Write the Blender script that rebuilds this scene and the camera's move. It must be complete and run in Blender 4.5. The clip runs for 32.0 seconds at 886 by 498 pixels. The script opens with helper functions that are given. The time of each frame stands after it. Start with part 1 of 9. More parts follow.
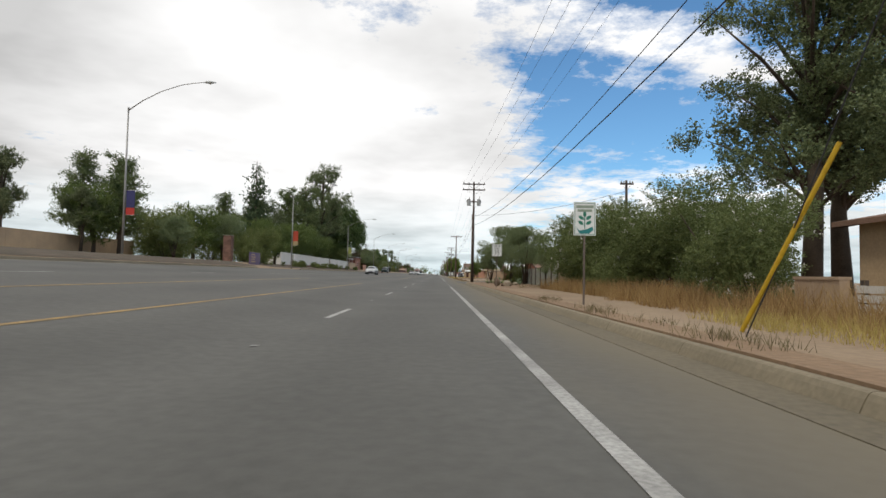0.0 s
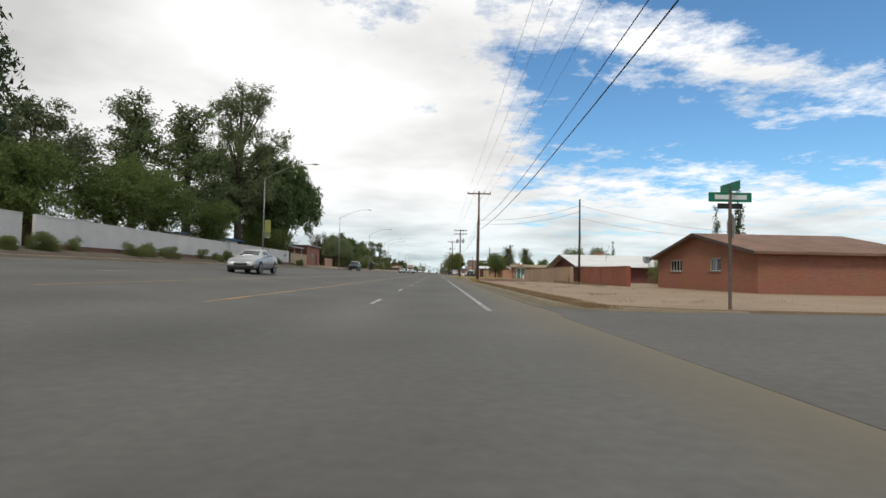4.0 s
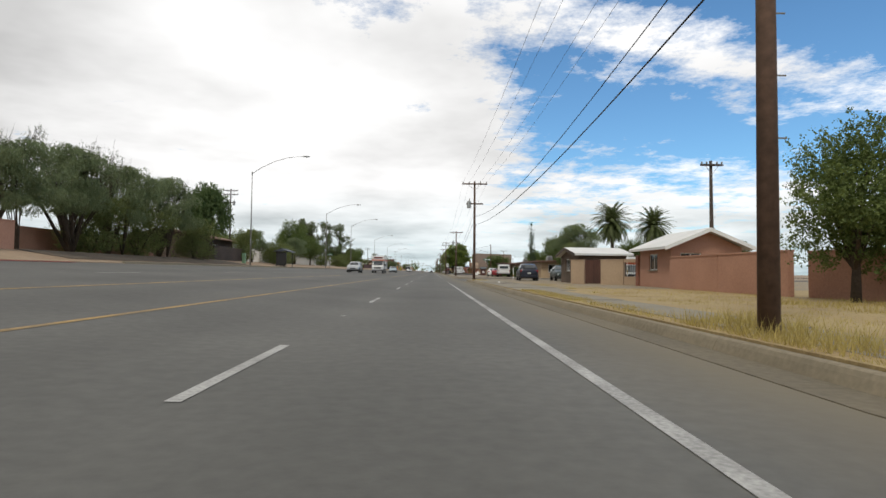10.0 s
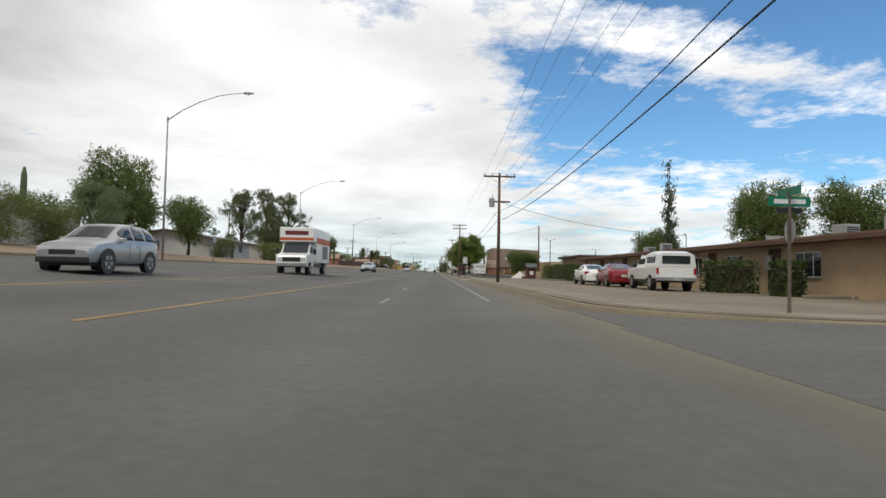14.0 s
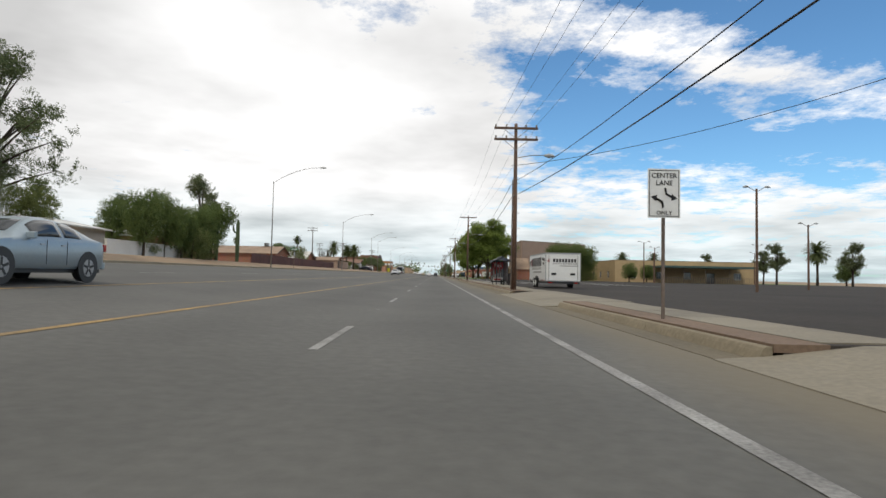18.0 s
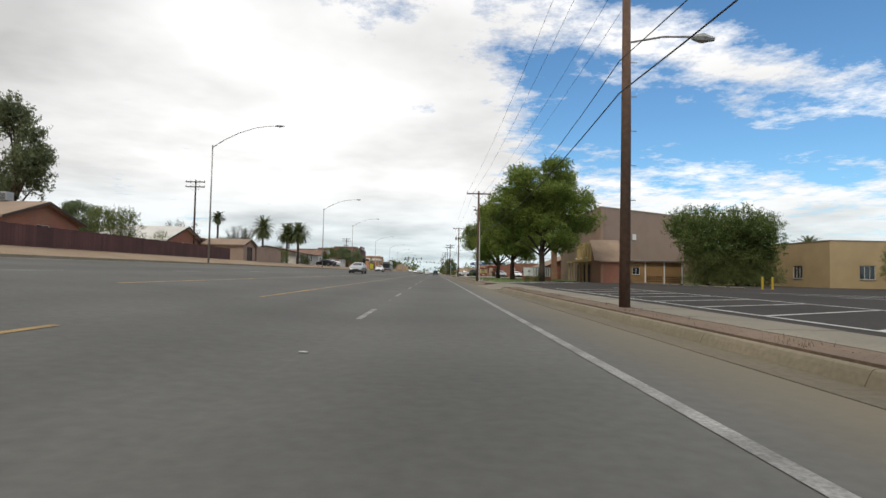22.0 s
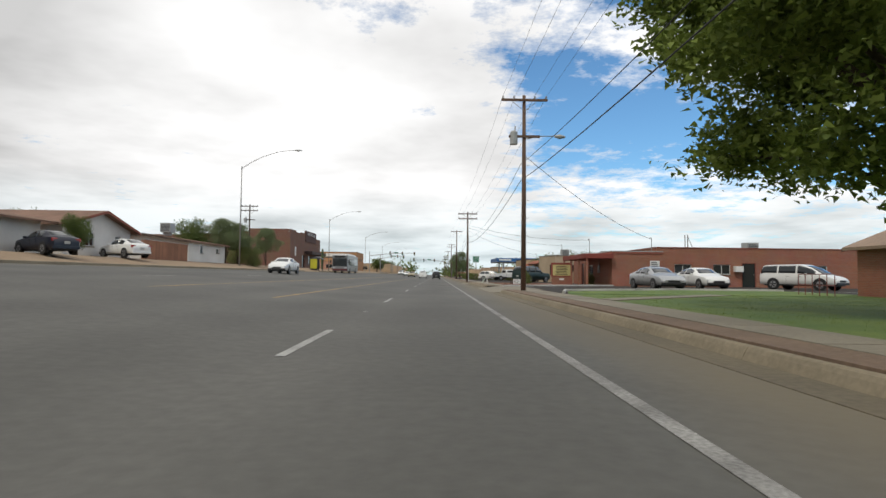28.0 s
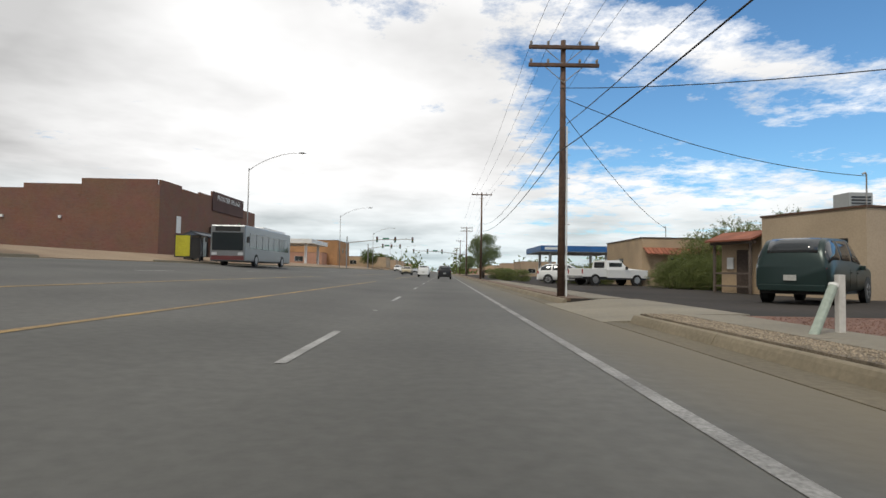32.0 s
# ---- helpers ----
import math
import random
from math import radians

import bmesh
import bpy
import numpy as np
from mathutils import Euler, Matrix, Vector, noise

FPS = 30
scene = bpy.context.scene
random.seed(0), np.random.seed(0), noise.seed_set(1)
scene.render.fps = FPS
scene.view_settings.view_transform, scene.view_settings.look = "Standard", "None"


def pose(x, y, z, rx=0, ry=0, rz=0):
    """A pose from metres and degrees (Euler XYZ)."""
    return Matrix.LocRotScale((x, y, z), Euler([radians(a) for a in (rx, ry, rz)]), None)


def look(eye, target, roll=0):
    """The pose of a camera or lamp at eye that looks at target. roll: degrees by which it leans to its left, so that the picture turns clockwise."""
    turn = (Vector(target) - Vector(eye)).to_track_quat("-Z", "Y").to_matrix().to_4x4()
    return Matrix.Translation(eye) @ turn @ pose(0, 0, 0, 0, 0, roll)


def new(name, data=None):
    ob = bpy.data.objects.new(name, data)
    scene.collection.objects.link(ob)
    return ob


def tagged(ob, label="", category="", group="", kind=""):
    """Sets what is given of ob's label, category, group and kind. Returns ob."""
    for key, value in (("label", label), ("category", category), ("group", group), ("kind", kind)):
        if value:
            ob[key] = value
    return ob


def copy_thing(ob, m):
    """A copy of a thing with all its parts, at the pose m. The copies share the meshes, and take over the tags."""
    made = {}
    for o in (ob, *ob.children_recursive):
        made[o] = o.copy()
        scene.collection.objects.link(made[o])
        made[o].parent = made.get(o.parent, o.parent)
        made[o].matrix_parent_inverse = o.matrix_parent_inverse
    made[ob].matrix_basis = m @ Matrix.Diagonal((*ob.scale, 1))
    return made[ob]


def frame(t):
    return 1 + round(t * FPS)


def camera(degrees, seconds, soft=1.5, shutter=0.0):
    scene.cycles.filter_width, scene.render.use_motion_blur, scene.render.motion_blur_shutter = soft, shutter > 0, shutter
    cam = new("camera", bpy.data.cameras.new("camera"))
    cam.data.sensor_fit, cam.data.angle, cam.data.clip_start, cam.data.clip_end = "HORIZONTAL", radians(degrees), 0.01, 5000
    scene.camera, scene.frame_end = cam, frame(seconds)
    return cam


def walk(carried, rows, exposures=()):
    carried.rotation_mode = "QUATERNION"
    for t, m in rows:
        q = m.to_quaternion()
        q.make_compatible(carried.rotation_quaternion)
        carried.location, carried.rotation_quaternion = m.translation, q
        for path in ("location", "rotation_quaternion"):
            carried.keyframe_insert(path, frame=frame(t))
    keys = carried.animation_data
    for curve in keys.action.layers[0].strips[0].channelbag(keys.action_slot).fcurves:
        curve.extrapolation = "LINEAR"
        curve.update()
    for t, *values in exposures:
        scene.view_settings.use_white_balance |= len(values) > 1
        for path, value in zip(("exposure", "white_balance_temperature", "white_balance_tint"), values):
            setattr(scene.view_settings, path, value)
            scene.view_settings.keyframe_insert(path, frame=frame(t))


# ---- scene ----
# ---- camera ----
EYE = 0.925
cam = camera(75.64, 32.0)
# seconds, across, along, tilt, lean, turn
ROWS = [
    (0, 0.75, -0.01, 2.58, -1.16, -0.50), (0.5, 0.75, 8.29, 2.49, -0.96, -0.46), (1, 0.75, 16.22, 2.40, -0.96, -0.42), (1.5, 0.66, 24.18, 2.32, -1.06, -0.38), (2, 0.57, 31.91, 2.23, -1.16, -0.44),
    (2.5, 0.54, 39.93, 2.28, -1.26, -0.40), (3, 0.52, 47.94, 2.32, -1.26, -0.46), (3.5, 0.46, 55.79, 2.37, -1.16, -0.52), (4, 0.40, 63.72, 2.42, -1.16, -0.58), (4.5, 0.32, 71.74, 2.42, -1.16, -0.65),
    (5, 0.24, 79.85, 2.43, -1.16, -0.71), (5.5, 0.18, 88.14, 2.44, -1.16, -0.78), (6, 0.12, 96.81, 2.45, -1.26, -0.85), (6.5, 0.12, 105.30, 2.49, -1.06, -0.94), (7, 0.12, 113.73, 2.54, -1.06, -0.93),
    (7.5, 0.18, 121.97, 2.48, -0.76, -0.92), (8, 0.23, 130.37, 2.62, -1.06, -0.81), (8.5, 0.24, 138.61, 2.46, -1.06, -0.86), (9, 0.26, 146.95, 2.40, -0.86, -1.02), (9.5, 0.28, 154.47, 2.44, -0.66, -1.07),
    (10, 0.31, 162.47, 2.28, -0.56, -1.13), (10.5, 0.29, 170.93, 2.34, -0.86, -0.93), (11, 0.27, 178.97, 2.50, -1.16, -0.83), (11.5, 0.21, 186.67, 2.46, -1.26, -0.62), (12, 0.14, 194.04, 2.61, -1.46, -0.52),
    (12.5, 0.09, 201.59, 2.55, -1.36, -0.58), (13, 0.04, 209.43, 2.38, -1.26, -0.63), (13.5, 0.01, 216.98, 2.32, -1.21, -0.73), (14, -0.01, 224.71, 2.25, -1.16, -0.84), (14.5, -0.02, 232.23, 2.46, -1.16, -1.04),
    (15, -0.03, 240.23, 2.57, -1.16, -0.97), (15.5, -0.04, 248.53, 2.68, -1.16, -0.91), (16, -0.04, 257.07, 2.78, -1.16, -0.84), (16.5, -0.10, 265.90, 2.73, -1.16, -0.76), (17, -0.07, 275.20, 2.69, -1.16, -0.77),
    (17.5, -0.05, 284.35, 2.64, -1.16, -0.77), (18, -0.04, 293.34, 2.59, -1.16, -0.77), (18.5, -0.01, 302.27, 2.56, -1.16, -0.81), (19, 0.00, 310.45, 2.53, -1.16, -0.85), (19.5, 0.00, 319.02, 2.50, -1.16, -0.88),
    (20, 0.00, 327.59, 2.47, -1.16, -0.92), (20.5, 0.01, 335.76, 2.46, -1.16, -0.87), (21, 0.00, 344.49, 2.44, -1.16, -0.83), (21.5, -0.00, 352.93, 2.43, -1.16, -0.78), (22, -0.02, 361.04, 2.40, -1.14, -0.79),
    (22.5, -0.04, 368.80, 2.42, -1.12, -0.84), (23, -0.06, 375.99, 2.44, -1.10, -0.90), (23.5, -0.04, 382.64, 2.45, -1.08, -0.96), (24, -0.01, 389.75, 2.47, -1.06, -1.02), (24.5, -0.01, 396.96, 2.48, -1.09, -0.98),
    (25, 0.00, 403.96, 2.49, -1.12, -0.95), (25.5, 0.04, 410.92, 2.49, -1.16, -0.92), (26, 0.07, 418.24, 2.42, -0.98, -0.84), (26.5, 0.12, 425.77, 2.41, -0.81, -0.79), (27, 0.18, 433.42, 2.40, -0.63, -0.74),
    (27.5, 0.24, 441.17, 2.39, -0.46, -0.69), (28, 0.26, 449.07, 2.64, -0.66, -0.61), (28.5, 0.27, 456.69, 2.61, -0.86, -0.45), (29, 0.28, 463.82, 2.48, -0.96, -0.28), (29.5, 0.28, 470.73, 2.45, -1.06, -0.12),
    (30, 0.28, 477.17, 2.42, -1.06, -0.04), (30.5, 0.27, 483.33, 2.39, -1.06, 0.02), (31, 0.25, 489.55, 2.37, -1.06, 0.07), (31.5, 0.18, 495.79, 2.34, -1.06, 0.13), (32, 0.12, 501.28, 2.32, -1.06, 0.18),
]
walk(cam, [(t, pose(x, y, EYE, 90 + tilt, lean, turn)) for t, x, y, tilt, lean, turn in ROWS])

# ---- sky, sun ----
SUN_UP, SUN_TURN = 52.0, 215.0
world = bpy.data.worlds.new("sky")
scene.world = world
world.use_nodes = True
wn, wl = world.node_tree.nodes, world.node_tree.links
wn.clear()


def wnode(kind, **inputs):
    n = wn.new(kind)
    for k, v in inputs.items():
        n.inputs[k].default_value = v
    return n


def wmath(op, a, b=0.0, clamp=False):
    n = wn.new("ShaderNodeMath")
    n.operation, n.use_clamp = op, clamp
    for i, v in enumerate((a, b)):
        if isinstance(v, (int, float)):
            n.inputs[i].default_value = v
        else:
            wl.new(v, n.inputs[i])
    return n.outputs[0]


sky = wn.new("ShaderNodeTexSky")
sky.sky_type, sky.sun_disc = "NISHITA", False
sky.sun_elevation, sky.sun_rotation = radians(SUN_UP), radians(SUN_TURN)
sky.air_density, sky.dust_density, sky.ozone_density = 1.0, 0.6, 2.0
coord = wn.new("ShaderNodeTexCoord")
split = wn.new("ShaderNodeSeparateXYZ")
wl.new(coord.outputs["Generated"], split.inputs[0])
dx, dy, dz = split.outputs
lift = wmath("ADD", wmath("MAXIMUM", dz, 0.0), 0.10)
flat = wn.new("ShaderNodeCombineXYZ")
wl.new(wmath("DIVIDE", dx, lift), flat.inputs[0])
wl.new(wmath("DIVIDE", dy, lift), flat.inputs[1])


def cloud_noise(scale, detail, rough, offset):
    mp = wn.new("ShaderNodeMapping")
    mp.inputs["Location"].default_value = (offset, offset * 0.7, offset * 0.3)
    wl.new(flat.outputs[0], mp.inputs[0])
    n = wnode("ShaderNodeTexNoise", Scale=scale, Detail=detail, Roughness=rough)
    wl.new(mp.outputs[0], n.inputs["Vector"])
    return n.outputs["Fac"]


big = cloud_noise(0.55, 3.0, 0.5, 3.1)
fine = cloud_noise(2.6, 10.0, 0.68, 7.7)
grey = cloud_noise(0.8, 5.0, 0.55, 1.4)
ahead = wmath("MAXIMUM", wmath("ABSOLUTE", dy), 0.3)
side, rise = wmath("DIVIDE", dx, ahead), wmath("DIVIDE", wmath("MAXIMUM", dz, 0.0), ahead)


def wclamp(v, lo, hi):
    return wmath("MINIMUM", wmath("MAXIMUM", v, lo), hi)


# a cloud bank over the west that ends above the street, a puffy streamer high in the east, layers near the horizon
bank = wclamp(wmath("MULTIPLY", wmath("SUBTRACT", 0.20, wmath("ADD", side, wmath("MULTIPLY", rise, 0.12))), 4.2), -0.34, 0.55)
away = wmath("ABSOLUTE", wmath("SUBTRACT", rise, wmath("SUBTRACT", 0.475, wmath("MULTIPLY", side, 0.18))))
streamer = wclamp(wmath("SUBTRACT", 0.32, wmath("MULTIPLY", away, 5.6)), -0.34, 0.30)
layers = wclamp(wmath("MULTIPLY", wmath("SUBTRACT", 0.185, rise), 5.0), -0.34, 0.40)
# unseen cloud overhead, added to whiten and brighten the light on the ground
overhead = wclamp(wmath("MULTIPLY", wmath("SUBTRACT", rise, 0.62), 1.6), -0.34, 0.42)
cover = wmath("MAXIMUM", wmath("MAXIMUM", bank, streamer), wmath("MAXIMUM", layers, overhead))
cover = wmath("ADD", cover, wmath("ADD", wmath("MULTIPLY", wmath("SUBTRACT", big, 0.5), 0.75), wmath("MULTIPLY", wmath("SUBTRACT", fine, 0.5), 2.1)))
mask = wmath("MULTIPLY", wmath("ADD", cover, 0.08), 2.6, clamp=True)
shade = wmath("SUBTRACT", 1.18, wmath("MULTIPLY", wmath("SUBTRACT", grey, 0.40, clamp=True), 1.3))
# the bank is thicker and greyer far out in the west
thick = wclamp(wmath("MULTIPLY", wmath("SUBTRACT", wmath("MULTIPLY", side, -1.0), 0.42), wmath("MULTIPLY", rise, 3.6)), 0.0, 0.5)
shade = wmath("SUBTRACT", shade, thick)
hazy = wmath("MULTIPLY", wmath("SUBTRACT", 0.15, dz, clamp=True), 2.4)
cloud = wn.new("ShaderNodeCombineColor")
wl.new(wmath("SUBTRACT", shade, hazy), cloud.inputs[0])
wl.new(wmath("SUBTRACT", wmath("MULTIPLY", shade, 0.995), wmath("MULTIPLY", hazy, 0.66)), cloud.inputs[1])
wl.new(wmath("SUBTRACT", wmath("MULTIPLY", shade, 0.99), wmath("MULTIPLY", hazy, 0.55)), cloud.inputs[2])
deep = wn.new("ShaderNodeMix")
deep.data_type, deep.blend_type = "RGBA", "MULTIPLY"
deep.inputs[0].default_value = 1.0
deep.inputs[7].default_value = (0.66, 0.97, 1.12, 1.0)
wl.new(sky.outputs[0], deep.inputs[6])
blue = wn.new("ShaderNodeBackground")
blue.inputs["Strength"].default_value = 0.135
wl.new(deep.outputs[2], blue.inputs["Color"])
white = wn.new("ShaderNodeBackground")
white.inputs["Strength"].default_value = 1.0
wl.new(cloud.outputs[0], white.inputs["Color"])
mixer = wn.new("ShaderNodeMixShader")
wl.new(mask, mixer.inputs[0])
wl.new(blue.outputs[0], mixer.inputs[1])
wl.new(white.outputs[0], mixer.inputs[2])
wout = wn.new("ShaderNodeOutputWorld")
wl.new(mixer.outputs[0], wout.inputs[0])

sun = new("sun", bpy.data.lights.new("sun", "SUN"))
sun.data.energy, sun.data.angle, sun.data.color = 1.75, radians(12), (1.0, 0.955, 0.82)
a, e = radians(SUN_TURN), radians(SUN_UP)
sun.matrix_world = look((0, 0, 60), (-math.sin(a) * math.cos(e) * 10, -math.cos(a) * math.cos(e) * 10, 60 - 10 * math.sin(e)))
scene.view_settings.exposure = -0.07

# ---- materials ----
MATS = {}


def mat(name, color, rough=0.85, vary=0.18, scale=1.0, bump=0.0, metal=0.0, second=None, stain=0.0, spec=0.5, obrand=0.0, island=False):
    """A procedural surface: base colour with coarse stains and fine grain, and relief."""
    if name in MATS:
        return MATS[name]
    m = bpy.data.materials.new(name)
    m.use_nodes = True
    MATS[name] = m
    n, l = m.node_tree.nodes, m.node_tree.links
    b = n["Principled BSDF"]
    b.inputs["Roughness"].default_value, b.inputs["Metallic"].default_value = rough, metal
    b.inputs["Specular IOR Level"].default_value = spec
    tc = n.new("ShaderNodeTexCoord")
    geo = n.new("ShaderNodeNewGeometry")
    coarse, grain = n.new("ShaderNodeTexNoise"), n.new("ShaderNodeTexNoise")
    for t, s, d in ((coarse, 0.55 * scale, 5.0), (grain, 14.0 * scale, 4.0)):
        t.inputs["Scale"].default_value, t.inputs["Detail"].default_value = s, d
        l.new(geo.outputs["Position"], t.inputs["Vector"])
    ramp = n.new("ShaderNodeValToRGB")
    c2 = second or tuple(c * (1 - 1.6 * vary) for c in color)
    ramp.color_ramp.elements[0].position, ramp.color_ramp.elements[1].position = 0.32, 0.68
    ramp.color_ramp.elements[0].color, ramp.color_ramp.elements[1].color = (*c2, 1), (*color, 1)
    l.new(coarse.outputs["Fac"], ramp.inputs[0])
    mix = n.new("ShaderNodeMix")
    mix.data_type, mix.blend_type = "RGBA", "MULTIPLY"
    mix.inputs[0].default_value = 1.0
    g = n.new("ShaderNodeMapRange")
    g.inputs["From Min"].default_value, g.inputs["From Max"].default_value = 0.3, 0.7
    g.inputs["To Min"].default_value, g.inputs["To Max"].default_value = 1 - vary, 1 + vary * 0.6
    l.new(grain.outputs["Fac"], g.inputs[0])
    val = g.outputs[0]
    if obrand or island:
        src = geo.outputs["Random Per Island"]
        if not island:
            info = n.new("ShaderNodeObjectInfo")
            src = info.outputs["Random"]
        k = n.new("ShaderNodeMapRange")
        k.inputs["To Min"].default_value, k.inputs["To Max"].default_value = 1 - (obrand or 0.3), 1 + (obrand or 0.3) * 0.7
        l.new(src, k.inputs[0])
        mul = n.new("ShaderNodeMath")
        mul.operation = "MULTIPLY"
        l.new(val, mul.inputs[0])
        l.new(k.outputs[0], mul.inputs[1])
        val = mul.outputs[0]
    l.new(ramp.outputs[0], mix.inputs[6])
    l.new(val, mix.inputs[7])
    l.new(mix.outputs[2], b.inputs["Base Color"])
    if bump:
        bp = n.new("ShaderNodeBump")
        bp.inputs["Strength"].default_value, bp.inputs["Distance"].default_value = bump, 0.02
        l.new(grain.outputs["Fac"], bp.inputs["Height"])
        l.new(bp.outputs[0], b.inputs["Normal"])
    return m


def brick_mat(name, c1, c2, mortar, course=0.075, width=0.22):
    if name in MATS:
        return MATS[name]
    m = mat(name, c1, 0.9)
    n, l = m.node_tree.nodes, m.node_tree.links
    b = n["Principled BSDF"]
    geo = n.new("ShaderNodeNewGeometry")
    sp, cb = n.new("ShaderNodeSeparateXYZ"), n.new("ShaderNodeCombineXYZ")
    l.new(geo.outputs["Position"], sp.inputs[0])
    ad = n.new("ShaderNodeMath")
    l.new(sp.outputs[0], ad.inputs[0])
    l.new(sp.outputs[1], ad.inputs[1])
    l.new(ad.outputs[0], cb.inputs[0])
    l.new(sp.outputs[2], cb.inputs[1])
    t = n.new("ShaderNodeTexBrick")
    t.inputs["Color1"].default_value, t.inputs["Color2"].default_value, t.inputs["Mortar"].default_value = (*c1, 1), (*c2, 1), (*mortar, 1)
    t.inputs["Scale"].default_value = 1.0
    t.inputs["Brick Width"].default_value, t.inputs["Row Height"].default_value, t.inputs["Mortar Size"].default_value = width, course, 0.008
    l.new(cb.outputs[0], t.inputs["Vector"])
    old = b.inputs["Base Color"].links[0].from_socket
    mx = n.new("ShaderNodeMix")
    mx.data_type, mx.blend_type = "RGBA", "MULTIPLY"
    mx.inputs[0].default_value = 0.35
    gr = n.new("ShaderNodeTexNoise")
    gr.inputs["Scale"].default_value, gr.inputs["Detail"].default_value = 0.7, 6.0
    l.new(geo.outputs["Position"], gr.inputs["Vector"])
    l.new(t.outputs["Color"], mx.inputs[6])
    l.new(gr.outputs["Color"], mx.inputs[7])
    l.new(mx.outputs[2], b.inputs["Base Color"])
    bp = n.new("ShaderNodeBump")
    bp.inputs["Strength"].default_value, bp.inputs["Distance"].default_value, bp.invert = 0.5, 0.01, True
    l.new(t.outputs["Fac"], bp.inputs["Height"])
    l.new(bp.outputs[0], b.inputs["Normal"])
    return m


def leaf_mat(name, c1, c2):
    """Foliage: two greens by leaf, some light passing through."""
    if name in MATS:
        return MATS[name]
    m = bpy.data.materials.new(name)
    m.use_nodes = True
    MATS[name] = m
    n, l = m.node_tree.nodes, m.node_tree.links
    b = n["Principled BSDF"]
    b.inputs["Roughness"].default_value = 0.6
    b.inputs["Specular IOR Level"].default_value = 0.3
    geo = n.new("ShaderNodeNewGeometry")
    no = n.new("ShaderNodeTexNoise")
    no.inputs["Scale"].default_value, no.inputs["Detail"].default_value = 0.6, 3.0
    l.new(geo.outputs["Position"], no.inputs["Vector"])
    ad = n.new("ShaderNodeMath")
    ad.operation = "MULTIPLY_ADD"
    ad.inputs[1].default_value = 0.55
    l.new(geo.outputs["Random Per Island"], ad.inputs[0])
    sb = n.new("ShaderNodeMath")
    sb.operation = "MULTIPLY"
    sb.inputs[1].default_value = 0.5
    l.new(no.outputs["Fac"], sb.inputs[0])
    l.new(sb.outputs[0], ad.inputs[2])
    r = n.new("ShaderNodeValToRGB")
    r.color_ramp.elements[0].color, r.color_ramp.elements[1].color = (*c1, 1), (*c2, 1)
    r.color_ramp.elements[0].position, r.color_ramp.elements[1].position = 0.2, 0.75
    l.new(ad.outputs[0], r.inputs[0])
    l.new(r.outputs[0], b.inputs["Base Color"])
    tr = n.new("ShaderNodeBsdfTranslucent")
    l.new(r.outputs[0], tr.inputs[0])
    mx = n.new("ShaderNodeMixShader")
    mx.inputs[0].default_value = 0.35
    out = n["Material Output"]
    l.new(b.outputs[0], mx.inputs[1])
    l.new(tr.outputs[0], mx.inputs[2])
    l.new(mx.outputs[0], out.inputs[0])
    return m


def glass_mat(name, tint):
    if name in MATS:
        return MATS[name]
    m = mat(name, tint, 0.06, vary=0.03, spec=0.8)
    return m


ASPHALT = mat("asphalt", (0.108, 0.105, 0.097), 0.9, vary=0.14, scale=0.5, bump=0.25, second=(0.085, 0.083, 0.077))
n, l = ASPHALT.node_tree.nodes, ASPHALT.node_tree.links
shader = n["Principled BSDF"]
plain = shader.inputs["Base Color"].links[0].from_socket
place, axes = n.new("ShaderNodeNewGeometry"), n.new("ShaderNodeSeparateXYZ")
l.new(place.outputs["Position"], axes.inputs[0])


def amath(op, a, b):
    q = n.new("ShaderNodeMath")
    q.operation = op
    for i, v in enumerate((a, b)):
        if isinstance(v, (int, float)):
            q.inputs[i].default_value = v
        else:
            l.new(v, q.inputs[i])
    return q.outputs[0]


def anoise(scale, detail, stretch):
    mp, q = n.new("ShaderNodeMapping"), n.new("ShaderNodeTexNoise")
    mp.inputs["Scale"].default_value = stretch
    l.new(place.outputs["Position"], mp.inputs[0])
    l.new(mp.outputs[0], q.inputs["Vector"])
    q.inputs["Scale"].default_value, q.inputs["Detail"].default_value = scale, detail
    return q.outputs["Fac"]


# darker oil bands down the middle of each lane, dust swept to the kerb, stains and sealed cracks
lane = amath("COSINE", amath("MULTIPLY", amath("SUBTRACT", axes.outputs[0], 0.1), 2 * math.pi / 3.25), 0)
tone = amath("ADD", 0.97, amath("MULTIPLY", lane, -0.075))
tone = amath("ADD", tone, amath("MULTIPLY", amath("SUBTRACT", anoise(0.5, 6.0, (1.0, 0.18, 1.0)), 0.5), 0.38))
tone = amath("ADD", tone, amath("MULTIPLY", amath("SUBTRACT", anoise(0.09, 4.0, (1.0, 0.5, 1.0)), 0.5), 0.32))
mt = n.new("ShaderNodeMix")
mt.data_type, mt.blend_type = "RGBA", "MULTIPLY"
mt.inputs[0].default_value = 1.0
l.new(plain, mt.inputs[6])
l.new(tone, mt.inputs[7])
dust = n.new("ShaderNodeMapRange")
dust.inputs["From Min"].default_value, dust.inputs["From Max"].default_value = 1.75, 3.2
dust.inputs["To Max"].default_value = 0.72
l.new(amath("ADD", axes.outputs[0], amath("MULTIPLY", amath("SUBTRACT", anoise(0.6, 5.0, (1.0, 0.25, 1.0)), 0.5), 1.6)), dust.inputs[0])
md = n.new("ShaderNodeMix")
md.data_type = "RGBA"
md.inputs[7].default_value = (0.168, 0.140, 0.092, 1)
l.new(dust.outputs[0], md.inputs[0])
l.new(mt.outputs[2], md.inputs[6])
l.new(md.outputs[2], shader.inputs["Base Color"])
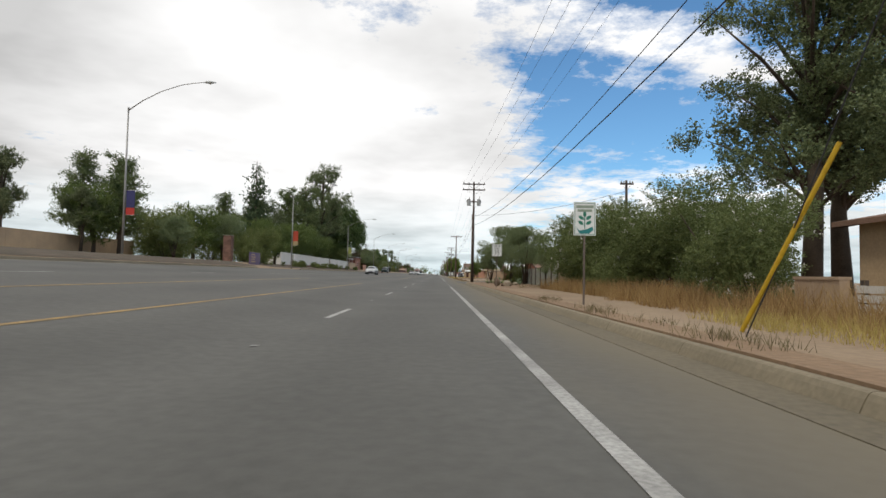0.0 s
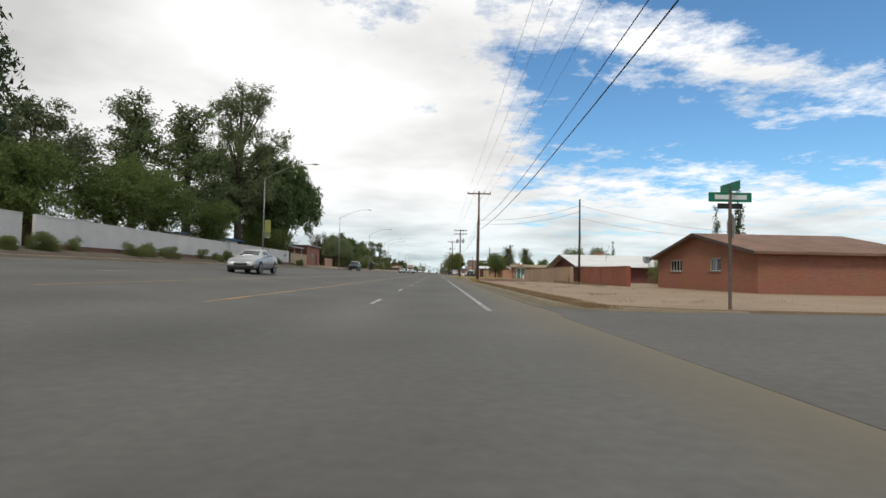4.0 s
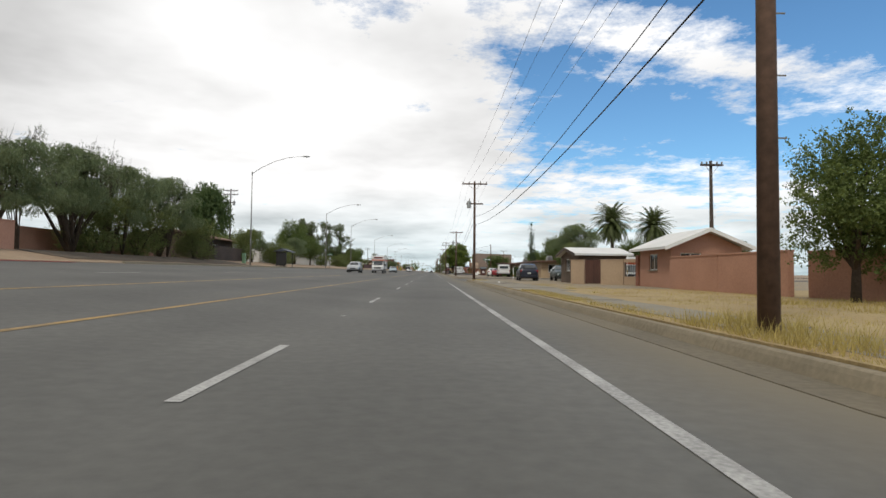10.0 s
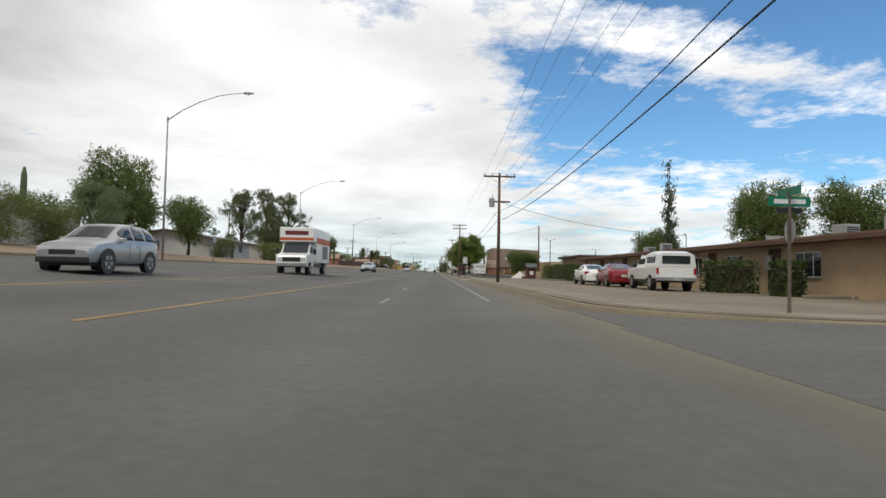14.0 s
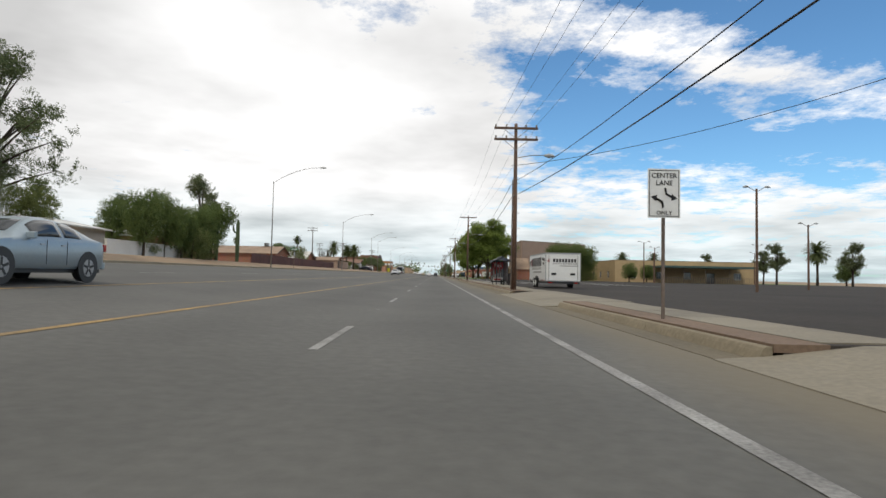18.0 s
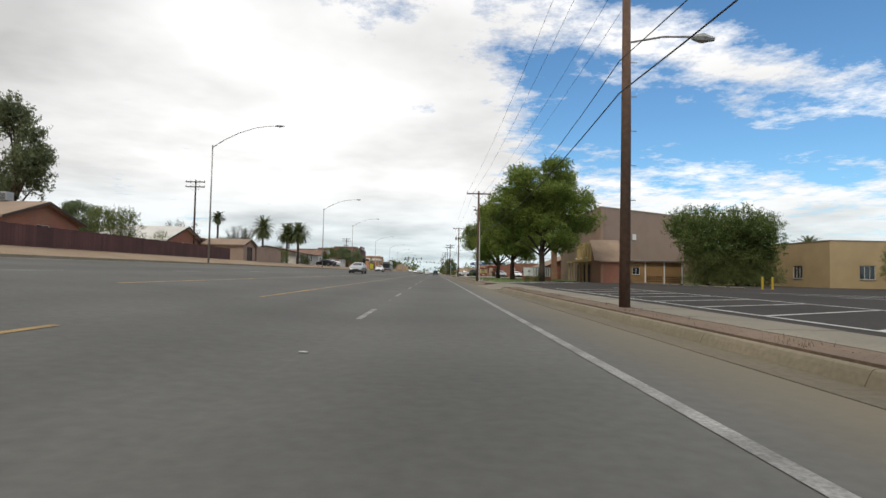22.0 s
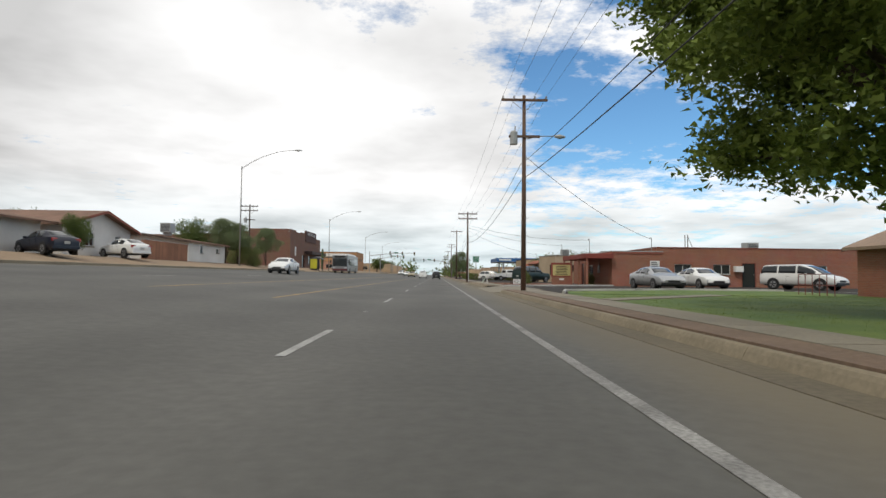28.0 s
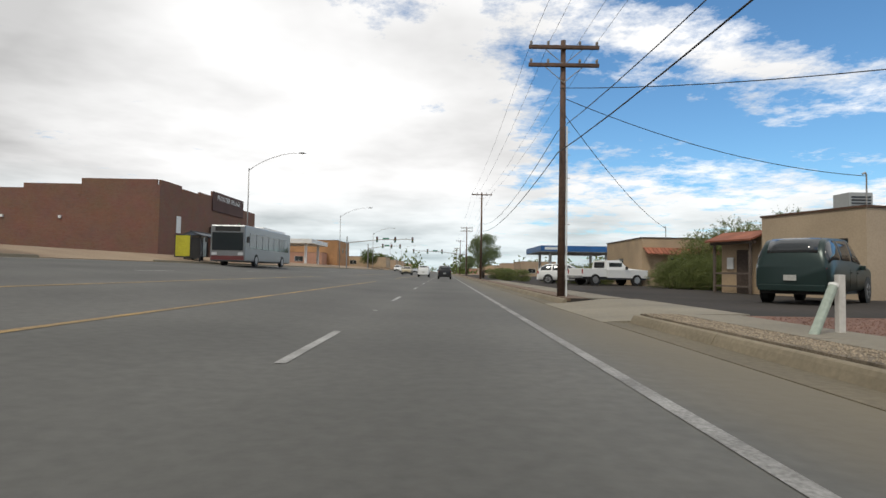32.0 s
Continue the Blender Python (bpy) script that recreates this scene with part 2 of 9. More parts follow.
SIDE = mat("side_street_asphalt", (0.112, 0.106, 0.096), 0.92, vary=0.16, scale=0.5, bump=0.3, second=(0.090, 0.086, 0.078))
LOT = mat("parking_asphalt", (0.058, 0.051, 0.046), 0.95, vary=0.18, scale=0.4, bump=0.3, second=(0.042, 0.038, 0.035), spec=0.12)
PAINT = mat("white_road_paint", (0.42, 0.415, 0.40), 0.75, vary=0.3, scale=1.8, second=(0.22, 0.215, 0.205))
OLDPAINT = mat("worn_road_paint", (0.33, 0.325, 0.31), 0.8, vary=0.35, scale=2.2, second=(0.15, 0.145, 0.138))
YELLOW = mat("yellow_road_paint", (0.40, 0.25, 0.075), 0.75, vary=0.35, scale=1.2, second=(0.17, 0.125, 0.075))
CONCRETE = mat("concrete", (0.235, 0.207, 0.158), 0.9, vary=0.14, bump=0.2, obrand=0.08)
GUTTER = mat("gutter_concrete", (0.245, 0.205, 0.142), 0.9, vary=0.16, bump=0.2)
PAN = mat("gutter_pan", (0.150, 0.125, 0.084), 0.95, vary=0.2, scale=0.8, bump=0.3, second=(0.118, 0.100, 0.070))
DIRT = mat("desert_dirt", (0.25, 0.168, 0.102), 0.95, vary=0.22, scale=0.7, bump=0.6, second=(0.205, 0.130, 0.078))
SAND = mat("pale_sand", (0.29, 0.217, 0.145), 0.95, vary=0.16, scale=0.6, bump=0.5, second=(0.24, 0.165, 0.105))
REDGRAVEL = mat("red_gravel", (0.21, 0.115, 0.085), 0.95, vary=0.3, scale=2.2, bump=0.9, second=(0.15, 0.085, 0.065))
STRAW = mat("dry_grass_ground", (0.34, 0.26, 0.12), 0.95, vary=0.25, scale=1.0, bump=0.6, second=(0.27, 0.19, 0.09))
LAWN = mat("lawn_green", (0.13, 0.18, 0.032), 0.95, vary=0.2, scale=0.8, bump=0.6, second=(0.06, 0.115, 0.025))
WOOD = mat("creosoted_wood", (0.15, 0.085, 0.055), 0.85, vary=0.3, scale=0.6, bump=0.4, second=(0.085, 0.052, 0.037))
DARKWOOD = mat("dark_weathered_wood", (0.085, 0.06, 0.048), 0.85, vary=0.3, scale=0.6, bump=0.4)
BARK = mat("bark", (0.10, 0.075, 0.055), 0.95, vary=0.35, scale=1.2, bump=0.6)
STEEL = mat("galvanised_steel", (0.32, 0.31, 0.30), 0.5, vary=0.12, metal=0.5)
RUSTY = mat("rusted_steel", (0.19, 0.15, 0.125), 0.7, vary=0.25, metal=0.3)
BLACK = mat("black_plastic", (0.018, 0.018, 0.019), 0.5, vary=0.1)
CABLE = mat("cable_sheath", (0.02, 0.02, 0.022), 0.6, vary=0.1)
GREY = mat("grey_enamel", (0.33, 0.34, 0.34), 0.45, vary=0.08)
WHITE = mat("white_paint", (0.74, 0.74, 0.72), 0.6, vary=0.06)
STUCCO_W = mat("white_stucco", (0.62, 0.60, 0.57), 0.9, vary=0.1, bump=0.3, second=(0.53, 0.51, 0.48))
STUCCO_T = mat("tan_stucco", (0.46, 0.335, 0.21), 0.9, vary=0.12, bump=0.3, second=(0.35, 0.26, 0.175))
BLOCK_T = mat("tan_block", (0.40, 0.295, 0.20), 0.9, vary=0.12, bump=0.25, second=(0.33, 0.235, 0.16))
PINK = mat("salmon_stucco", (0.43, 0.235, 0.165), 0.9, vary=0.12, bump=0.3, second=(0.36, 0.19, 0.13))
MAROON = mat("maroon_paint", (0.105, 0.042, 0.038), 0.85, vary=0.2, obrand=0.18)
SIGNGREEN = mat("sign_green", (0.0, 0.16, 0.085), 0.45, vary=0.05)
SIGNWHITE = mat("sign_white", (0.70, 0.71, 0.70), 0.45, vary=0.05)
INK = mat("sign_black", (0.012, 0.012, 0.012), 0.5, vary=0.05)
GLASS = glass_mat("dark_glass", (0.022, 0.027, 0.03))
GREYROOF = mat("grey_shingle", (0.17, 0.16, 0.155), 0.95, vary=0.2, scale=1.5, bump=0.5)
WHITEROOF = mat("white_coated_roof", (0.66, 0.66, 0.65), 0.8, vary=0.08)
TILE = mat("red_clay_tile", (0.36, 0.125, 0.07), 0.85, vary=0.25, scale=2.0, bump=0.4, obrand=0.2)
BROWNROOF = mat("brown_shingle", (0.23, 0.135, 0.095), 0.95, vary=0.22, scale=1.6, bump=0.5)
BRICK_R = brick_mat("red_brick", (0.37, 0.135, 0.08), (0.30, 0.105, 0.065), (0.30, 0.21, 0.16))
BRICK_D = brick_mat("brown_brick", (0.23, 0.105, 0.07), (0.175, 0.08, 0.055), (0.19, 0.135, 0.105))
BRICK_O = brick_mat("orange_brick", (0.40, 0.20, 0.115), (0.33, 0.155, 0.09), (0.33, 0.25, 0.19))

# ---- helpers ----


def link(name, me, parent=None, label="", m=None):
    ob = new(name, me)
    if parent is not None:
        ob.parent = parent
    if m is not None:
        ob.matrix_basis = m
    if label:
        ob["label"] = label
    return ob


def part(name, bm, material, parent=None, label="", smooth=False, m=None):
    """Links a bmesh as one mesh object under a thing or a part."""
    me = bpy.data.meshes.new(name)
    if smooth == "keep":
        for f in bm.faces:
            f.smooth = True
    bm.to_mesh(me)
    bm.free()
    me.materials.append(material)
    if smooth is True:
        me.shade_smooth()
    return link(name, me, parent, label, m)


def thing(name, label, category, x=0.0, y=0.0, z=0.0, turn=0.0, group="", kind=""):
    ob = new(name)
    ob.matrix_basis = pose(x, y, z, 0, 0, turn)
    ob.empty_display_size = 0.2
    return tagged(ob, label, category, group, kind)


def solid(name, bm, material, label, category, group="", kind="", smooth=False):
    return tagged(part(name, bm, material, smooth=smooth), label, category, group, kind)


def boxes(*items, bevel=0.0):
    """A bmesh of boxes, each (x0, x1, y0, y1, z0, z1)."""
    bm = bmesh.new()
    for x0, x1, y0, y1, z0, z1 in items:
        v = [bm.verts.new((x, y, z)) for z in (z0, z1) for y in (y0, y1) for x in (x0, x1)]
        for f in ((0, 2, 3, 1), (4, 5, 7, 6), (0, 1, 5, 4), (2, 6, 7, 3), (0, 4, 6, 2), (1, 3, 7, 5)):
            bm.faces.new([v[i] for i in f])
    if bevel:
        bmesh.ops.bevel(bm, geom=bm.edges[:], offset=bevel, segments=2, affect="EDGES", profile=0.5)
    return bm


def tube(points, radii, sides=8, bm=None, cap=True):
    """A tapered round bar along points."""
    bm = bm or bmesh.new()
    pts = [Vector(p) for p in points]
    if isinstance(radii, (int, float)):
        radii = [radii] * len(pts)
    rings = []
    for i, p in enumerate(pts):
        d = (pts[min(i + 1, len(pts) - 1)] - pts[max(i - 1, 0)]).normalized()
        u = d.orthogonal() if abs(d.z) < 0.99 else Vector((1, 0, 0))
        u = (u - d * u.dot(d)).normalized()
        if abs(d.z) < 0.99:
            u = Vector((0, 0, 1)).cross(d).normalized()
        w = d.cross(u)
        rings.append([bm.verts.new(p + (u * math.cos(k) + w * math.sin(k)) * radii[i]) for k in [2 * math.pi * j / sides for j in range(sides)]])
    for a, b in zip(rings, rings[1:]):
        for j in range(sides):
            bm.faces.new((a[j], a[(j + 1) % sides], b[(j + 1) % sides], b[j]))
    if cap:
        bm.faces.new(rings[0][::-1])
        bm.faces.new(rings[-1])
    return bm


def prism(outline, y0, y1, axis="y"):
    """An outline in x and z, drawn along y (or in y and z, along x)."""
    bm = bmesh.new()
    put = (lambda a, b, d: (a, d, b)) if axis == "y" else (lambda a, b, d: (d, a, b)) if axis == "x" else (lambda a, b, d: (a, b, d))
    a = [bm.verts.new(put(p, q, y0)) for p, q in outline]
    b = [bm.verts.new(put(p, q, y1)) for p, q in outline]
    n = len(outline)
    for i in range(n):
        bm.faces.new((a[i], a[(i + 1) % n], b[(i + 1) % n], b[i]))
    bm.faces.new(a)
    bm.faces.new(b[::-1])
    bmesh.ops.recalc_face_normals(bm, faces=bm.faces[:])
    return bm


def mesh_of(name, verts, faces, material):
    me = bpy.data.meshes.new(name)
    me.from_pydata(verts, [], faces)
    me.materials.append(material)
    me.update()
    return me


def word_mark(count, size, material, parent, m, label=""):
    """A company mark as a row of plain upright shapes of its size and colour."""
    step = size * 0.66
    rects = [(step * (i - count / 2), step * (i - count / 2) + step * 0.7, -size * 0.05, size * 0.72, -0.003, 0.006) for i in range(count)]
    return part("word_mark", boxes(*rects), material, parent, label, m=m)


def lettering(name, words, size, material, parent, m, label=""):
    """Flat letters with a little depth, centred on m."""
    c = bpy.data.curves.new(name, "FONT")
    c.body, c.size, c.align_x, c.align_y, c.extrude, c.resolution_u = words, size, "CENTER", "CENTER", 0.004, 2
    tmp = bpy.data.objects.new(name, c)
    me = bpy.data.meshes.new_from_object(tmp)
    me.materials.clear()
    me.materials.append(material)
    bpy.data.objects.remove(tmp)
    bpy.data.curves.remove(c)
    return link(name, me, parent, label, m)


def road_z(x):
    """Height of the street and its sides: it is banked, and higher on the west side."""
    pts = ((-4000, 2.1), (-60, 2.1), (-27, 2.08), (-24, 2.0), (-20, 1.36), (-17.5, 1.22), (-4.5, 0.20), (-1.5, 0.0), (4.0, 0.0))
    for (a, za), (b, zb) in zip(pts, pts[1:]):
        if x <= b:
            return za + (zb - za) * (x - a) / (b - a)
    return 0.0


# ---- ground ----
XS = [-4000, -400, -60, -40, -30, -27, -24, -20, -17.95]
ZS = [2.1, 2.1, 2.1, 2.09, 2.085, 2.08, 2.0, 1.36, 1.27]
XS += [-17.9, -8, -1.5, 3.75, 3.8, 8, 20, 60, 400, 4000]
ZS += [1.10, 0.30, -0.12, -0.12, -0.12, -0.05, 0.09, 0.12, 0.2, 0.2]
YS = [-300, -60, 0, 100, 200, 300, 400, 500, 600, 800, 1200, 2000, 4500]
gv = [(x, y, z) for y in YS for x, z in zip(XS, ZS)]
k = len(XS)
gf = [(j * k + i, j * k + i + 1, (j + 1) * k + i + 1, (j + 1) * k + i) for j in range(len(YS) - 1) for i in range(k - 1)]
tagged(link("ground", mesh_of("ground", gv, gf, SAND)), "dusty tan desert ground on both sides of the street", "ground", kind="structure")

ROAD_X = [-17.6, -14, -10.5, -7, -4.5, -3, -1.5, 0, 1.75, 3.4]
rv = [(x, y, road_z(x)) for y in YS for x in ROAD_X]
k = len(ROAD_X)
rf = [(j * k + i, j * k + i + 1, (j + 1) * k + i + 1, (j + 1) * k + i) for j in range(len(YS) - 1) for i in range(k - 1)]
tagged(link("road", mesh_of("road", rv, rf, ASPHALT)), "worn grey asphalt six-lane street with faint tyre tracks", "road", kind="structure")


def slab(name, x0, x1, y0, y1, z, material, label, category="ground", h=0.05):
    return solid(name, boxes((x0, x1, y0, y1, z - h, z)), material, label, category, kind="structure")


# side streets on the east side: start, end along the street
STREETS = [(66.0, 77.0), (153.0, 162.3), (224.0, 234.6)]
# radius of the kerb returns at a street's start and end
RETURN = {66.0: 4.0, 77.0: 4.0, 153.0: 7.0, 162.3: 4.0, 224.0: 4.5, 234.6: 5.5}
DRIVES = [(28.0, 28.1), (286.0, 300.0), (311.0, 322.5), (394.0, 405.8), (480.5, 492.0), (512.5, 519.0)]


def band(x0, x1, y0, y1, name, material, label, lift):
    """A strip of road paint that follows the banked street."""
    n = max(1, int((y1 - y0) / 40))
    v, f = [], []
    for i in range(n + 1):
        y = y0 + (y1 - y0) * i / n
        v += [(x0, y, road_z(x0) + lift), (x1, y, road_z(x1) + lift)]
    f = [(2 * i, 2 * i + 1, 2 * i + 3, 2 * i + 2) for i in range(n)]
    return tagged(link(name, mesh_of(name, v, f, material)), label, "road marking", kind="structure")


def gaps(y0, y1, cuts):
    out, y = [], y0
    for a, b in sorted(cuts):
        if b > y and a < y1:
            if a > y:
                out.append((y, a))
            y = b
    out.append((y, y1))
    return out


EDGE_X, LANE_X = 1.74, -1.48


def edge_band(y0, y1, half, name, label):
    n = max(1, int((y1 - y0) / 6))
    v = []
    for i in range(n + 1):
        y = y0 + (y1 - y0) * i / n
        v += [(EDGE_X - half, y, 0.006), (EDGE_X + half, y, 0.006)]
    return tagged(link(name, mesh_of(name, v, [(2 * i, 2 * i + 1, 2 * i + 3, 2 * i + 2) for i in range(n)], PAINT if y0 < 240 else OLDPAINT)), label, "road marking", kind="structure")


edge_cuts = [(44.5, 78.0), (135.5, 163.5), (205.0, 243.0)]
for a, b in gaps(-40, 900, edge_cuts):
    edge_band(a, b, 0.07, "edge_line", "worn white edge line along the bike lane")
for a, b in ((47.6, 62.0), (137.5, 148.0), (207.0, 219.0)):
    for i in range(int((b - a) / 2.6)):
        y = a + 2.6 * i
        edge_band(y, y + 0.7, 0.07, "short_dash", "short white dash of the bike lane before a side street")
DASHES = []
for first, last, count in ((-49.4, 11.6, 5), (11.6, 38.2, 2), (38.2, 62.8, 2), (80.1, 104.1, 2), (104.1, 141.1, 3), (141.1, 191.9, 4), (191.9, 212.8, 2), (212.8, 240.5, 2), (240.5, 275.4, 3), (275.4, 300.2, 2), (300.2, 347.6, 4), (347.6, 372.1, 2), (372.1, 393.2, 2), (393.2, 416.4, 2), (416.4, 455.5, 3), (455.5, 506.9, 4), (506.9, 909.5, 33)):
    DASHES += [first + (last - first) * i / count for i in range(count)]
for y in DASHES:
    if 66 < y < 77 or 219 < y < 238:
        continue
    band(LANE_X - 0.06, LANE_X + 0.06, y, y + 3.05, "lane_dash", PAINT if y < 240 or y > 405 else OLDPAINT, "worn white lane dash", 0.006)
    band(LANE_X - 0.05, LANE_X + 0.05, y + 7.6, y + 7.7, "lane_marker", PAINT, "raised white lane marker", 0.012)
    band(-11.76, -11.64, y + 4, y + 7.05, "lane_dash", OLDPAINT, "worn white lane dash", 0.006)
for a, b in gaps(-40, 900, [(40, 76), (150, 168), (216, 232), (282, 296), (368, 376), (455, 466), (540, 556), (600, 640)]):
    band(-4.62, -4.5, a, b, "yellow_line", YELLOW, "faded yellow line of the centre turn lane", 0.006)
    band(-8.3, -8.18, a, b, "yellow_line", YELLOW, "faded yellow line of the centre turn lane", 0.006)

# gutter and kerb on the east side, with rounded returns at the side streets
KERBS = gaps(-60, 900, STREETS + DRIVES[1:])
KERB_PROFILE = [(0.0, -0.10), (0.0, 0.004), (0.045, 0.10), (0.075, 0.146), (0.10, 0.158), (0.17, 0.162), (0.17, -0.10)]
PAN_PROFILE = [(-0.5, -0.10), (-0.5, 0.008), (-0.004, 0.005), (-0.004, -0.10)]


def sweep(path, profile):
    """A profile (across, up) swept along a level path; across points to the right of the way."""
    bm = bmesh.new()
    rings = []
    for i, (x, y) in enumerate(path):
        a, b = path[max(i - 1, 0)], path[min(i + 1, len(path) - 1)]
        d = Vector((b[0] - a[0], b[1] - a[1])).normalized()
        rings.append([bm.verts.new((x + d.y * u, y - d.x * u, w)) for u, w in profile])
    n = len(profile)
    for a, b in zip(rings, rings[1:]):
        for j in range(n):
            bm.faces.new((a[j], a[(j + 1) % n], b[(j + 1) % n], b[j]))
    bm.faces.new(rings[0])
    bm.faces.new(rings[-1][::-1])
    bmesh.ops.recalc_face_normals(bm, faces=bm.faces[:])
    return bm


KX = 3.75
for a, b in KERBS:
    path, street = [], lambda y: any(abs(y - s) < 0.1 or abs(y - e) < 0.1 for s, e in STREETS)
    ra, rb = RETURN.get(round(a, 1), 4.0), RETURN.get(round(b, 1), 4.0)
    if street(a):
        path += [(KX + ra - ra * math.sin(t), a + ra - ra * math.cos(t)) for t in [math.pi / 2 * i / 8 for i in range(8)]]
        a += ra
    end = b - rb if street(b) else b
    n = max(2, int((end - a) / 3.05)) if end < 560 else 8
    path += [(KX, a + (end - a) * i / n) for i in range(n + 1)]
    if street(b):
        path += [(KX + rb - rb * math.cos(t), b - rb + rb * math.sin(t)) for t in [math.pi / 2 * i / 8 for i in range(1, 9)]]
    run = thing("kerb", "sun-bleached concrete kerb with its gutter and open joints", "kerb", 0, 0, 0, 0, "kerbs of the east side", "structure")
    part("gutter_pan", sweep(path, PAN_PROFILE), PAN, run, "dust-stained gutter pan")
    for p, q in zip(path, path[1:]):
        p, q = Vector(p), Vector(q)
        d = (q - p).normalized() * 0.007
        part("kerb_stone", sweep([tuple(p + d), tuple(q - d)], KERB_PROFILE), GUTTER, run)
for a, b in STREETS:
    solid("side_street", prism([(3.21, -0.2), (3.21, 0.004), (4.2, 0.03), (7.0, 0.13), (120, 0.15), (120, -0.2)], a, b), SIDE, "grey asphalt side street", "road", kind="structure")
    for y0, y1 in ((a - RETURN[a], a - 0.001), (b + 0.001, b + RETURN[b])):
        w = KX + y1 - y0
        solid("street_mouth", prism([(3.41, -0.2), (3.41, 0.006), (4.2, 0.03), (7.0, 0.115), (w, 0.125), (w, -0.2)] if w > 7.1 else [(3.41, -0.2), (3.41, 0.006), (4.2, 0.03), (w, 0.10), (w, -0.2)], y0, y1), SIDE, "grey asphalt flare where a side street joins", "road", kind="structure")
for a, b in DRIVES[1:]:
    solid("driveway_apron", prism([(3.21, -0.1), (3.21, 0.01), (3.85, 0.05), (5.0, 0.192), (6.1, 0.209), (6.1, -0.1)], a, b), CONCRETE, "concrete driveway apron across the pavement", "driveway", kind="structure")
for a, b in gaps(-60, 900, [(58, 76), (184, 196), (300, 312), (526, 536)]):
    path = [(-17.5, a + (b - a) * i / 10) for i in range(11)][::-1]
    bm = sweep(path, [(-0.5, 1.0), (-0.5, 1.18), (0.0, 1.215), (0.03, 1.35), (0.17, 1.36), (0.17, 1.0)])
    solid("kerb", bm, GUTTER, "concrete kerb of the far side of the street", "kerb", "kerbs of the west side", "structure")
band(-17.5, -17.15, 172, 191, "red_kerb_paint", mat("red_kerb", (0.30, 0.05, 0.045), 0.8), "red painted no-parking strip at the kerb", 0.02)

# zones of the east side, from the kerb outwards
PAVED = mat("dusty_paving", (0.215, 0.175, 0.13), 0.95, vary=0.18, scale=0.5, bump=0.35)
ZONES = [(4.05, 45, -60, 34, SAND, "bare trodden dirt beside dry weeds"), (4.05, 45, 34, 66, DIRT, "raked orange desert dirt"),
         (4.05, 45, 77, 124, SAND, "bare pale dirt in front of the walls"), (4.05, 14.0, 124, 153, REDGRAVEL, "reddish crushed gravel"), (14.0, 45, 124, 153, DIRT, "bare garden dirt behind a wall"),
         (4.05, 45, 162.3, 190, STRAW, "dry yellow grass and dirt"), (4.05, 45, 190, 224, mat("old_paving", (0.20, 0.165, 0.125), 0.95, vary=0.25, scale=0.6, bump=0.4, second=(0.27, 0.21, 0.12)), "worn thin paving by the carport"),
         (4.05, 60, 234.6, 300, PAVED, "dusty old paving before the low apartments"),
         (4.05, 100, 300, 428, LOT, "dark sealed parking asphalt"), (4.05, 100, 428, 473.5, LAWN, "short green lawn"),
         (4.05, 60, 473.5, 497.5, LOT, "dark parking asphalt"), (4.05, 14, 497.5, 512.4, REDGRAVEL, "reddish gravel bed"), (14.0, 60, 497.5, 512.4, LOT, "dark parking asphalt"), (4.05, 60, 512.4, 700, LOT, "grey parking asphalt")]


def field(name, outline, z, material, label, category="ground", h=0.3):
    """A level patch of ground with any outline."""
    return solid(name, prism(outline, z - h, z, "z"), material, label, category, kind="structure")


def corner(x0, y, r, sign):
    """Points round a kerb return at a street's edge y; sign -1: the ground lies south of it."""
    k = r - (x0 - KX)
    arc = [(KX + r - k * math.cos(t), y + sign * r - sign * k * math.sin(t)) for t in [math.pi / 2 * i / 8 for i in range(9)]]
    return arc


for i, (x0, x1, y0, y1, m, label) in enumerate(ZONES):
    inside = [d for d in DRIVES[1:] if d[1] > y0 and d[0] < y1] if x0 < 5 else []
    for a, b in gaps(y0 + 0.002, y1 - 0.002, inside) if inside else [(y0 + 0.002, y1 - 0.002)]:
        if b - a < 0.05:
            continue
        low, high = RETURN.get(round(a, 1), 0) if x0 < 5 else 0, RETURN.get(round(b, 1), 0) if x0 < 5 else 0
        outline = corner(x0, a, low, 1)[::-1] if low else [(x1 - 0.01, a), (x0, a)]
        outline += corner(x0, b, high, -1) if high else [(x0, b)]
        field("ground_zone", outline + [(x1, b), (x1, a)], 0.185, m, label)
    for a, b in inside:
        a, b = max(a, y0 + 0.002), min(b, y1 - 0.002)
        slab("ground_zone", 6.12, x1, a + 0.001, b - 0.001, 0.185, m, label, h=0.12)
# pavement that turns into the side streets
for y, sign in ((153.0, -1), (162.3, 1), (224.0, -1), (234.6, 1)):
    r = RETURN[y]
    ring = [[(KX + r - k * math.cos(t), y + sign * r - sign * k * math.sin(t)) for t in [math.pi / 2 * i / 8 for i in range(9)]] for k in (r - 0.55, r - 1.9)]
    field("corner_pavement", ring[0] + ring[1][::-1], 0.2, CONCRETE, "pale concrete pavement turning into a side street", "pavement", 0.08)
    field("corner_path", [(ring[0][-1][0] + 0.01, ring[0][-1][1]), (ring[0][-1][0] + 20, ring[0][-1][1]), (ring[1][-1][0] + 20, ring[1][-1][1]), (ring[1][-1][0] + 0.01, ring[1][-1][1])], 0.198, CONCRETE, "pale concrete pavement along a side street", "pavement", 0.08)
field("lawn", [(5.9, 414.0), (14.2, 428.0), (5.9, 428.0)], 0.2, LAWN, "short green lawn with a slanting edge", h=0.06)
field("parking_corner", [(14.3, 428.0), (19.0, 428.0), (18.0, 434.6)], 0.2, LOT, "dark parking asphalt before a church entrance", h=0.06)
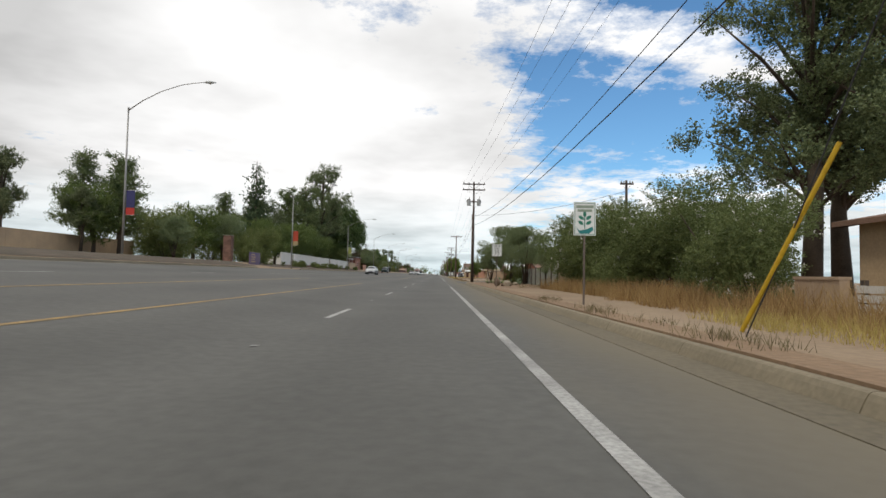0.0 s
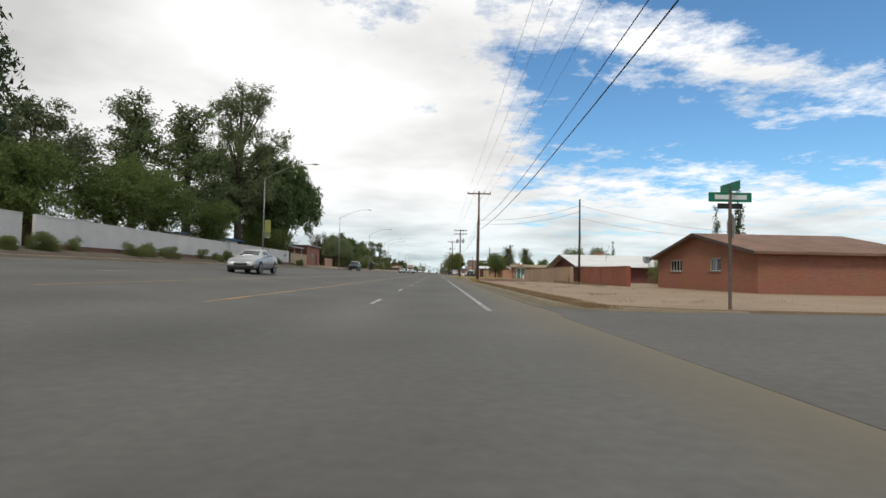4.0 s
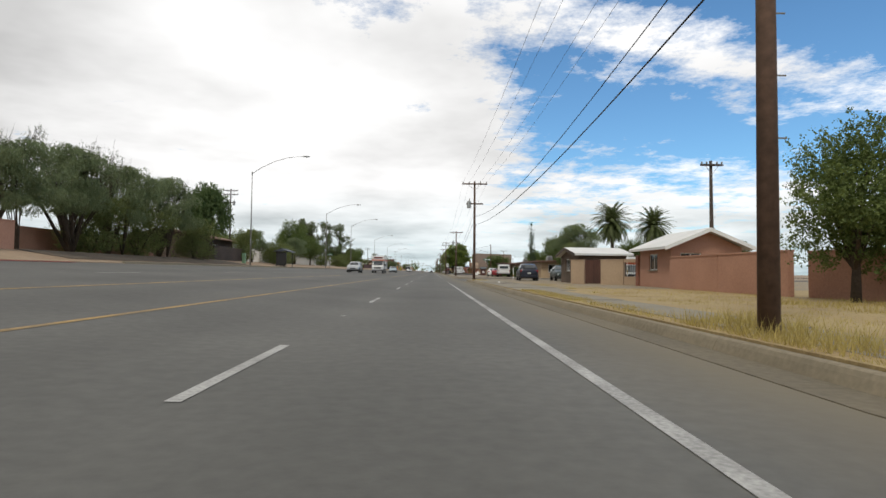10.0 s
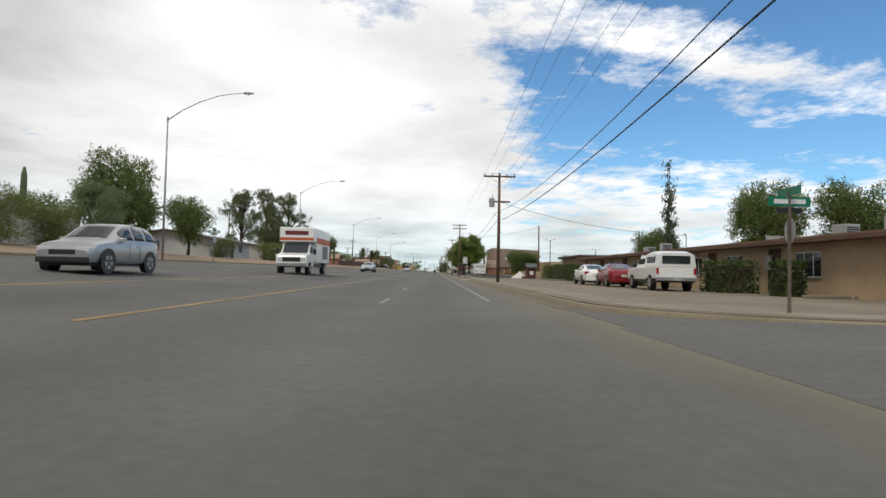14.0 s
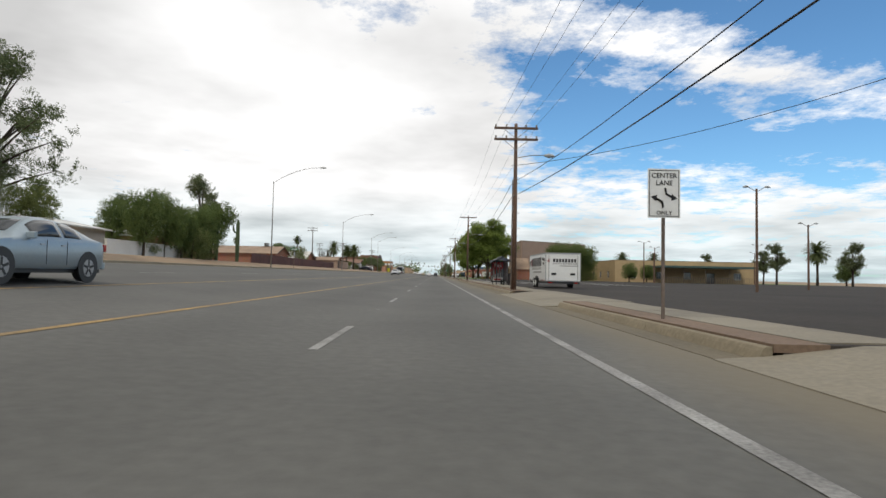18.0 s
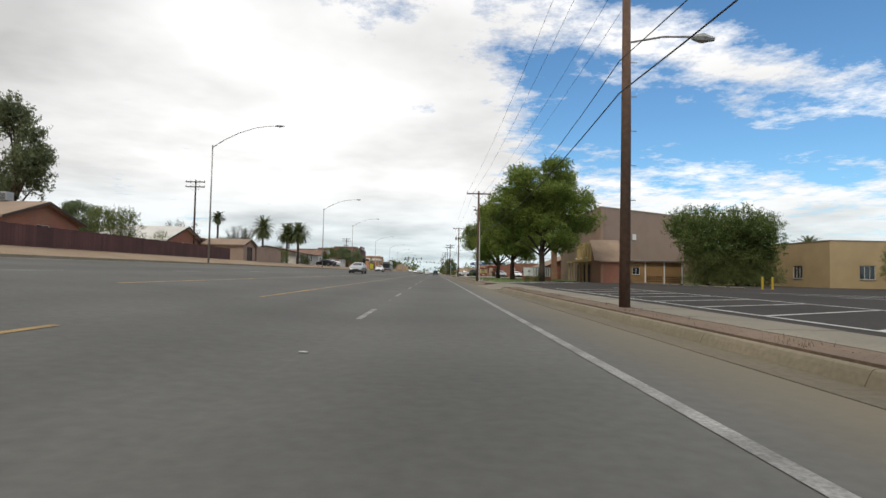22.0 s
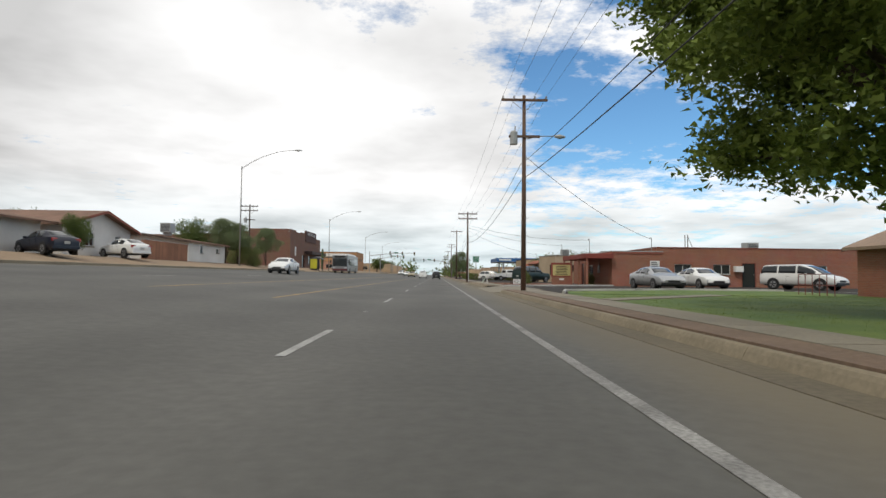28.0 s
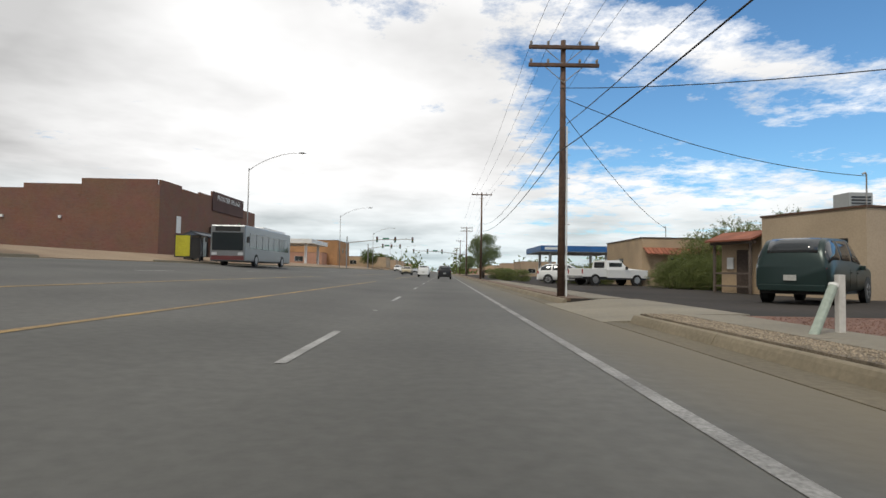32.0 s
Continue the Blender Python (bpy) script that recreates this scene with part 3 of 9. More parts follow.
field("lawn", [(5.9, 473.5), (6.9, 478.0), (14.8, 483.0), (21.0, 483.0), (21.0, 475.6), (19.3, 475.6), (19.3, 473.5)], 0.2, LAWN, "short green lawn edged by a white kerb", h=0.06)
field("gravel_bed", [(6.2, 491.3), (12.4, 495.2), (12.6, 497.49), (6.2, 497.49)], 0.2, REDGRAVEL, "reddish gravel bed edged by a white kerb", h=0.06)
LOTKERB = mat("white_lot_kerb", (0.50, 0.49, 0.46), 0.85, vary=0.18, scale=1.5)
for pts in ([(5.85, 474.2), (6.8, 478.1), (14.7, 483.1), (21.0, 483.1)], [(4.9, 488.6), (6.1, 491.2), (12.4, 495.1), (14.9, 496.4)]):
    edge = thing("lot_kerb", "low white concrete kerb round a parking lot", "kerb", 0, 0, 0.185, kind="structure")
    for p, q in zip(pts, pts[1:]):
        part("kerb_stone", sweep([p, q], [(-0.07, -0.05), (-0.07, 0.09), (-0.045, 0.115), (0.045, 0.115), (0.07, 0.09), (0.07, -0.05)]), LOTKERB, edge)
# strips between kerb and pavement
STRIPS = [(-60, 66, DIRT, "strip of trodden dirt along the kerb", 4.55), (77, 124, mat("dead_grass_ground", (0.19, 0.128, 0.062), 0.95, vary=0.3, scale=1.2, bump=0.8, second=(0.13, 0.085, 0.045)), "strip of dead brown grass along the kerb", 4.7), (124, 152.9, mat("verge_dirt", (0.19, 0.13, 0.09), 0.95, vary=0.2, scale=1.0, bump=0.5), "strip of bare dirt along the kerb", 4.7),
          (162.4, 223.9, STRAW, "strip of dry grass along the kerb", 4.6), (234.7, 286, PAVED, "dusty strip along the kerb", 4.6), (300, 311, mat("verge_dirt", (0.19, 0.13, 0.09), 0.95, vary=0.2, scale=1.0, bump=0.5), "strip of bare dirt along the kerb", 4.6), (322.6, 393.9, mat("verge_dirt", (0.19, 0.13, 0.09)), "strip of bare dirt along the kerb", 4.6),
          (405.9, 480.4, mat("verge_dirt", (0.19, 0.13, 0.09)), "strip of bare dirt along the kerb", 4.6), 
          (492.1, 512.4, mat("pebble_gravel", (0.30, 0.245, 0.18), 0.95, vary=0.35, scale=3.5, bump=1.0), "strip of pebbles along the kerb", 4.6), (519.1, 700, mat("verge_dirt", (0.19, 0.13, 0.09)), "strip of bare dirt along the kerb", 4.6)]
for a, b, m, label, x1 in STRIPS:
    a += max([RETURN[e] + 0.2 for _, e in STREETS if abs(a - e) < 0.3], default=0.0)
    b -= max([RETURN[q] + 0.2 for q, _ in STREETS if abs(b - q) < 0.3], default=0.0)
    slab("verge", KX + 0.178, x1, a, b, 0.193, m, label, h=0.1)

# ---- utility poles and cables ----
INSULATOR = mat("glazed_insulator", (0.30, 0.27, 0.24), 0.3)


def utility_pole(x, y, height, arms=1, drums=0, lamp=0.0, riser=False, dark=False, label="tall brown wooden utility pole with a crossarm", z=0.15, half=1.2):
    p = thing("utility_pole", label, "utility pole", x, y, z, group="utility poles")
    wood = DARKWOOD if dark else WOOD
    part("pole", tube([(0, 0, -0.1), (0.01, 0, height * 0.5), (0, 0.02, height)], [0.135, 0.115, 0.085], 12), wood, p, smooth=True)
    for i in range(arms):
        h = height - 0.28 - 0.62 * i
        part("crossarm", boxes((-half, half, -0.17, -0.06, h - 0.06, h + 0.06), bevel=0.01), wood, p)
        for sx in (-1, 1):
            part("brace", tube([(sx * half * 0.55, -0.12, h - 0.05), (0, -0.12, h - 0.6)], 0.015, 5), STEEL, p)
        for ix in (-half + 0.08, -half * 0.45, half * 0.45, half - 0.08):
            part("insulator", tube([(ix, -0.12, h + 0.05), (ix, -0.12, h + 0.13), (ix, -0.12, h + 0.2)], [0.02, 0.055, 0.04], 7), INSULATOR, p)
    for i in range(drums):
        ang = (-0.75, 0.75, 0.0)[i]
        c = (ang * 0.72, -0.28 if i == 2 else -0.05, height - 2.6)
        part("transformer", tube([(c[0], c[1], c[2]), (c[0], c[1], c[2] + 0.62), (c[0], c[1], c[2] + 0.7)], [0.2, 0.2, 0.12], 12), GREY, p, "grey transformer drum", smooth=False)
        part("bushing", tube([(c[0] + 0.06, c[1], c[2] + 0.68), (c[0] + 0.07, c[1], c[2] + 0.95)], 0.03, 6), INSULATOR, p)
    if drums:
        part("crossarm", boxes((-0.8, 0.8, -0.14, -0.04, height - 2.25, height - 2.13)), wood, p)
    if lamp:
        part("lamp_arm", tube([(0.1, 0, lamp), (0.9, 0, lamp + 0.16), (1.7, 0, lamp + 0.18)], 0.025, 6), STEEL, p)
        part("lamp_head", tube([(1.6, 0, lamp + 0.16), (1.85, 0, lamp + 0.15), (2.15, 0, lamp + 0.13)], [0.06, 0.13, 0.05], 8), GREY, p, "grey cobra lamp head")
    if riser:
        white = 400 < y < 420 or y > 515
        sx = 1 if white else -1
        part("conduit", tube([(sx * 0.17, -0.05, 0), (sx * 0.14, -0.05, height * 0.66)], 0.03, 8), SIGNWHITE if white else RUSTY, p, "white plastic cable conduit" if white else "dark steel cable conduit")
    for i in range(5):
        part("step_bolt", tube([(0.1, 0, height * (0.28 + 0.09 * i)), (0.26, 0, height * (0.28 + 0.09 * i))], 0.012, 5), STEEL, p)
    return p


# across, along, height, crossarms, transformer drums, lamp height, riser
LINE = [(5.9, 3.0, 10.5, 1, 0, 0, False), (4.45, 61.4, 10.9, 2, 2, 0, False), (4.5, 121.6, 9.2, 1, 0, 0, True), (4.56, 169.6, 9.0, 2, 3, 0, False),
        (4.35, 217.0, 9.5, 1, 1, 0, False), (4.75, 267.6, 8.3, 1, 1, 0, False), (4.25, 324.5, 9.2, 2, 0, 7.3, True), (4.5, 374.6, 9.3, 1, 0, 6.45, False),
        (4.12, 417.0, 8.9, 1, 0, 7.6, True), (4.7, 478.4, 10.2, 1, 1, 7.9, False), (4.05, 520.6, 8.8, 2, 0, 0, True), (4.3, 568.0, 10.2, 1, 0, 0, False),
        (4.4, 616.0, 10.0, 2, 0, 0, False), (4.4, 664.0, 10.0, 1, 0, 0, False), (4.4, 715.0, 10.0, 2, 0, 0, False), (4.4, 770.0, 10.0, 1, 0, 0, False)]
for x, y, h, n, d, lamp, riser in LINE:
    utility_pole(x, y, h, n, d, lamp, riser, dark=d == 2)
stub = utility_pole(4.5, 63.6, 7.6, 0, 0, 0, False, label="shorter brown wooden pole without crossarm beside a tall one")
utility_pole(16.4, 128.0, 9.4, 0, 0, 0, False, True, "dark wooden service pole before a tan block wall", 0.2)
utility_pole(17.4, 197.0, 7.7, 1, 0, 0, False, True, "dark wooden service pole behind a salmon house", 0.2, 0.7)
utility_pole(14.6, 42.0, 8.0, 1, 0, 0, False, True, "dark wooden service pole behind the oleanders", 0.2, 0.5)
utility_pole(15.6, 310.5, 7.9, 0, 0, 0, False, False, "bare brown wooden pole at the edge of a parking lot", 0.2)
for x, y, h, d in ((-31.6, 253.0, 11.6, 2), (-30.0, 432.0, 9.8, 0), (-38.0, 330.0, 9.5, 0), (-26.4, 530.0, 8.6, 1), (-42.0, 500.0, 9.5, 1), (-30, 478.0, 8.5, 0)):
    utility_pole(x, y, h, 2, d, 0, False, True, "dark wooden utility pole behind the houses", road_z(x))


def cable(points, radius, label="sagging black overhead cable between utility poles", name="overhead_cable"):
    return solid(name, tube(points, radius, 5), CABLE, label, "cable", "overhead cables", smooth=True)


def sag(a, b, drop, n=14):
    a, b = Vector(a), Vector(b)
    return [a.lerp(b, i / n) - Vector((0, 0, 4 * drop * (i / n) * (1 - i / n))) for i in range(n + 1)]


for (xa, ya, ha, *_), (xb, yb, hb, *_) in zip(LINE, LINE[1:]):
    for off in (-1.12, -0.5, 0.5, 1.12):
        cable(sag((xa + off, ya - 0.12, ha + 0.05), (xb + off, yb - 0.12, hb + 0.05), 0.55), 0.006)
    for f, r, d in ((0.66, 0.012, 1.15), (0.575, 0.017, 0.9)):
        cable(sag((xa - 0.16, ya, ha * f), (xb - 0.16, yb, hb * f), d), r, "thick black telephone cable between utility poles")
utility_pole(41.0, 140.0, 7.2, 1, 0, 0, False, True, "dark wooden service pole behind the houses", 0.2, 0.7)
for a, b in (((4.2, 61.4, 7.4), (14.6, 42.0, 7.4)), ((4.5, 121.6, 6.4), (16.4, 128, 8.9)), ((4.5, 121.6, 6.0), (16.4, 128, 8.2)), ((4.7, 267.6, 6.3), (16.5, 262, 3.6)),
             ((4.0, 324.5, 7.0), (15.6, 310.5, 7.9)), ((4.7, 478.4, 7.2), (18.5, 497.4, 4.2)), ((3.95, 520.6, 7.0), (16.6, 523.6, 5.0)), ((3.95, 520.6, 7.3), (15.5, 506.0, 4.6)), ((3.95, 520.6, 6.6), (17, 545, 4.6)),
             ((16.4, 128, 8.9), (41, 140, 7.2)), ((16.4, 128, 7.4), (41, 140, 6.4)), ((16.4, 128, 8.2), (22, 149, 4.2))):
    cable(sag(a, b, 0.5), 0.014, "thin service cable to a building", "service_cable")

for x, y, z0, z1 in ((16.5, 262, 2.5, 3.65), (18.5, 497.4, 2.9, 4.25), (16.6, 523.6, 3.3, 5.05), (15.5, 506.0, 2.8, 4.65), (17, 545, 3.4, 4.65), (22, 149, 2.4, 4.25)):
    sm = thing("service_mast", "thin steel service mast with a bent weather cap on a roof", "mast", x, y, z0)
    part("pipe", tube([(0, 0, -0.15), (0, 0, z1 - z0)], 0.03, 7), STEEL, sm)
    part("cap", tube([(0, 0, z1 - z0), (-0.06, 0, z1 - z0 + 0.08), (-0.16, 0, z1 - z0 + 0.02)], [0.035, 0.045, 0.04], 7), GREY, sm)
guy = thing("pole_guy", "yellow plastic guard on a leaning guy wire in dry weeds", "guy wire", 4.82, 7.62, 0.15)
part("guard", tube([(0, 0, 0.1), (0.36, -0.5, 1.35), (0.68, -0.94, 2.45)], 0.032, 8), mat("yellow_plastic", (0.52, 0.33, 0.01), 0.5), guy, "bright yellow guard")
part("wire", tube([(0, 0, -0.1), (0.36, -0.5, 1.35), (1.05, -4.55, 9.0)], 0.01, 5), CABLE, guy)

# ---- street lamps of the west side ----
LAMPS = [(-25.2, 47.0, 14.2), (-20.0, 80.8, 11.6), (-20.0, 130.4, 11.6), (-19.6, 179.7, 11.75), (-18.6, 222.3, 11.15), (-18.4, 263.5, 11.0), (-21.0, 313.0, 12.7),
         (-19.7, 361.8, 11.7), (-18.9, 408.8, 11.2), (-17.9, 451.6, 10.7), (-22.5, 515.0, 13.2), (-21.2, 562.4, 11.7), (-20.0, 610.0, 11.3), (-20, 660.0, 11.3), (-20, 710, 11.3), (-20, 765, 11.3)]


def street_lamp():
    p = thing("street_lamp", "tall grey steel street lamp with a long curved arm", "street lamp", 0, 0, 0, group="street lamps of the west side")
    part("pole", tube([(0, 0, 0), (0, 0, 5), (0, 0, 10.0)], [0.082, 0.066, 0.045], 10), STEEL, p, smooth=True)
    part("base_plate", boxes((-0.2, 0.2, -0.2, 0.2, -0.15, 0.05), bevel=0.015), CONCRETE, p)
    part("arm", tube([(0, 0, 9.85), (1.1, -0.22, 10.5), (2.4, -0.47, 11.05), (3.8, -0.73, 11.42), (4.8, -0.92, 11.53), (5.6, -1.05, 11.54)], [0.036, 0.033, 0.030, 0.028, 0.025, 0.024], 8), STEEL, p, smooth=True)
    part("collar", tube([(0, 0, 9.7), (0, 0, 10.05)], 0.06, 10), STEEL, p)
    head = bmesh.new()
    tube([(5.5, -1.03, 11.54), (5.7, -1.07, 11.55), (6.05, -1.13, 11.53), (6.35, -1.18, 11.50)], [0.03, 0.085, 0.09, 0.03], 8, head)
    part("lamp_head", head, GREY, p, "grey cobra lamp head", smooth=True)
    part("lens", tube([(5.95, -1.12, 11.44), (5.95, -1.12, 11.40)], [0.08, 0.04], 8), SIGNWHITE, p)
    return p


lamp0 = street_lamp()
S0 = (LAMPS[0][2] - road_z(LAMPS[0][0])) / 10.0
for i, (x, y, top) in enumerate(LAMPS):
    z = road_z(x)
    s = (top - z) / 10.0 / (S0 if i else 1.0)
    m = pose(x, y, z) @ Matrix.Diagonal((s, s, s, 1))
    if i == 0:
        lamp0.matrix_basis = m
    else:
        copy_thing(lamp0, m)
for x, y, c1, c2 in ((-25.2, 47.0, (0.04, 0.04, 0.13), (0.45, 0.04, 0.03)), (-20.0, 80.8, (0.42, 0.06, 0.03), (0.35, 0.27, 0.14)), (-20.0, 130.4, (0.28, 0.30, 0.08), (0.16, 0.2, 0.1))):
    z = road_z(x)
    b = thing("street_banner", "printed cloth banner hung from a street lamp", "banner", x, y, z)
    part("cloth", boxes((0.15, 0.85, -0.012, 0.012, 3.9, 5.3)), mat("banner_%d" % int(y), c1, 0.9), b)
    part("cloth_foot", boxes((0.15, 0.85, -0.013, 0.013, 3.3, 3.88)), mat("banner_foot_%d" % int(y), c2, 0.9), b)
    for h in (3.28, 5.32):
        part("bracket", tube([(0.05, 0, h), (0.9, 0, h)], 0.02, 6), STEEL, b)

# ---- trees ----
RNG = np.random.default_rng(7)


def leaf_cloud(name, blobs, count, size, material, flat=0.0, droop=0.0, rng=RNG):
    """Small leaves on short twigs spread through a set of blobs (x, y, z, rx, rz)."""
    w = np.array([b[3] * b[3] * b[4] for b in blobs])
    twigs = max(30, count // 15)
    pick = rng.choice(len(blobs), twigs, p=w / w.sum())
    B = np.array(blobs)[pick]
    d = rng.normal(size=(twigs, 3))
    d /= np.linalg.norm(d, axis=1, keepdims=True)
    r = rng.uniform(0.2, 1.0, twigs) ** 0.5 * rng.uniform(0.8, 1.05, twigs)
    base = B[:, :3] + d * r[:, None] * B[:, [3, 3, 4]]
    way = d + rng.normal(size=(twigs, 3)) * 0.5
    way[:, 2] += 0.25 - 1.6 * droop
    way *= (size * rng.uniform(4.0, 9.0, twigs) / np.linalg.norm(way, axis=1))[:, None]
    tw = rng.integers(0, twigs, count)
    c = base[tw] + way[tw] * rng.uniform(-0.3, 1.0, count)[:, None] + rng.normal(size=(count, 3)) * size * 1.1
    u = rng.normal(size=(count, 3))
    u[:, 2] = u[:, 2] * (1 - flat) - droop * 2.0
    u /= np.linalg.norm(u, axis=1, keepdims=True)
    v = np.cross(u, rng.normal(size=(count, 3)))
    v /= np.linalg.norm(v, axis=1, keepdims=True)
    s = size * rng.uniform(0.6, 1.4, count)[:, None]
    a = 1.0 + 1.5 * droop
    verts = np.stack([c - u * s * a, c + u * s * a * 0.7 + v * s * 0.6, c + u * s * a * 0.7 - v * s * 0.6], 1).reshape(-1, 3)
    faces = np.arange(count * 3).reshape(-1, 3)
    return mesh_of(name, verts.tolist(), faces.tolist(), material)


def limbs(bm, base, tips, r0, rng=RNG, sides=7):
    base = Vector(base)
    for t in tips:
        t = Vector(t)
        mid = base.lerp(t, 0.5) + Vector((rng.uniform(-0.2, 0.2), rng.uniform(-0.2, 0.2), 0.12 * (t - base).length))
        tube([base, mid, t], [r0, r0 * 0.6, r0 * 0.15], sides, bm)


def make_tree(kind, seed):
    """Trees about 10 m high: trunk and crown, standing at the origin."""
    rng = np.random.default_rng(seed)
    U = rng.uniform
    bm = bmesh.new()
    if kind == "mesquite":
        blobs = []
        for i in range(52):
            an, q = U(0, 6.28), -0.72 + 1.69 * i / 51
            r = math.sqrt(max(0.05, 1 - q * q)) * U(0.3, 1.0)
            blobs.append((4.0 * r * math.cos(an), 4.0 * r * math.sin(an), 6.1 + 3.0 * q, U(0.8, 1.5), U(0.6, 1.1)))
        tr = [(U(-0.4, 0.4), U(-0.4, 0.4), 0) for _ in range(2)]
        for b in tr:
            limbs(bm, b, [(q[0] * 0.8, q[1] * 0.8, q[2]) for q in blobs[2::12]], 0.068, rng, 6)
        crown = leaf_cloud("crown", blobs, 95000, 0.031, leaf_mat("mesquite_leaf", (0.115, 0.15, 0.07), (0.245, 0.295, 0.15)), droop=1.0, rng=rng)
    elif kind == "shrub":
        blobs = [(U(-3.2, 3.2), U(-3.2, 3.2), U(1.2, 7.6), U(1.6, 2.7), U(1.5, 2.6)) for _ in range(16)] + [(0, 0, 2.0, 4.2, 2.0)]
        limbs(bm, (0, 0, 0), [b[:3] for b in blobs[:6]], 0.15, rng, 5)
        crown = leaf_cloud("crown", blobs, 36000, 0.085, leaf_mat("shrub_leaf", (0.088, 0.1155, 0.033), (0.198, 0.2255, 0.077)), rng=rng)
    elif kind == "oleander":
        blobs = [(U(-3.4, 3.4), U(-3.4, 3.4), U(1.5, 8.4), U(1.6, 2.4), U(1.5, 2.5)) for _ in range(20)]
        limbs(bm, (0, 0, 0), [b[:3] for b in blobs[:8]], 0.12, rng, 5)
        crown = leaf_cloud("crown", blobs, 48000, 0.085, leaf_mat("oleander_leaf", (0.075, 0.105, 0.035), (0.18, 0.215, 0.08)), rng=rng)
    elif kind == "pine":
        blobs, boughs = [], []
        for i in range(24):
            h = 2.9 + 6.6 * i / 23
            rr = (10.6 - h) * 0.27 * U(0.6, 1.15) + 0.3
            an = i * 2.4 + U(-0.5, 0.5)
            tip = (rr * math.cos(an), rr * math.sin(an), h + 0.25)
            boughs.append(tip)
            for k in range(3):
                f = 1.0 - 0.28 * k
                blobs.append((tip[0] * f + U(-0.25, 0.25), tip[1] * f + U(-0.25, 0.25), h + 0.3 - 0.2 * k + U(-0.1, 0.2), U(0.32, 0.62), U(0.22, 0.42)))
        tube([(0, 0, 0), (0.1, 0, 4), (0.0, 0.1, 9.6)], [0.26, 0.18, 0.04], 8, bm)
        for b in boughs:
            tube([(0.05, 0, b[2] - 0.8), (b[0] * 0.6, b[1] * 0.6, b[2] - 0.2), b], [0.07, 0.045, 0.015], 5, bm)
        crown = leaf_cloud("crown", blobs, 17000, 0.075, leaf_mat("pine_needle", (0.0525, 0.0825, 0.033), (0.165, 0.2025, 0.0825)), rng=rng)
    elif kind == "cypress":
        blobs = [(U(-0.2, 0.2), U(-0.2, 0.2), 0.6 + 9.0 * i / 15, 0.95 * (1 - i / 16.5) * U(0.75, 1.15) + 0.12, 0.7) for i in range(16)]
        tube([(0, 0, 0), (0, 0, 9.3)], [0.2, 0.03], 7, bm)
        crown = leaf_cloud("crown", blobs, 6000, 0.13, leaf_mat("cypress_leaf", (0.03, 0.054, 0.0255), (0.09, 0.123, 0.054)), rng=rng)
    elif kind == "juniper":
        blobs = []
        for i in range(60):
            h = 0.5 + 8.6 * i / 59
            rr = 2.0 * math.sqrt(max(0.05, 1 - (h / 9.9) ** 2.2))
            an = i * 2.4
            blobs.append((rr * 0.62 * math.cos(an), rr * 0.62 * math.sin(an), h, rr * 0.42 + 0.2, 0.85))
        tube([(0, 0, 0), (0, 0, 8.5)], [0.25, 0.03], 7, bm)
        crown = leaf_cloud("crown", blobs, 42000, 0.085, leaf_mat("juniper_leaf", (0.0286, 0.0546, 0.0195), (0.078, 0.117, 0.0442)), rng=rng)
    elif kind == "spruce":
        blobs = []
        for i in range(22):
            h = 1.2 + 8.5 * i / 21
            rr = 1.9 * (1 - i / 22.5)
            an = i * 2.1
            blobs.append((rr * 0.65 * math.cos(an), rr * 0.65 * math.sin(an), h, rr * 0.5 + 0.14, 0.42))
        tube([(0, 0, 0), (0, 0, 9.8)], [0.22, 0.03], 7, bm)
        crown = leaf_cloud("crown", blobs, 6500, 0.13, leaf_mat("cypress_leaf", (0.03, 0.054, 0.0255), (0.09, 0.123, 0.054)), droop=0.2, rng=rng)
    elif kind == "eucalyptus":
        blobs, tips = [], []
        for i in range(15):
            an, h = U(0, 6.28), U(4.0, 9.5)
            rr = U(0.5, 2.3) * (1.2 - abs(h - 6.6) / 4.0)
            tips.append((rr * math.cos(an), rr * math.sin(an), h))
            for k in range(5):
                blobs.append((tips[-1][0] + U(-0.6, 0.6), tips[-1][1] + U(-0.6, 0.6), h + U(-0.6, 0.5), U(0.3, 0.62), U(0.35, 0.7)))
        tube([(0, 0, 0), (0.15, 0, 3.2), (0.1, 0.1, 6.5), (0.0, 0.1, 9)], [0.28, 0.2, 0.12, 0.03], 8, bm)
        for b in tips:
            tube([(0.12, 0.05, b[2] * 0.58), (b[0] * 0.5, b[1] * 0.5, b[2] * 0.82), b], [0.085, 0.05, 0.015], 5, bm)
        crown = leaf_cloud("crown", blobs, 19000, 0.07, leaf_mat("eucalyptus_leaf", (0.0675, 0.0891, 0.0432), (0.189, 0.216, 0.108)), droop=0.35, rng=rng)
    elif kind == "aleppo":
        blobs, tips = [], []
        for i in range(30):
            an, h = U(0, 6.28), U(2.6, 9.6)
            rr = U(0.9, 3.0) * min(1.0, (11.0 - h) / 3.2)
            tips.append((rr * math.cos(an), rr * math.sin(an), h))
            for k in range(9):
                f = U(0.35, 1.1)
                blobs.append((tips[-1][0] * f + U(-0.65, 0.65), tips[-1][1] * f + U(-0.65, 0.65), h - 0.5 * (1 - f) * rr + U(-0.55, 0.6), U(0.16, 0.42), U(0.16, 0.38)))
        tube([(0, 0, 0), (0.15, 0, 3.2), (0.1, 0.1, 6.5), (0.0, 0.1, 9.2)], [0.26, 0.19, 0.12, 0.03], 8, bm)
        for b in tips:
            tube([(0.12, 0.05, b[2] * 0.66), (b[0] * 0.5, b[1] * 0.5, b[2] * 0.86), b], [0.07, 0.045, 0.012], 5, bm)
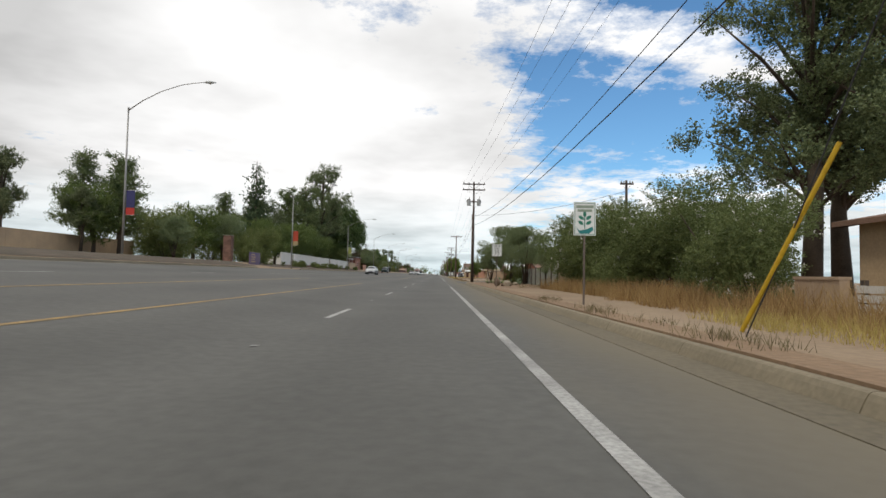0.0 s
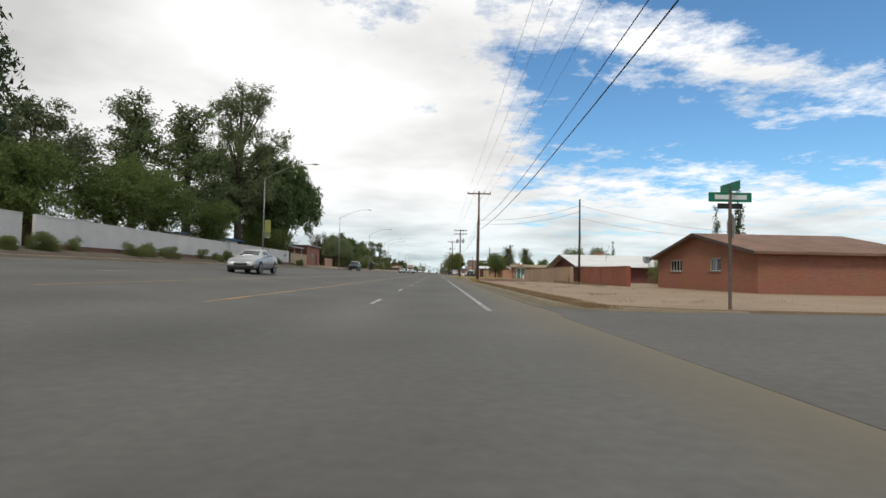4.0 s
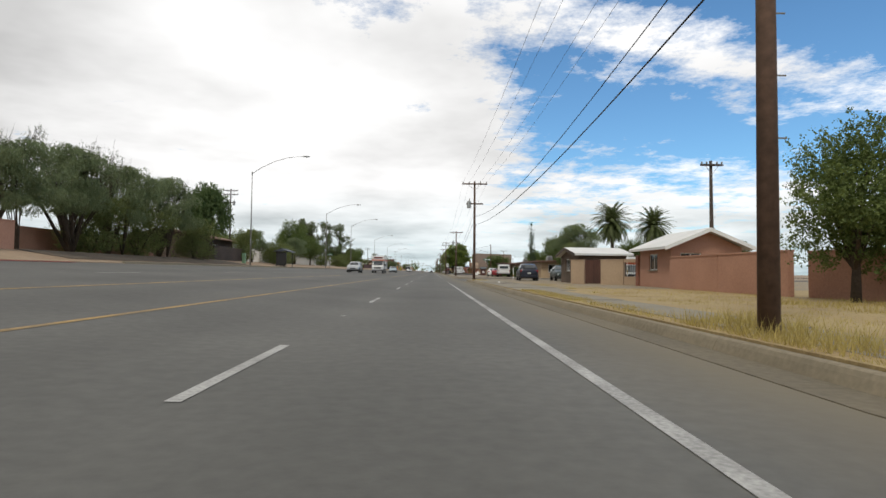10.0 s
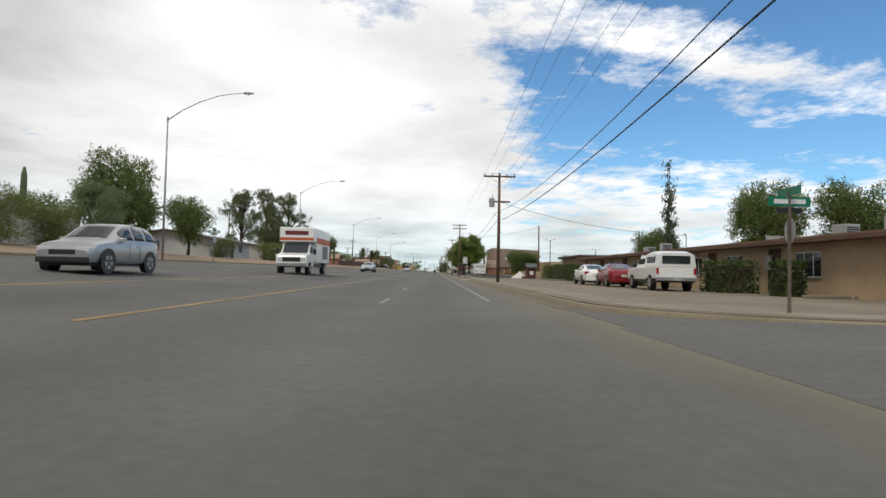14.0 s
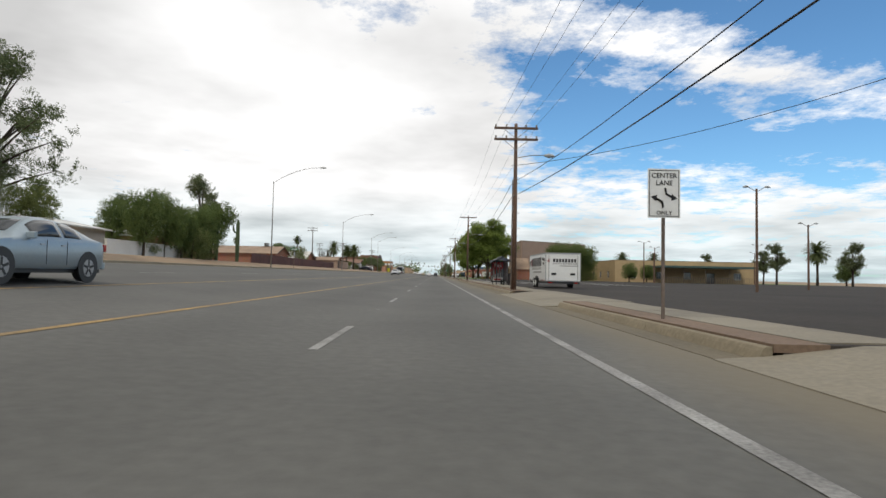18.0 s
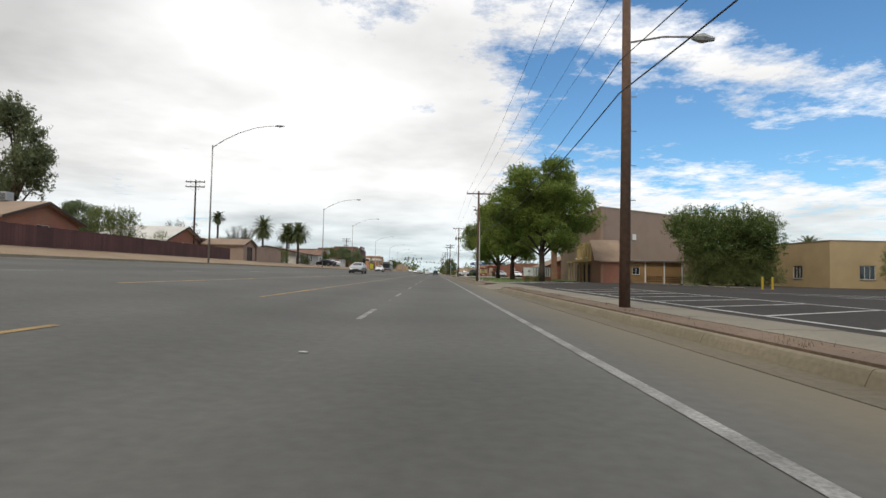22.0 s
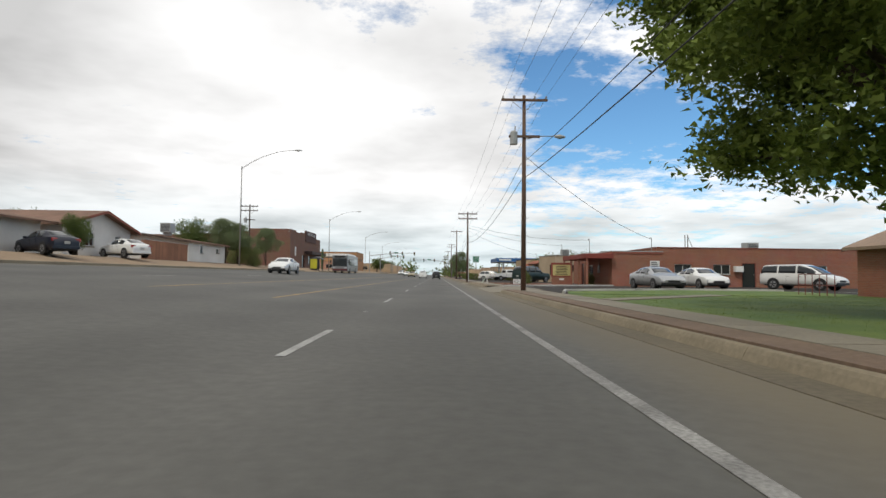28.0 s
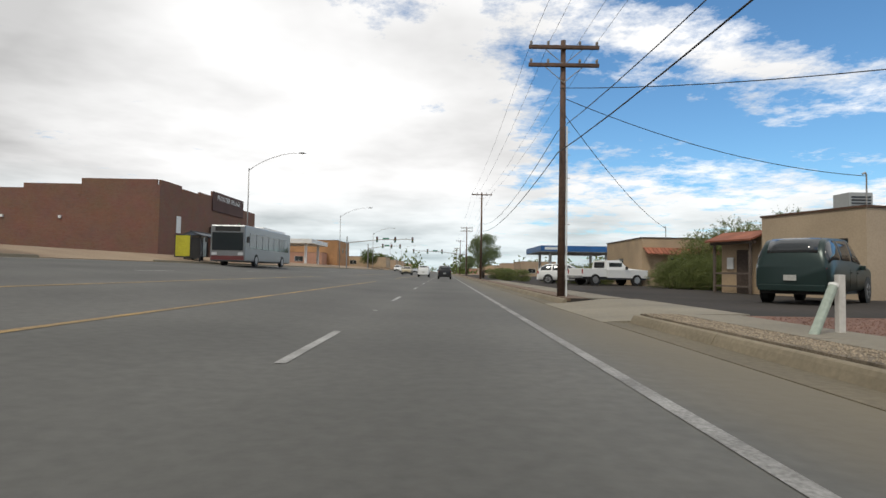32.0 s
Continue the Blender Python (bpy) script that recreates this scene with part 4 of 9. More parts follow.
        crown = leaf_cloud("crown", blobs, 62000, 0.042, leaf_mat("aleppo_needle", (0.058, 0.0841, 0.0406), (0.1885, 0.2248, 0.1015)), rng=rng)
    elif kind == "pepper":
        blobs = []
        for i in range(22):
            an, rr = U(0, 6.28), U(0.3, 3.0)
            blobs.append((rr * math.cos(an), rr * math.sin(an), 7.6 - 0.3 * rr * rr + U(-0.6, 1.3), U(0.9, 1.5), U(1.2, 1.9)))
        for i in range(18):
            an, rr = U(0, 6.28), U(2.3, 3.2)
            blobs.append((rr * math.cos(an), rr * math.sin(an), U(3.2, 6.2), U(0.5, 0.95), U(1.0, 1.7)))
        limbs(bm, (0, 0, 0), [b[:3] for b in blobs[:9]], 0.2, rng)
        crown = leaf_cloud("crown", blobs, 36000, 0.075, leaf_mat("pepper_leaf", (0.052, 0.091, 0.0286), (0.156, 0.2145, 0.078)), droop=0.9, rng=rng)
    elif kind == "sycamore":
        blobs = []
        for i in range(24):
            q = -0.86 + 1.8 * i / 23
            an, r = 2.4 * i + U(-0.5, 0.5), math.sqrt(1 - abs(q) ** 4) * U(0.5, 1.06)
            hub = (3.3 * r * math.cos(an), 3.3 * r * math.sin(an), 6.1 + 3.35 * q)
            for _ in range(5):
                blobs.append((hub[0] + U(-0.8, 0.8), hub[1] + U(-0.8, 0.8), hub[2] + U(-0.5, 0.5), U(0.4, 0.85), U(0.35, 0.65)))
        blobs += [(U(-1.5, 1.5), U(-1.5, 1.5), U(4.5, 8.2), U(0.6, 1.0), U(0.5, 0.9)) for _ in range(18)]
        tube([(0, 0, 0), (0.05, 0.05, 1.2), (0.0, 0.0, 2.6), (0.15, -0.1, 5.0), (0.0, 0.1, 7.8)], [0.27, 0.2, 0.18, 0.12, 0.03], 9, bm)
        for b in blobs[:120:5]:
            limbs(bm, (0.05, 0, min(6.4, max(2.1, b[2] - 2.2))), [b[:3]], 0.085, rng)
        crown = leaf_cloud("crown", blobs, 120000, 0.066, leaf_mat("sycamore_leaf", (0.085, 0.13, 0.026), (0.25, 0.315, 0.07)), rng=rng)
    elif kind == "ficus":
        blobs = [(U(-2.2, 2.2), U(-2.2, 2.2), U(3.0, 8.3), U(1.4, 2.2), U(1.2, 1.9)) for _ in range(18)]
        tube([(0, 0, 0), (0.1, 0, 1.8), (0, 0, 4)], [0.3, 0.22, 0.15], 8, bm)
        limbs(bm, (0, 0, 1.8), [b[:3] for b in blobs[:7]], 0.14, rng)
        crown = leaf_cloud("crown", blobs, 34000, 0.09, leaf_mat("ficus_leaf", (0.06, 0.0936, 0.0264), (0.162, 0.21, 0.06)), rng=rng)
    elif kind == "bare":
        tips = []
        for i in range(26):
            an, rr = U(0, 6.28), U(1.5, 5.0)
            tips.append((rr * math.cos(an), rr * math.sin(an), U(5.5, 9.8)))
        for b in ((0.2, 0, 0), (-0.2, 0.1, 0)):
            limbs(bm, b, tips[::2], 0.12, rng, 5)
        for t in tips:
            for _ in range(26):
                f = U(0.55, 0.95)
                r = (t[0] * f + U(-0.3, 0.3), t[1] * f + U(-0.3, 0.3), t[2] * f)
                q = (r[0] * 1.12 + U(-0.5, 0.5), r[1] * 1.12 + U(-0.5, 0.5), r[2] + U(1.0, 2.4))
                tube([r, ((r[0] + q[0]) / 2 + U(-0.1, 0.1), (r[1] + q[1]) / 2, (r[2] + q[2]) / 2), q], [0.022, 0.015, 0.006], 3, bm)
        blobs = [(*t, 1.0, 0.8) for t in tips]
        crown = leaf_cloud("crown", blobs, 14000, 0.045, leaf_mat("sparse_leaf", (0.07, 0.085, 0.04), (0.14, 0.15, 0.08)), rng=rng)
    ob = thing("tree", kind, "tree")
    t = part("trunk", bm, BARK, ob, smooth=True)
    link("crown", crown, ob)
    if kind == "oleander":
        link("flowers", leaf_cloud("flowers", [(b[0], b[1], b[2], b[3] * 1.05, b[4] * 1.05) for b in blobs], 420, 0.085, mat("white_petal", (0.62, 0.60, 0.55), 0.8), rng=rng), ob, "white flower clusters")["kind"] = "stuff"
    return ob


def palm(fan=False):
    """A palm about 10.9 m high: a trunk and a crown of arching feathered fronds."""
    rng = np.random.default_rng(11 if fan else 12)
    ob = thing("palm_tree", "palm", "palm tree")
    part("trunk", tube([(0, 0, 0), (0.05, 0, 3), (0, 0, 7.2), (0, 0, 8.2)], [0.34, 0.27, 0.27, 0.42] if not fan else [0.26, 0.2, 0.16, 0.2], 10), BARK, ob, smooth=True)
    verts, faces = [], []
    n = 120 if not fan else 50
    for i in range(n):
        an = 2.4 * i + rng.uniform(-0.2, 0.2)
        up = 1.5 - 2.3 * (i / n) ** 0.9 + rng.uniform(-0.12, 0.12) if not fan else rng.uniform(-1.2, 1.3)
        L = rng.uniform(3.0, 3.8) if not fan else rng.uniform(1.1, 1.5)
        bend = rng.uniform(0.9, 1.4)
        pts, r, h = [], 0.0, 0.0
        for k in range(10):
            pts.append(Vector((r * math.cos(an), r * math.sin(an), 8.25 + h)))
            ang = max(-1.35, up - bend * (k / 9) ** 1.3)
            r += L / 9 * math.cos(ang)
            h += L / 9 * math.sin(ang)
        side = Vector((-math.sin(an), math.cos(an), 0))
        for k in range(1, 10):
            d = (pts[k] - pts[k - 1]).normalized()
            w = (0.5 if not fan else 0.32) * math.sin(0.55 + 2.3 * k / 10)
            for sg in (-1, 1):
                for q in (0.0, 0.33, 0.67):
                    p = pts[k - 1].lerp(pts[k], q)
                    tip = p + side * sg * w * rng.uniform(0.8, 1.1) + d * 0.38 - Vector((0, 0, rng.uniform(0.05, 0.4) * w))
                    o = len(verts)
                    verts += [p - d * 0.07, p + d * 0.07, tip]
                    faces.append((o, o + 1, o + 2))
    m = leaf_mat("palm_frond", (0.06, 0.08, 0.028), (0.15, 0.18, 0.07))
    link("crown", mesh_of("crown", verts, faces, m), ob)
    return ob


TREES = {}


def plant(kind, x, y, height, spread=1.0, turn=0.0, label="", z=None, variant=0, name=""):
    """A tree of that kind at a place: height in metres, spread against the kind's own width."""
    key = (kind, variant)
    s = height / (10.9 if kind == "palm" or kind == "fan_palm" else 9.8)
    z = (road_z(x) if x < 0 else 0.18) if z is None else z
    m = pose(x, y, z - 0.05, 0, 0, turn) @ Matrix.Diagonal((s * spread, s * spread, s, 1))
    if key not in TREES:
        TREES[key] = palm(kind == "fan_palm") if "palm" in kind else make_tree(kind, 20 + variant + sum(map(ord, kind)))
        TREES[key].matrix_basis = m
        ob = TREES[key]
    else:
        src = TREES[key]
        ob = src.copy()
        scene.collection.objects.link(ob)
        ob.matrix_basis = m
        for c in src.children:
            q = c.copy()
            scene.collection.objects.link(q)
            q.parent = ob
    ob.name = name or ("palm_tree" if "palm" in kind else "bush" if kind in ("shrub", "oleander") else "tree")
    tagged(ob, label, "palm tree" if "palm" in kind else "bush" if kind in ("shrub", "oleander") else "tree")
    return ob


# east side
for i, (x, y, h, sp) in enumerate(((8.9, 14.6, 3.1, 1.0), (10.2, 18.6, 4.0, 1.2), (10.0, 23.0, 4.4, 1.2), (9.8, 28.0, 4.6, 1.15), (9.6, 32.5, 4.9, 1.1), (9.4, 37.0, 4.6, 1.1), (13.5, 26.0, 5.5, 1.1), (13.0, 38.0, 5.6, 1.0))):
    plant("oleander", x, y, h, sp, 40 * i, "dense dark green oleander bush with white flowers in dry weeds", variant=i % 3)
plant("aleppo", 19.8, 29.0, 18.5, 1.05, 10, "huge dark shaggy evergreen tree behind the oleanders", variant=0)
plant("aleppo", 22.5, 25.5, 17.0, 1.05, 80, "huge dark shaggy evergreen tree behind the oleanders", variant=0)
plant("eucalyptus", 25.0, 34.0, 15.0, 1.4, 200, "tall dark evergreen tree", variant=1)
for i, (x, y, h, sp) in enumerate(((8.9, 53.0, 5.6, 1.25), (8.4, 60.0, 6.2, 1.2), (6.6, 63.0, 4.4, 1.0), (9.5, 45.0, 3.2, 0.9))):
    plant("mesquite", x, y, h, sp, 70 * i, "feathery green palo verde tree on bare dirt by a metal fence", variant=i % 2)
for x, y, h in ((9.0, 57.0, 2.2), (8.8, 63.8, 2.0), (9.6, 60.4, 2.6)):
    plant("shrub", x, y, h, 0.95, y, "dark green shrub before a metal fence")
plant("ficus", 20.8, 64.0, 7.2, 0.9, 0, "leafy green tree behind a dark green house")
plant("ficus", 27.0, 60.0, 6.0, 0.9, 50, "leafy green tree behind a dark green house")
plant("cypress", 26.0, 112.0, 8.5, 0.55, 0, "narrow dark cypress behind a brick house")
plant("cypress", 24.6, 113.0, 7.0, 0.5, 90, "narrow dark cypress behind a brick house")
plant("cypress", 27.0, 150.0, 6.0, 0.5, 90, "narrow dark cypress behind a white roof")
for x, y, h, k in ((23.0, 118.0, 4.0, "shrub"), (30.0, 138.0, 4.2, "shrub")):
    plant(k, x, y, h, 1.3, x * 7, "leafy green tree behind the walls")
plant("ficus", 12.0, 178.0, 5.4, 0.92, 30, "dense rounded dark green tree standing before a salmon wall")
plant("ficus", 29.5, 186.0, 7.2, 1.0, 120, "dense green tree behind a low office")
plant("ficus", 35.0, 186.5, 7.4, 1.0, 10, "dense green tree behind a low office")
plant("palm", 20.5, 226.0, 8.6, 0.95, 0, "date palm with a full crown behind the houses")
plant("palm", 25.5, 227.0, 8.2, 0.95, 90, "date palm with a full crown behind the houses")
plant("palm", 30.0, 180.0, 5.4, 1.1, 40, "date palm with a full crown behind the houses")
plant("mesquite", 16.4, 225.0, 6.3, 1.2, 0, "thinly leaved desert tree by the side street")
plant("ficus", 18.6, 240.6, 5.6, 0.8, 20, "dark shady tree at the end of low apartments", variant=1)
plant("shrub", 15.5, 221.0, 4.2, 0.9, 30, "green shrub beside a dark house")
plant("cypress", 19.5, 272.0, 10.2, 0.55, 0, "tall narrow shaggy cypress behind low apartments")
for x, y, h in ((22.0, 262.0, 7.6), (25.0, 258.0, 7.0), (21.0, 280.0, 5.6), (24.0, 284.0, 5.6), (30.0, 254.0, 5.5), (29.0, 244.0, 6.0), (33.0, 240.0, 6.0), (37, 236, 5.5), (42, 240, 5.5)):
    plant("ficus", x, y, h, 0.85, x * 31, "dark green tree behind low tan apartments", variant=1)
for x, y, h in ((44.0, 412.0, 4.0), (92, 420, 6.0)):
    plant("ficus", x, y, h, 1.1, x * 9, "small green tree beside a tan school building")
for x, y, h, k in ((62.0, 455.0, 8.0, "palm"), (52, 452, 8.0, "palm"), (86.0, 410.0, 9.0, "eucalyptus"), (82.0, 415.0, 9.5, "palm"), (75.0, 418.0, 9.0, "eucalyptus"), (79.0, 430.0, 8.0, "eucalyptus"), (92.0, 400.0, 9.0, "palm"), (96.0, 385.0, 7.0, "ficus"), (100.0, 372.0, 7, "eucalyptus"), (76.0, 452.0, 8.0, "eucalyptus"), (90, 360, 6, "ficus")):
    plant(k, x, y, h, 1.0, x * 13, "distant tree behind the tan school")
plant("ficus", 28.6, 421.0, 9.0, 1.1, 0, "broad dense green tree at the edge of a parking lot", variant=1)
plant("ficus", 32.5, 420.0, 8.6, 1.1, 120, "broad dense green tree at the edge of a parking lot", variant=1)
for x, y in ((28.2, 420.2), (31.0, 419.4), (33.4, 419.8)):
    plant("shrub", x, y, 4.6, 1.15, x * 40, "dense green foliage at the foot of broad trees")
plant("ficus", 39.0, 408.0, 4.2, 1.0, 60, "small green tree before a tan school building")
for i, (x, y, h, sp) in enumerate(((12.0, 425.5, 13.2, 1.18), (11.4, 445.0, 13.0, 1.12), (11.0, 460.6, 12.9, 1.25))):
    plant("sycamore", x, y, h, sp, 100 * i, "large broad sycamore with bright green leaves on a lawn", z=-0.4 if i == 2 else None, variant=i % 2)
for x, y, h, sp in ((5.6, 583.0, 6.5, 0.9), (9.0, 640.0, 6.0, 1.0), (8.0, 690.0, 6.5, 1.0), (10, 760, 7, 1.2)):
    plant("mesquite", x, y, h, sp, y, "feathery green tree by the kerb", variant=1)
for x, y, h in ((14.6, 534.6, 2.3), (15.4, 532.8, 2.4), (14.0, 536.6, 2.2), (16.2, 531.6, 2.4), (16.6, 536.5, 4.6), (18.8, 534.5, 5.0), (21.0, 532.0, 4.8), (24.0, 548, 4.4)):
    plant("shrub", x, y, h, 1.2, y, "tall green hedge shrub behind an office")
for x, y, h in ((9.5, 552.0, 1.6), (7.5, 556.0, 1.4), (6.5, 560.0, 1.5), (11, 549.0, 1.8), (12.5, 547, 2.0), (7.0, 566, 1.6), (6.6, 575, 1.6)):
    plant("shrub", x, y, h, 1.5, y, "clipped green shrub beside the parking lot", variant=1)
# west side
WEST = [("eucalyptus", -37, 49, 9.6, 1.0), ("eucalyptus", -33, 54, 7.0, 1.0), ("pine", -31, 57, 8.6, 1.3), ("pine", -38, 62, 12.0, 1.1), ("mesquite", -27, 60, 5.0, 1.1), ("shrub", -30, 66, 6.0, 1.0), ("pine", -40, 73, 14.0, 1.2), ("mesquite", -28, 77, 7.0, 1.1),
        ("shrub", -25, 76, 5.0, 1.1), ("shrub", -26, 84, 6.5, 1.1), ("spruce", -33, 104.6, 20.5, 0.85), ("pine", -37, 100, 13, 1.1), ("ficus", -28, 92, 8.5, 1.1), ("eucalyptus", -34, 112, 14, 1.2), ("ficus", -29, 104, 9, 1.1), ("ficus", -28, 113, 9.5, 1.2),
        ("pine", -32, 124, 17.5, 1.2), ("ficus", -28, 121, 10, 1.1), ("pine", -31, 135, 16, 1.3), ("aleppo", -30, 151, 24.5, 0.92), ("eucalyptus", -33, 152, 15, 1.3), ("ficus", -27, 133, 6.5, 1.0), ("ficus", -28, 158, 9, 1.2),
        ("pepper", -27.5, 162, 16.5, 1.0), ("eucalyptus", -31, 160, 17, 1.3), ("shrub", -26.5, 155, 5.5, 1.0), ("eucalyptus", -42, 190, 9, 1.1), ("ficus", -45, 200, 7, 1.2), ("shrub", -30, 188, 4.5, 1.0),
        ("mesquite", -24.5, 197, 6.8, 0.9), ("mesquite", -25, 203, 7.8, 0.95), ("mesquite", -25, 210, 7.6, 0.95), ("mesquite", -24.6, 217, 7.8, 0.95), ("shrub", -26, 207, 5.2, 1.1), ("shrub", -26, 214, 5.5, 1.1), ("pepper", -24.5, 226, 8.6, 0.8),
        ("shrub", -24, 221, 4.5, 1.0), ("bare", -27, 198, 7.4, 0.9), ("bare", -26.5, 205, 7.8, 0.9), ("bare", -27, 211, 7.4, 0.9), ("bare", -26, 218, 6.8, 0.9), ("shrub", -24.5, 238, 5.0, 0.8), ("shrub", -23, 247, 4.0, 1.0), ("shrub", -24, 251, 3.2, 1.0), ("palm", -29, 236, 5.2, 0.8), ("shrub", -34, 258, 5.5, 1.2),
        ("ficus", -26, 272, 8.8, 1.0), ("ficus", -25.5, 284, 6.5, 0.9), ("fan_palm", -45, 306, 10.5, 1.0), ("palm", -33, 290, 7.5, 0.7), ("cypress", -44, 310, 8.0, 0.6), ("aleppo", -26.3, 327, 12.6, 0.95), ("aleppo", -35, 328, 12.6, 0.95), ("aleppo", -29.8, 325, 13.0, 0.85),
        ("shrub", -24.5, 322, 4.0, 0.9), ("shrub", -24.5, 327, 4.2, 0.9), ("shrub", -25, 352, 4.4, 0.9), ("pine", -36, 345, 6.6, 1.3), ("ficus", -33, 352, 6.5, 0.8), ("ficus", -25.8, 359, 7.0, 0.9), ("ficus", -25.4, 354.5, 6.0, 0.8), ("ficus", -25.6, 343.5, 6.2, 0.75), ("ficus", -26.0, 348.0, 6.6, 0.75), ("ficus", -25.4, 350.5, 5.6, 0.7), ("shrub", -26, 358, 2.6, 1.2), ("shrub", -27, 346, 3.4, 1.2),
        ("eucalyptus", -63, 447, 24.0, 0.9), ("shrub", -28.8, 413, 4.9, 0.9), ("shrub", -31, 425, 3.2, 1.2), ("pine", -40, 366, 8.0, 1.2), ("fan_palm", -45, 479, 12.6, 1.0), ("fan_palm", -52, 442, 9.0, 0.8), ("bare", -38, 446, 5.5, 1.0), ("ficus", -40, 470, 5.0, 1.2),
        ("palm", -29.6, 459, 7.9, 0.85), ("palm", -26.4, 462.6, 7.0, 1.05), ("palm", -24.2, 461.5, 7.2, 1.15), ("shrub", -24.5, 452, 2.4, 1.2), ("shrub", -24.2, 467, 2.2, 1.0), ("ficus", -24.5, 488.5, 3.0, 0.8), ("ficus", -40, 505, 5.2, 1.1),
        ("mesquite", -24.5, 520, 5.2, 0.9), ("mesquite", -22.8, 526, 5.4, 0.9), ("shrub", -22.6, 520, 2.8, 1.1), ("shrub", -27, 527, 4.2, 1.0), ("mesquite", -40, 620, 6, 1.2), ("ficus", -24, 680, 6, 1.2), ("ficus", -24, 720, 6, 1.2), ("ficus", -25, 760, 6, 1.2)]
WEST += [("mesquite", -25, 243, 4.6, 1.2), ("shrub", -24.6, 256, 3.6, 1.2), ("shrub", -25, 262, 3.4, 1.3), ("mesquite", -24.4, 266, 5.0, 1.2), ("shrub", -24.2, 290, 2.6, 1.2), ("ficus", -40, 262, 8.0, 1.2), ("eucalyptus", -44, 276, 9.5, 1.2), ("ficus", -46, 290, 7.5, 1.3), ("shrub", -24.4, 309.5, 3.2, 1.2),
         ("shrub", -24.6, 316, 3.4, 1.3), ("ficus", -33, 372, 6.0, 1.1), ("mesquite", -33, 414, 5.0, 1.2), ("bare", -30, 449, 5.2, 1.1), ("ficus", -29, 517, 5.6, 1.0), ("mesquite", -25.6, 518.5, 5.6, 1.1), ("shrub", -29, 62, 6.5, 1.1), ("shrub", -33, 68, 7.5, 1.1), ("ficus", -31, 74, 8.5, 1.1), ("ficus", -30, 82, 8.0, 1.1), ("shrub", -34, 88, 8.0, 1.1), ("ficus", -33, 56, 8.0, 1.0), ("shrub", -27, 88, 5.0, 1.1)]
for i, (k, x, y, h, sp) in enumerate(WEST):
    h *= 1.14 if 130 <= y < 170 else 0.93 if y < 130 else 1.0
    lab = {"aleppo": "very tall lacy pine with open upswept boughs", "pine": "tall dark green pine with gaps between its boughs", "eucalyptus": "tall grey-green eucalyptus with an open crown", "spruce": "tall pointed dark evergreen above the other trees", "pepper": "big pepper tree with hanging green foliage", "palm": "date palm with a full crown of fronds",
           "fan_palm": "tall thin fan palm behind the houses", "mesquite": "feathery green desert tree by the street", "shrub": "dense green desert shrub by the street", "ficus": "dense leafy green tree beside the far pavement", "cypress": "narrow dark cypress behind the houses", "bare": "thinly leaved grey desert tree"}[k]
    plant(k, x, y, h, sp, 47 * i, lab, variant=i % 2)
far = []
rng = np.random.default_rng(5)
for i in range(90):
    side = -1 if i % 2 else 1
    far.append((side * rng.uniform(14, 120) - 6, rng.uniform(800, 1500), rng.uniform(1.5, 5), rng.uniform(3, 7), rng.uniform(2, 4)))
tagged(link("far_trees", leaf_cloud("far_trees", far, 9000, 1.2, leaf_mat("ficus_leaf", (0.042, 0.0768, 0.024), (0.12, 0.18, 0.054)), rng=rng)), "distant belt of dark green trees along the street", "trees", kind="stuff")

# ---- buildings and walls ----


def wall_panel(length, height, holes, thick=0.2):
    """A wall along x from 0, facing -y, with rectangular holes (x, z, w, h) through it, as one closed mesh."""
    xs = sorted({0.0, length, *[round(v, 4) for x, z, w, h in holes for v in (x, x + w)]})
    zs = sorted({0.0, height, *[round(v, 4) for x, z, w, h in holes for v in (z, z + h)]})
    full = lambda i, j: 0 <= i < len(xs) - 1 and 0 <= j < len(zs) - 1 and not any(x < (xs[i] + xs[i + 1]) / 2 < x + w and z < (zs[j] + zs[j + 1]) / 2 < z + h for x, z, w, h in holes)
    bm, seen = bmesh.new(), {}

    def v(i, d, j):
        if (i, d, j) not in seen:
            seen[i, d, j] = bm.verts.new((xs[i], d * thick, zs[j]))
        return seen[i, d, j]

    for i in range(len(xs) - 1):
        for j in range(len(zs) - 1):
            if not full(i, j):
                continue
            bm.faces.new((v(i, 0, j), v(i + 1, 0, j), v(i + 1, 0, j + 1), v(i, 0, j + 1)))
            bm.faces.new((v(i, 1, j), v(i, 1, j + 1), v(i + 1, 1, j + 1), v(i + 1, 1, j)))
            for (a, b), (p, q) in (((i - 1, j), ((i, j), (i, j + 1))), ((i + 1, j), ((i + 1, j), (i + 1, j + 1))), ((i, j - 1), ((i, j), (i + 1, j))), ((i, j + 1), ((i, j + 1), (i + 1, j + 1)))):
                if not full(a, b):
                    bm.faces.new((v(p[0], 0, p[1]), v(p[0], 1, p[1]), v(q[0], 1, q[1]), v(q[0], 0, q[1])))
    bmesh.ops.recalc_face_normals(bm, faces=bm.faces[:])
    return bm


def window(parent, m, x, z, w, h, frame_mat, glass=None, bars=1):
    wm = m @ Matrix.Translation((x, 0.07, z))
    t = 0.05
    fr = [(0, w, 0, 0.06, 0, t), (0, w, 0, 0.06, h - t, h), (0, t, 0, 0.06, t, h - t), (w - t, w, 0, 0.06, t, h - t)]
    for i in range(1, bars + 1):
        c = w * i / (bars + 1)
        fr.append((c - 0.02, c + 0.02, 0.005, 0.055, t, h - t))
    f = part("window", boxes(*fr), frame_mat, parent, m=wm)
    part("pane", boxes((t, w - t, 0.02, 0.035, t, h - t)), glass or GLASS, f)
    part("sill", boxes((-0.05, w + 0.05, -0.13, 0.0, -0.06, 0.0)), CONCRETE, f)


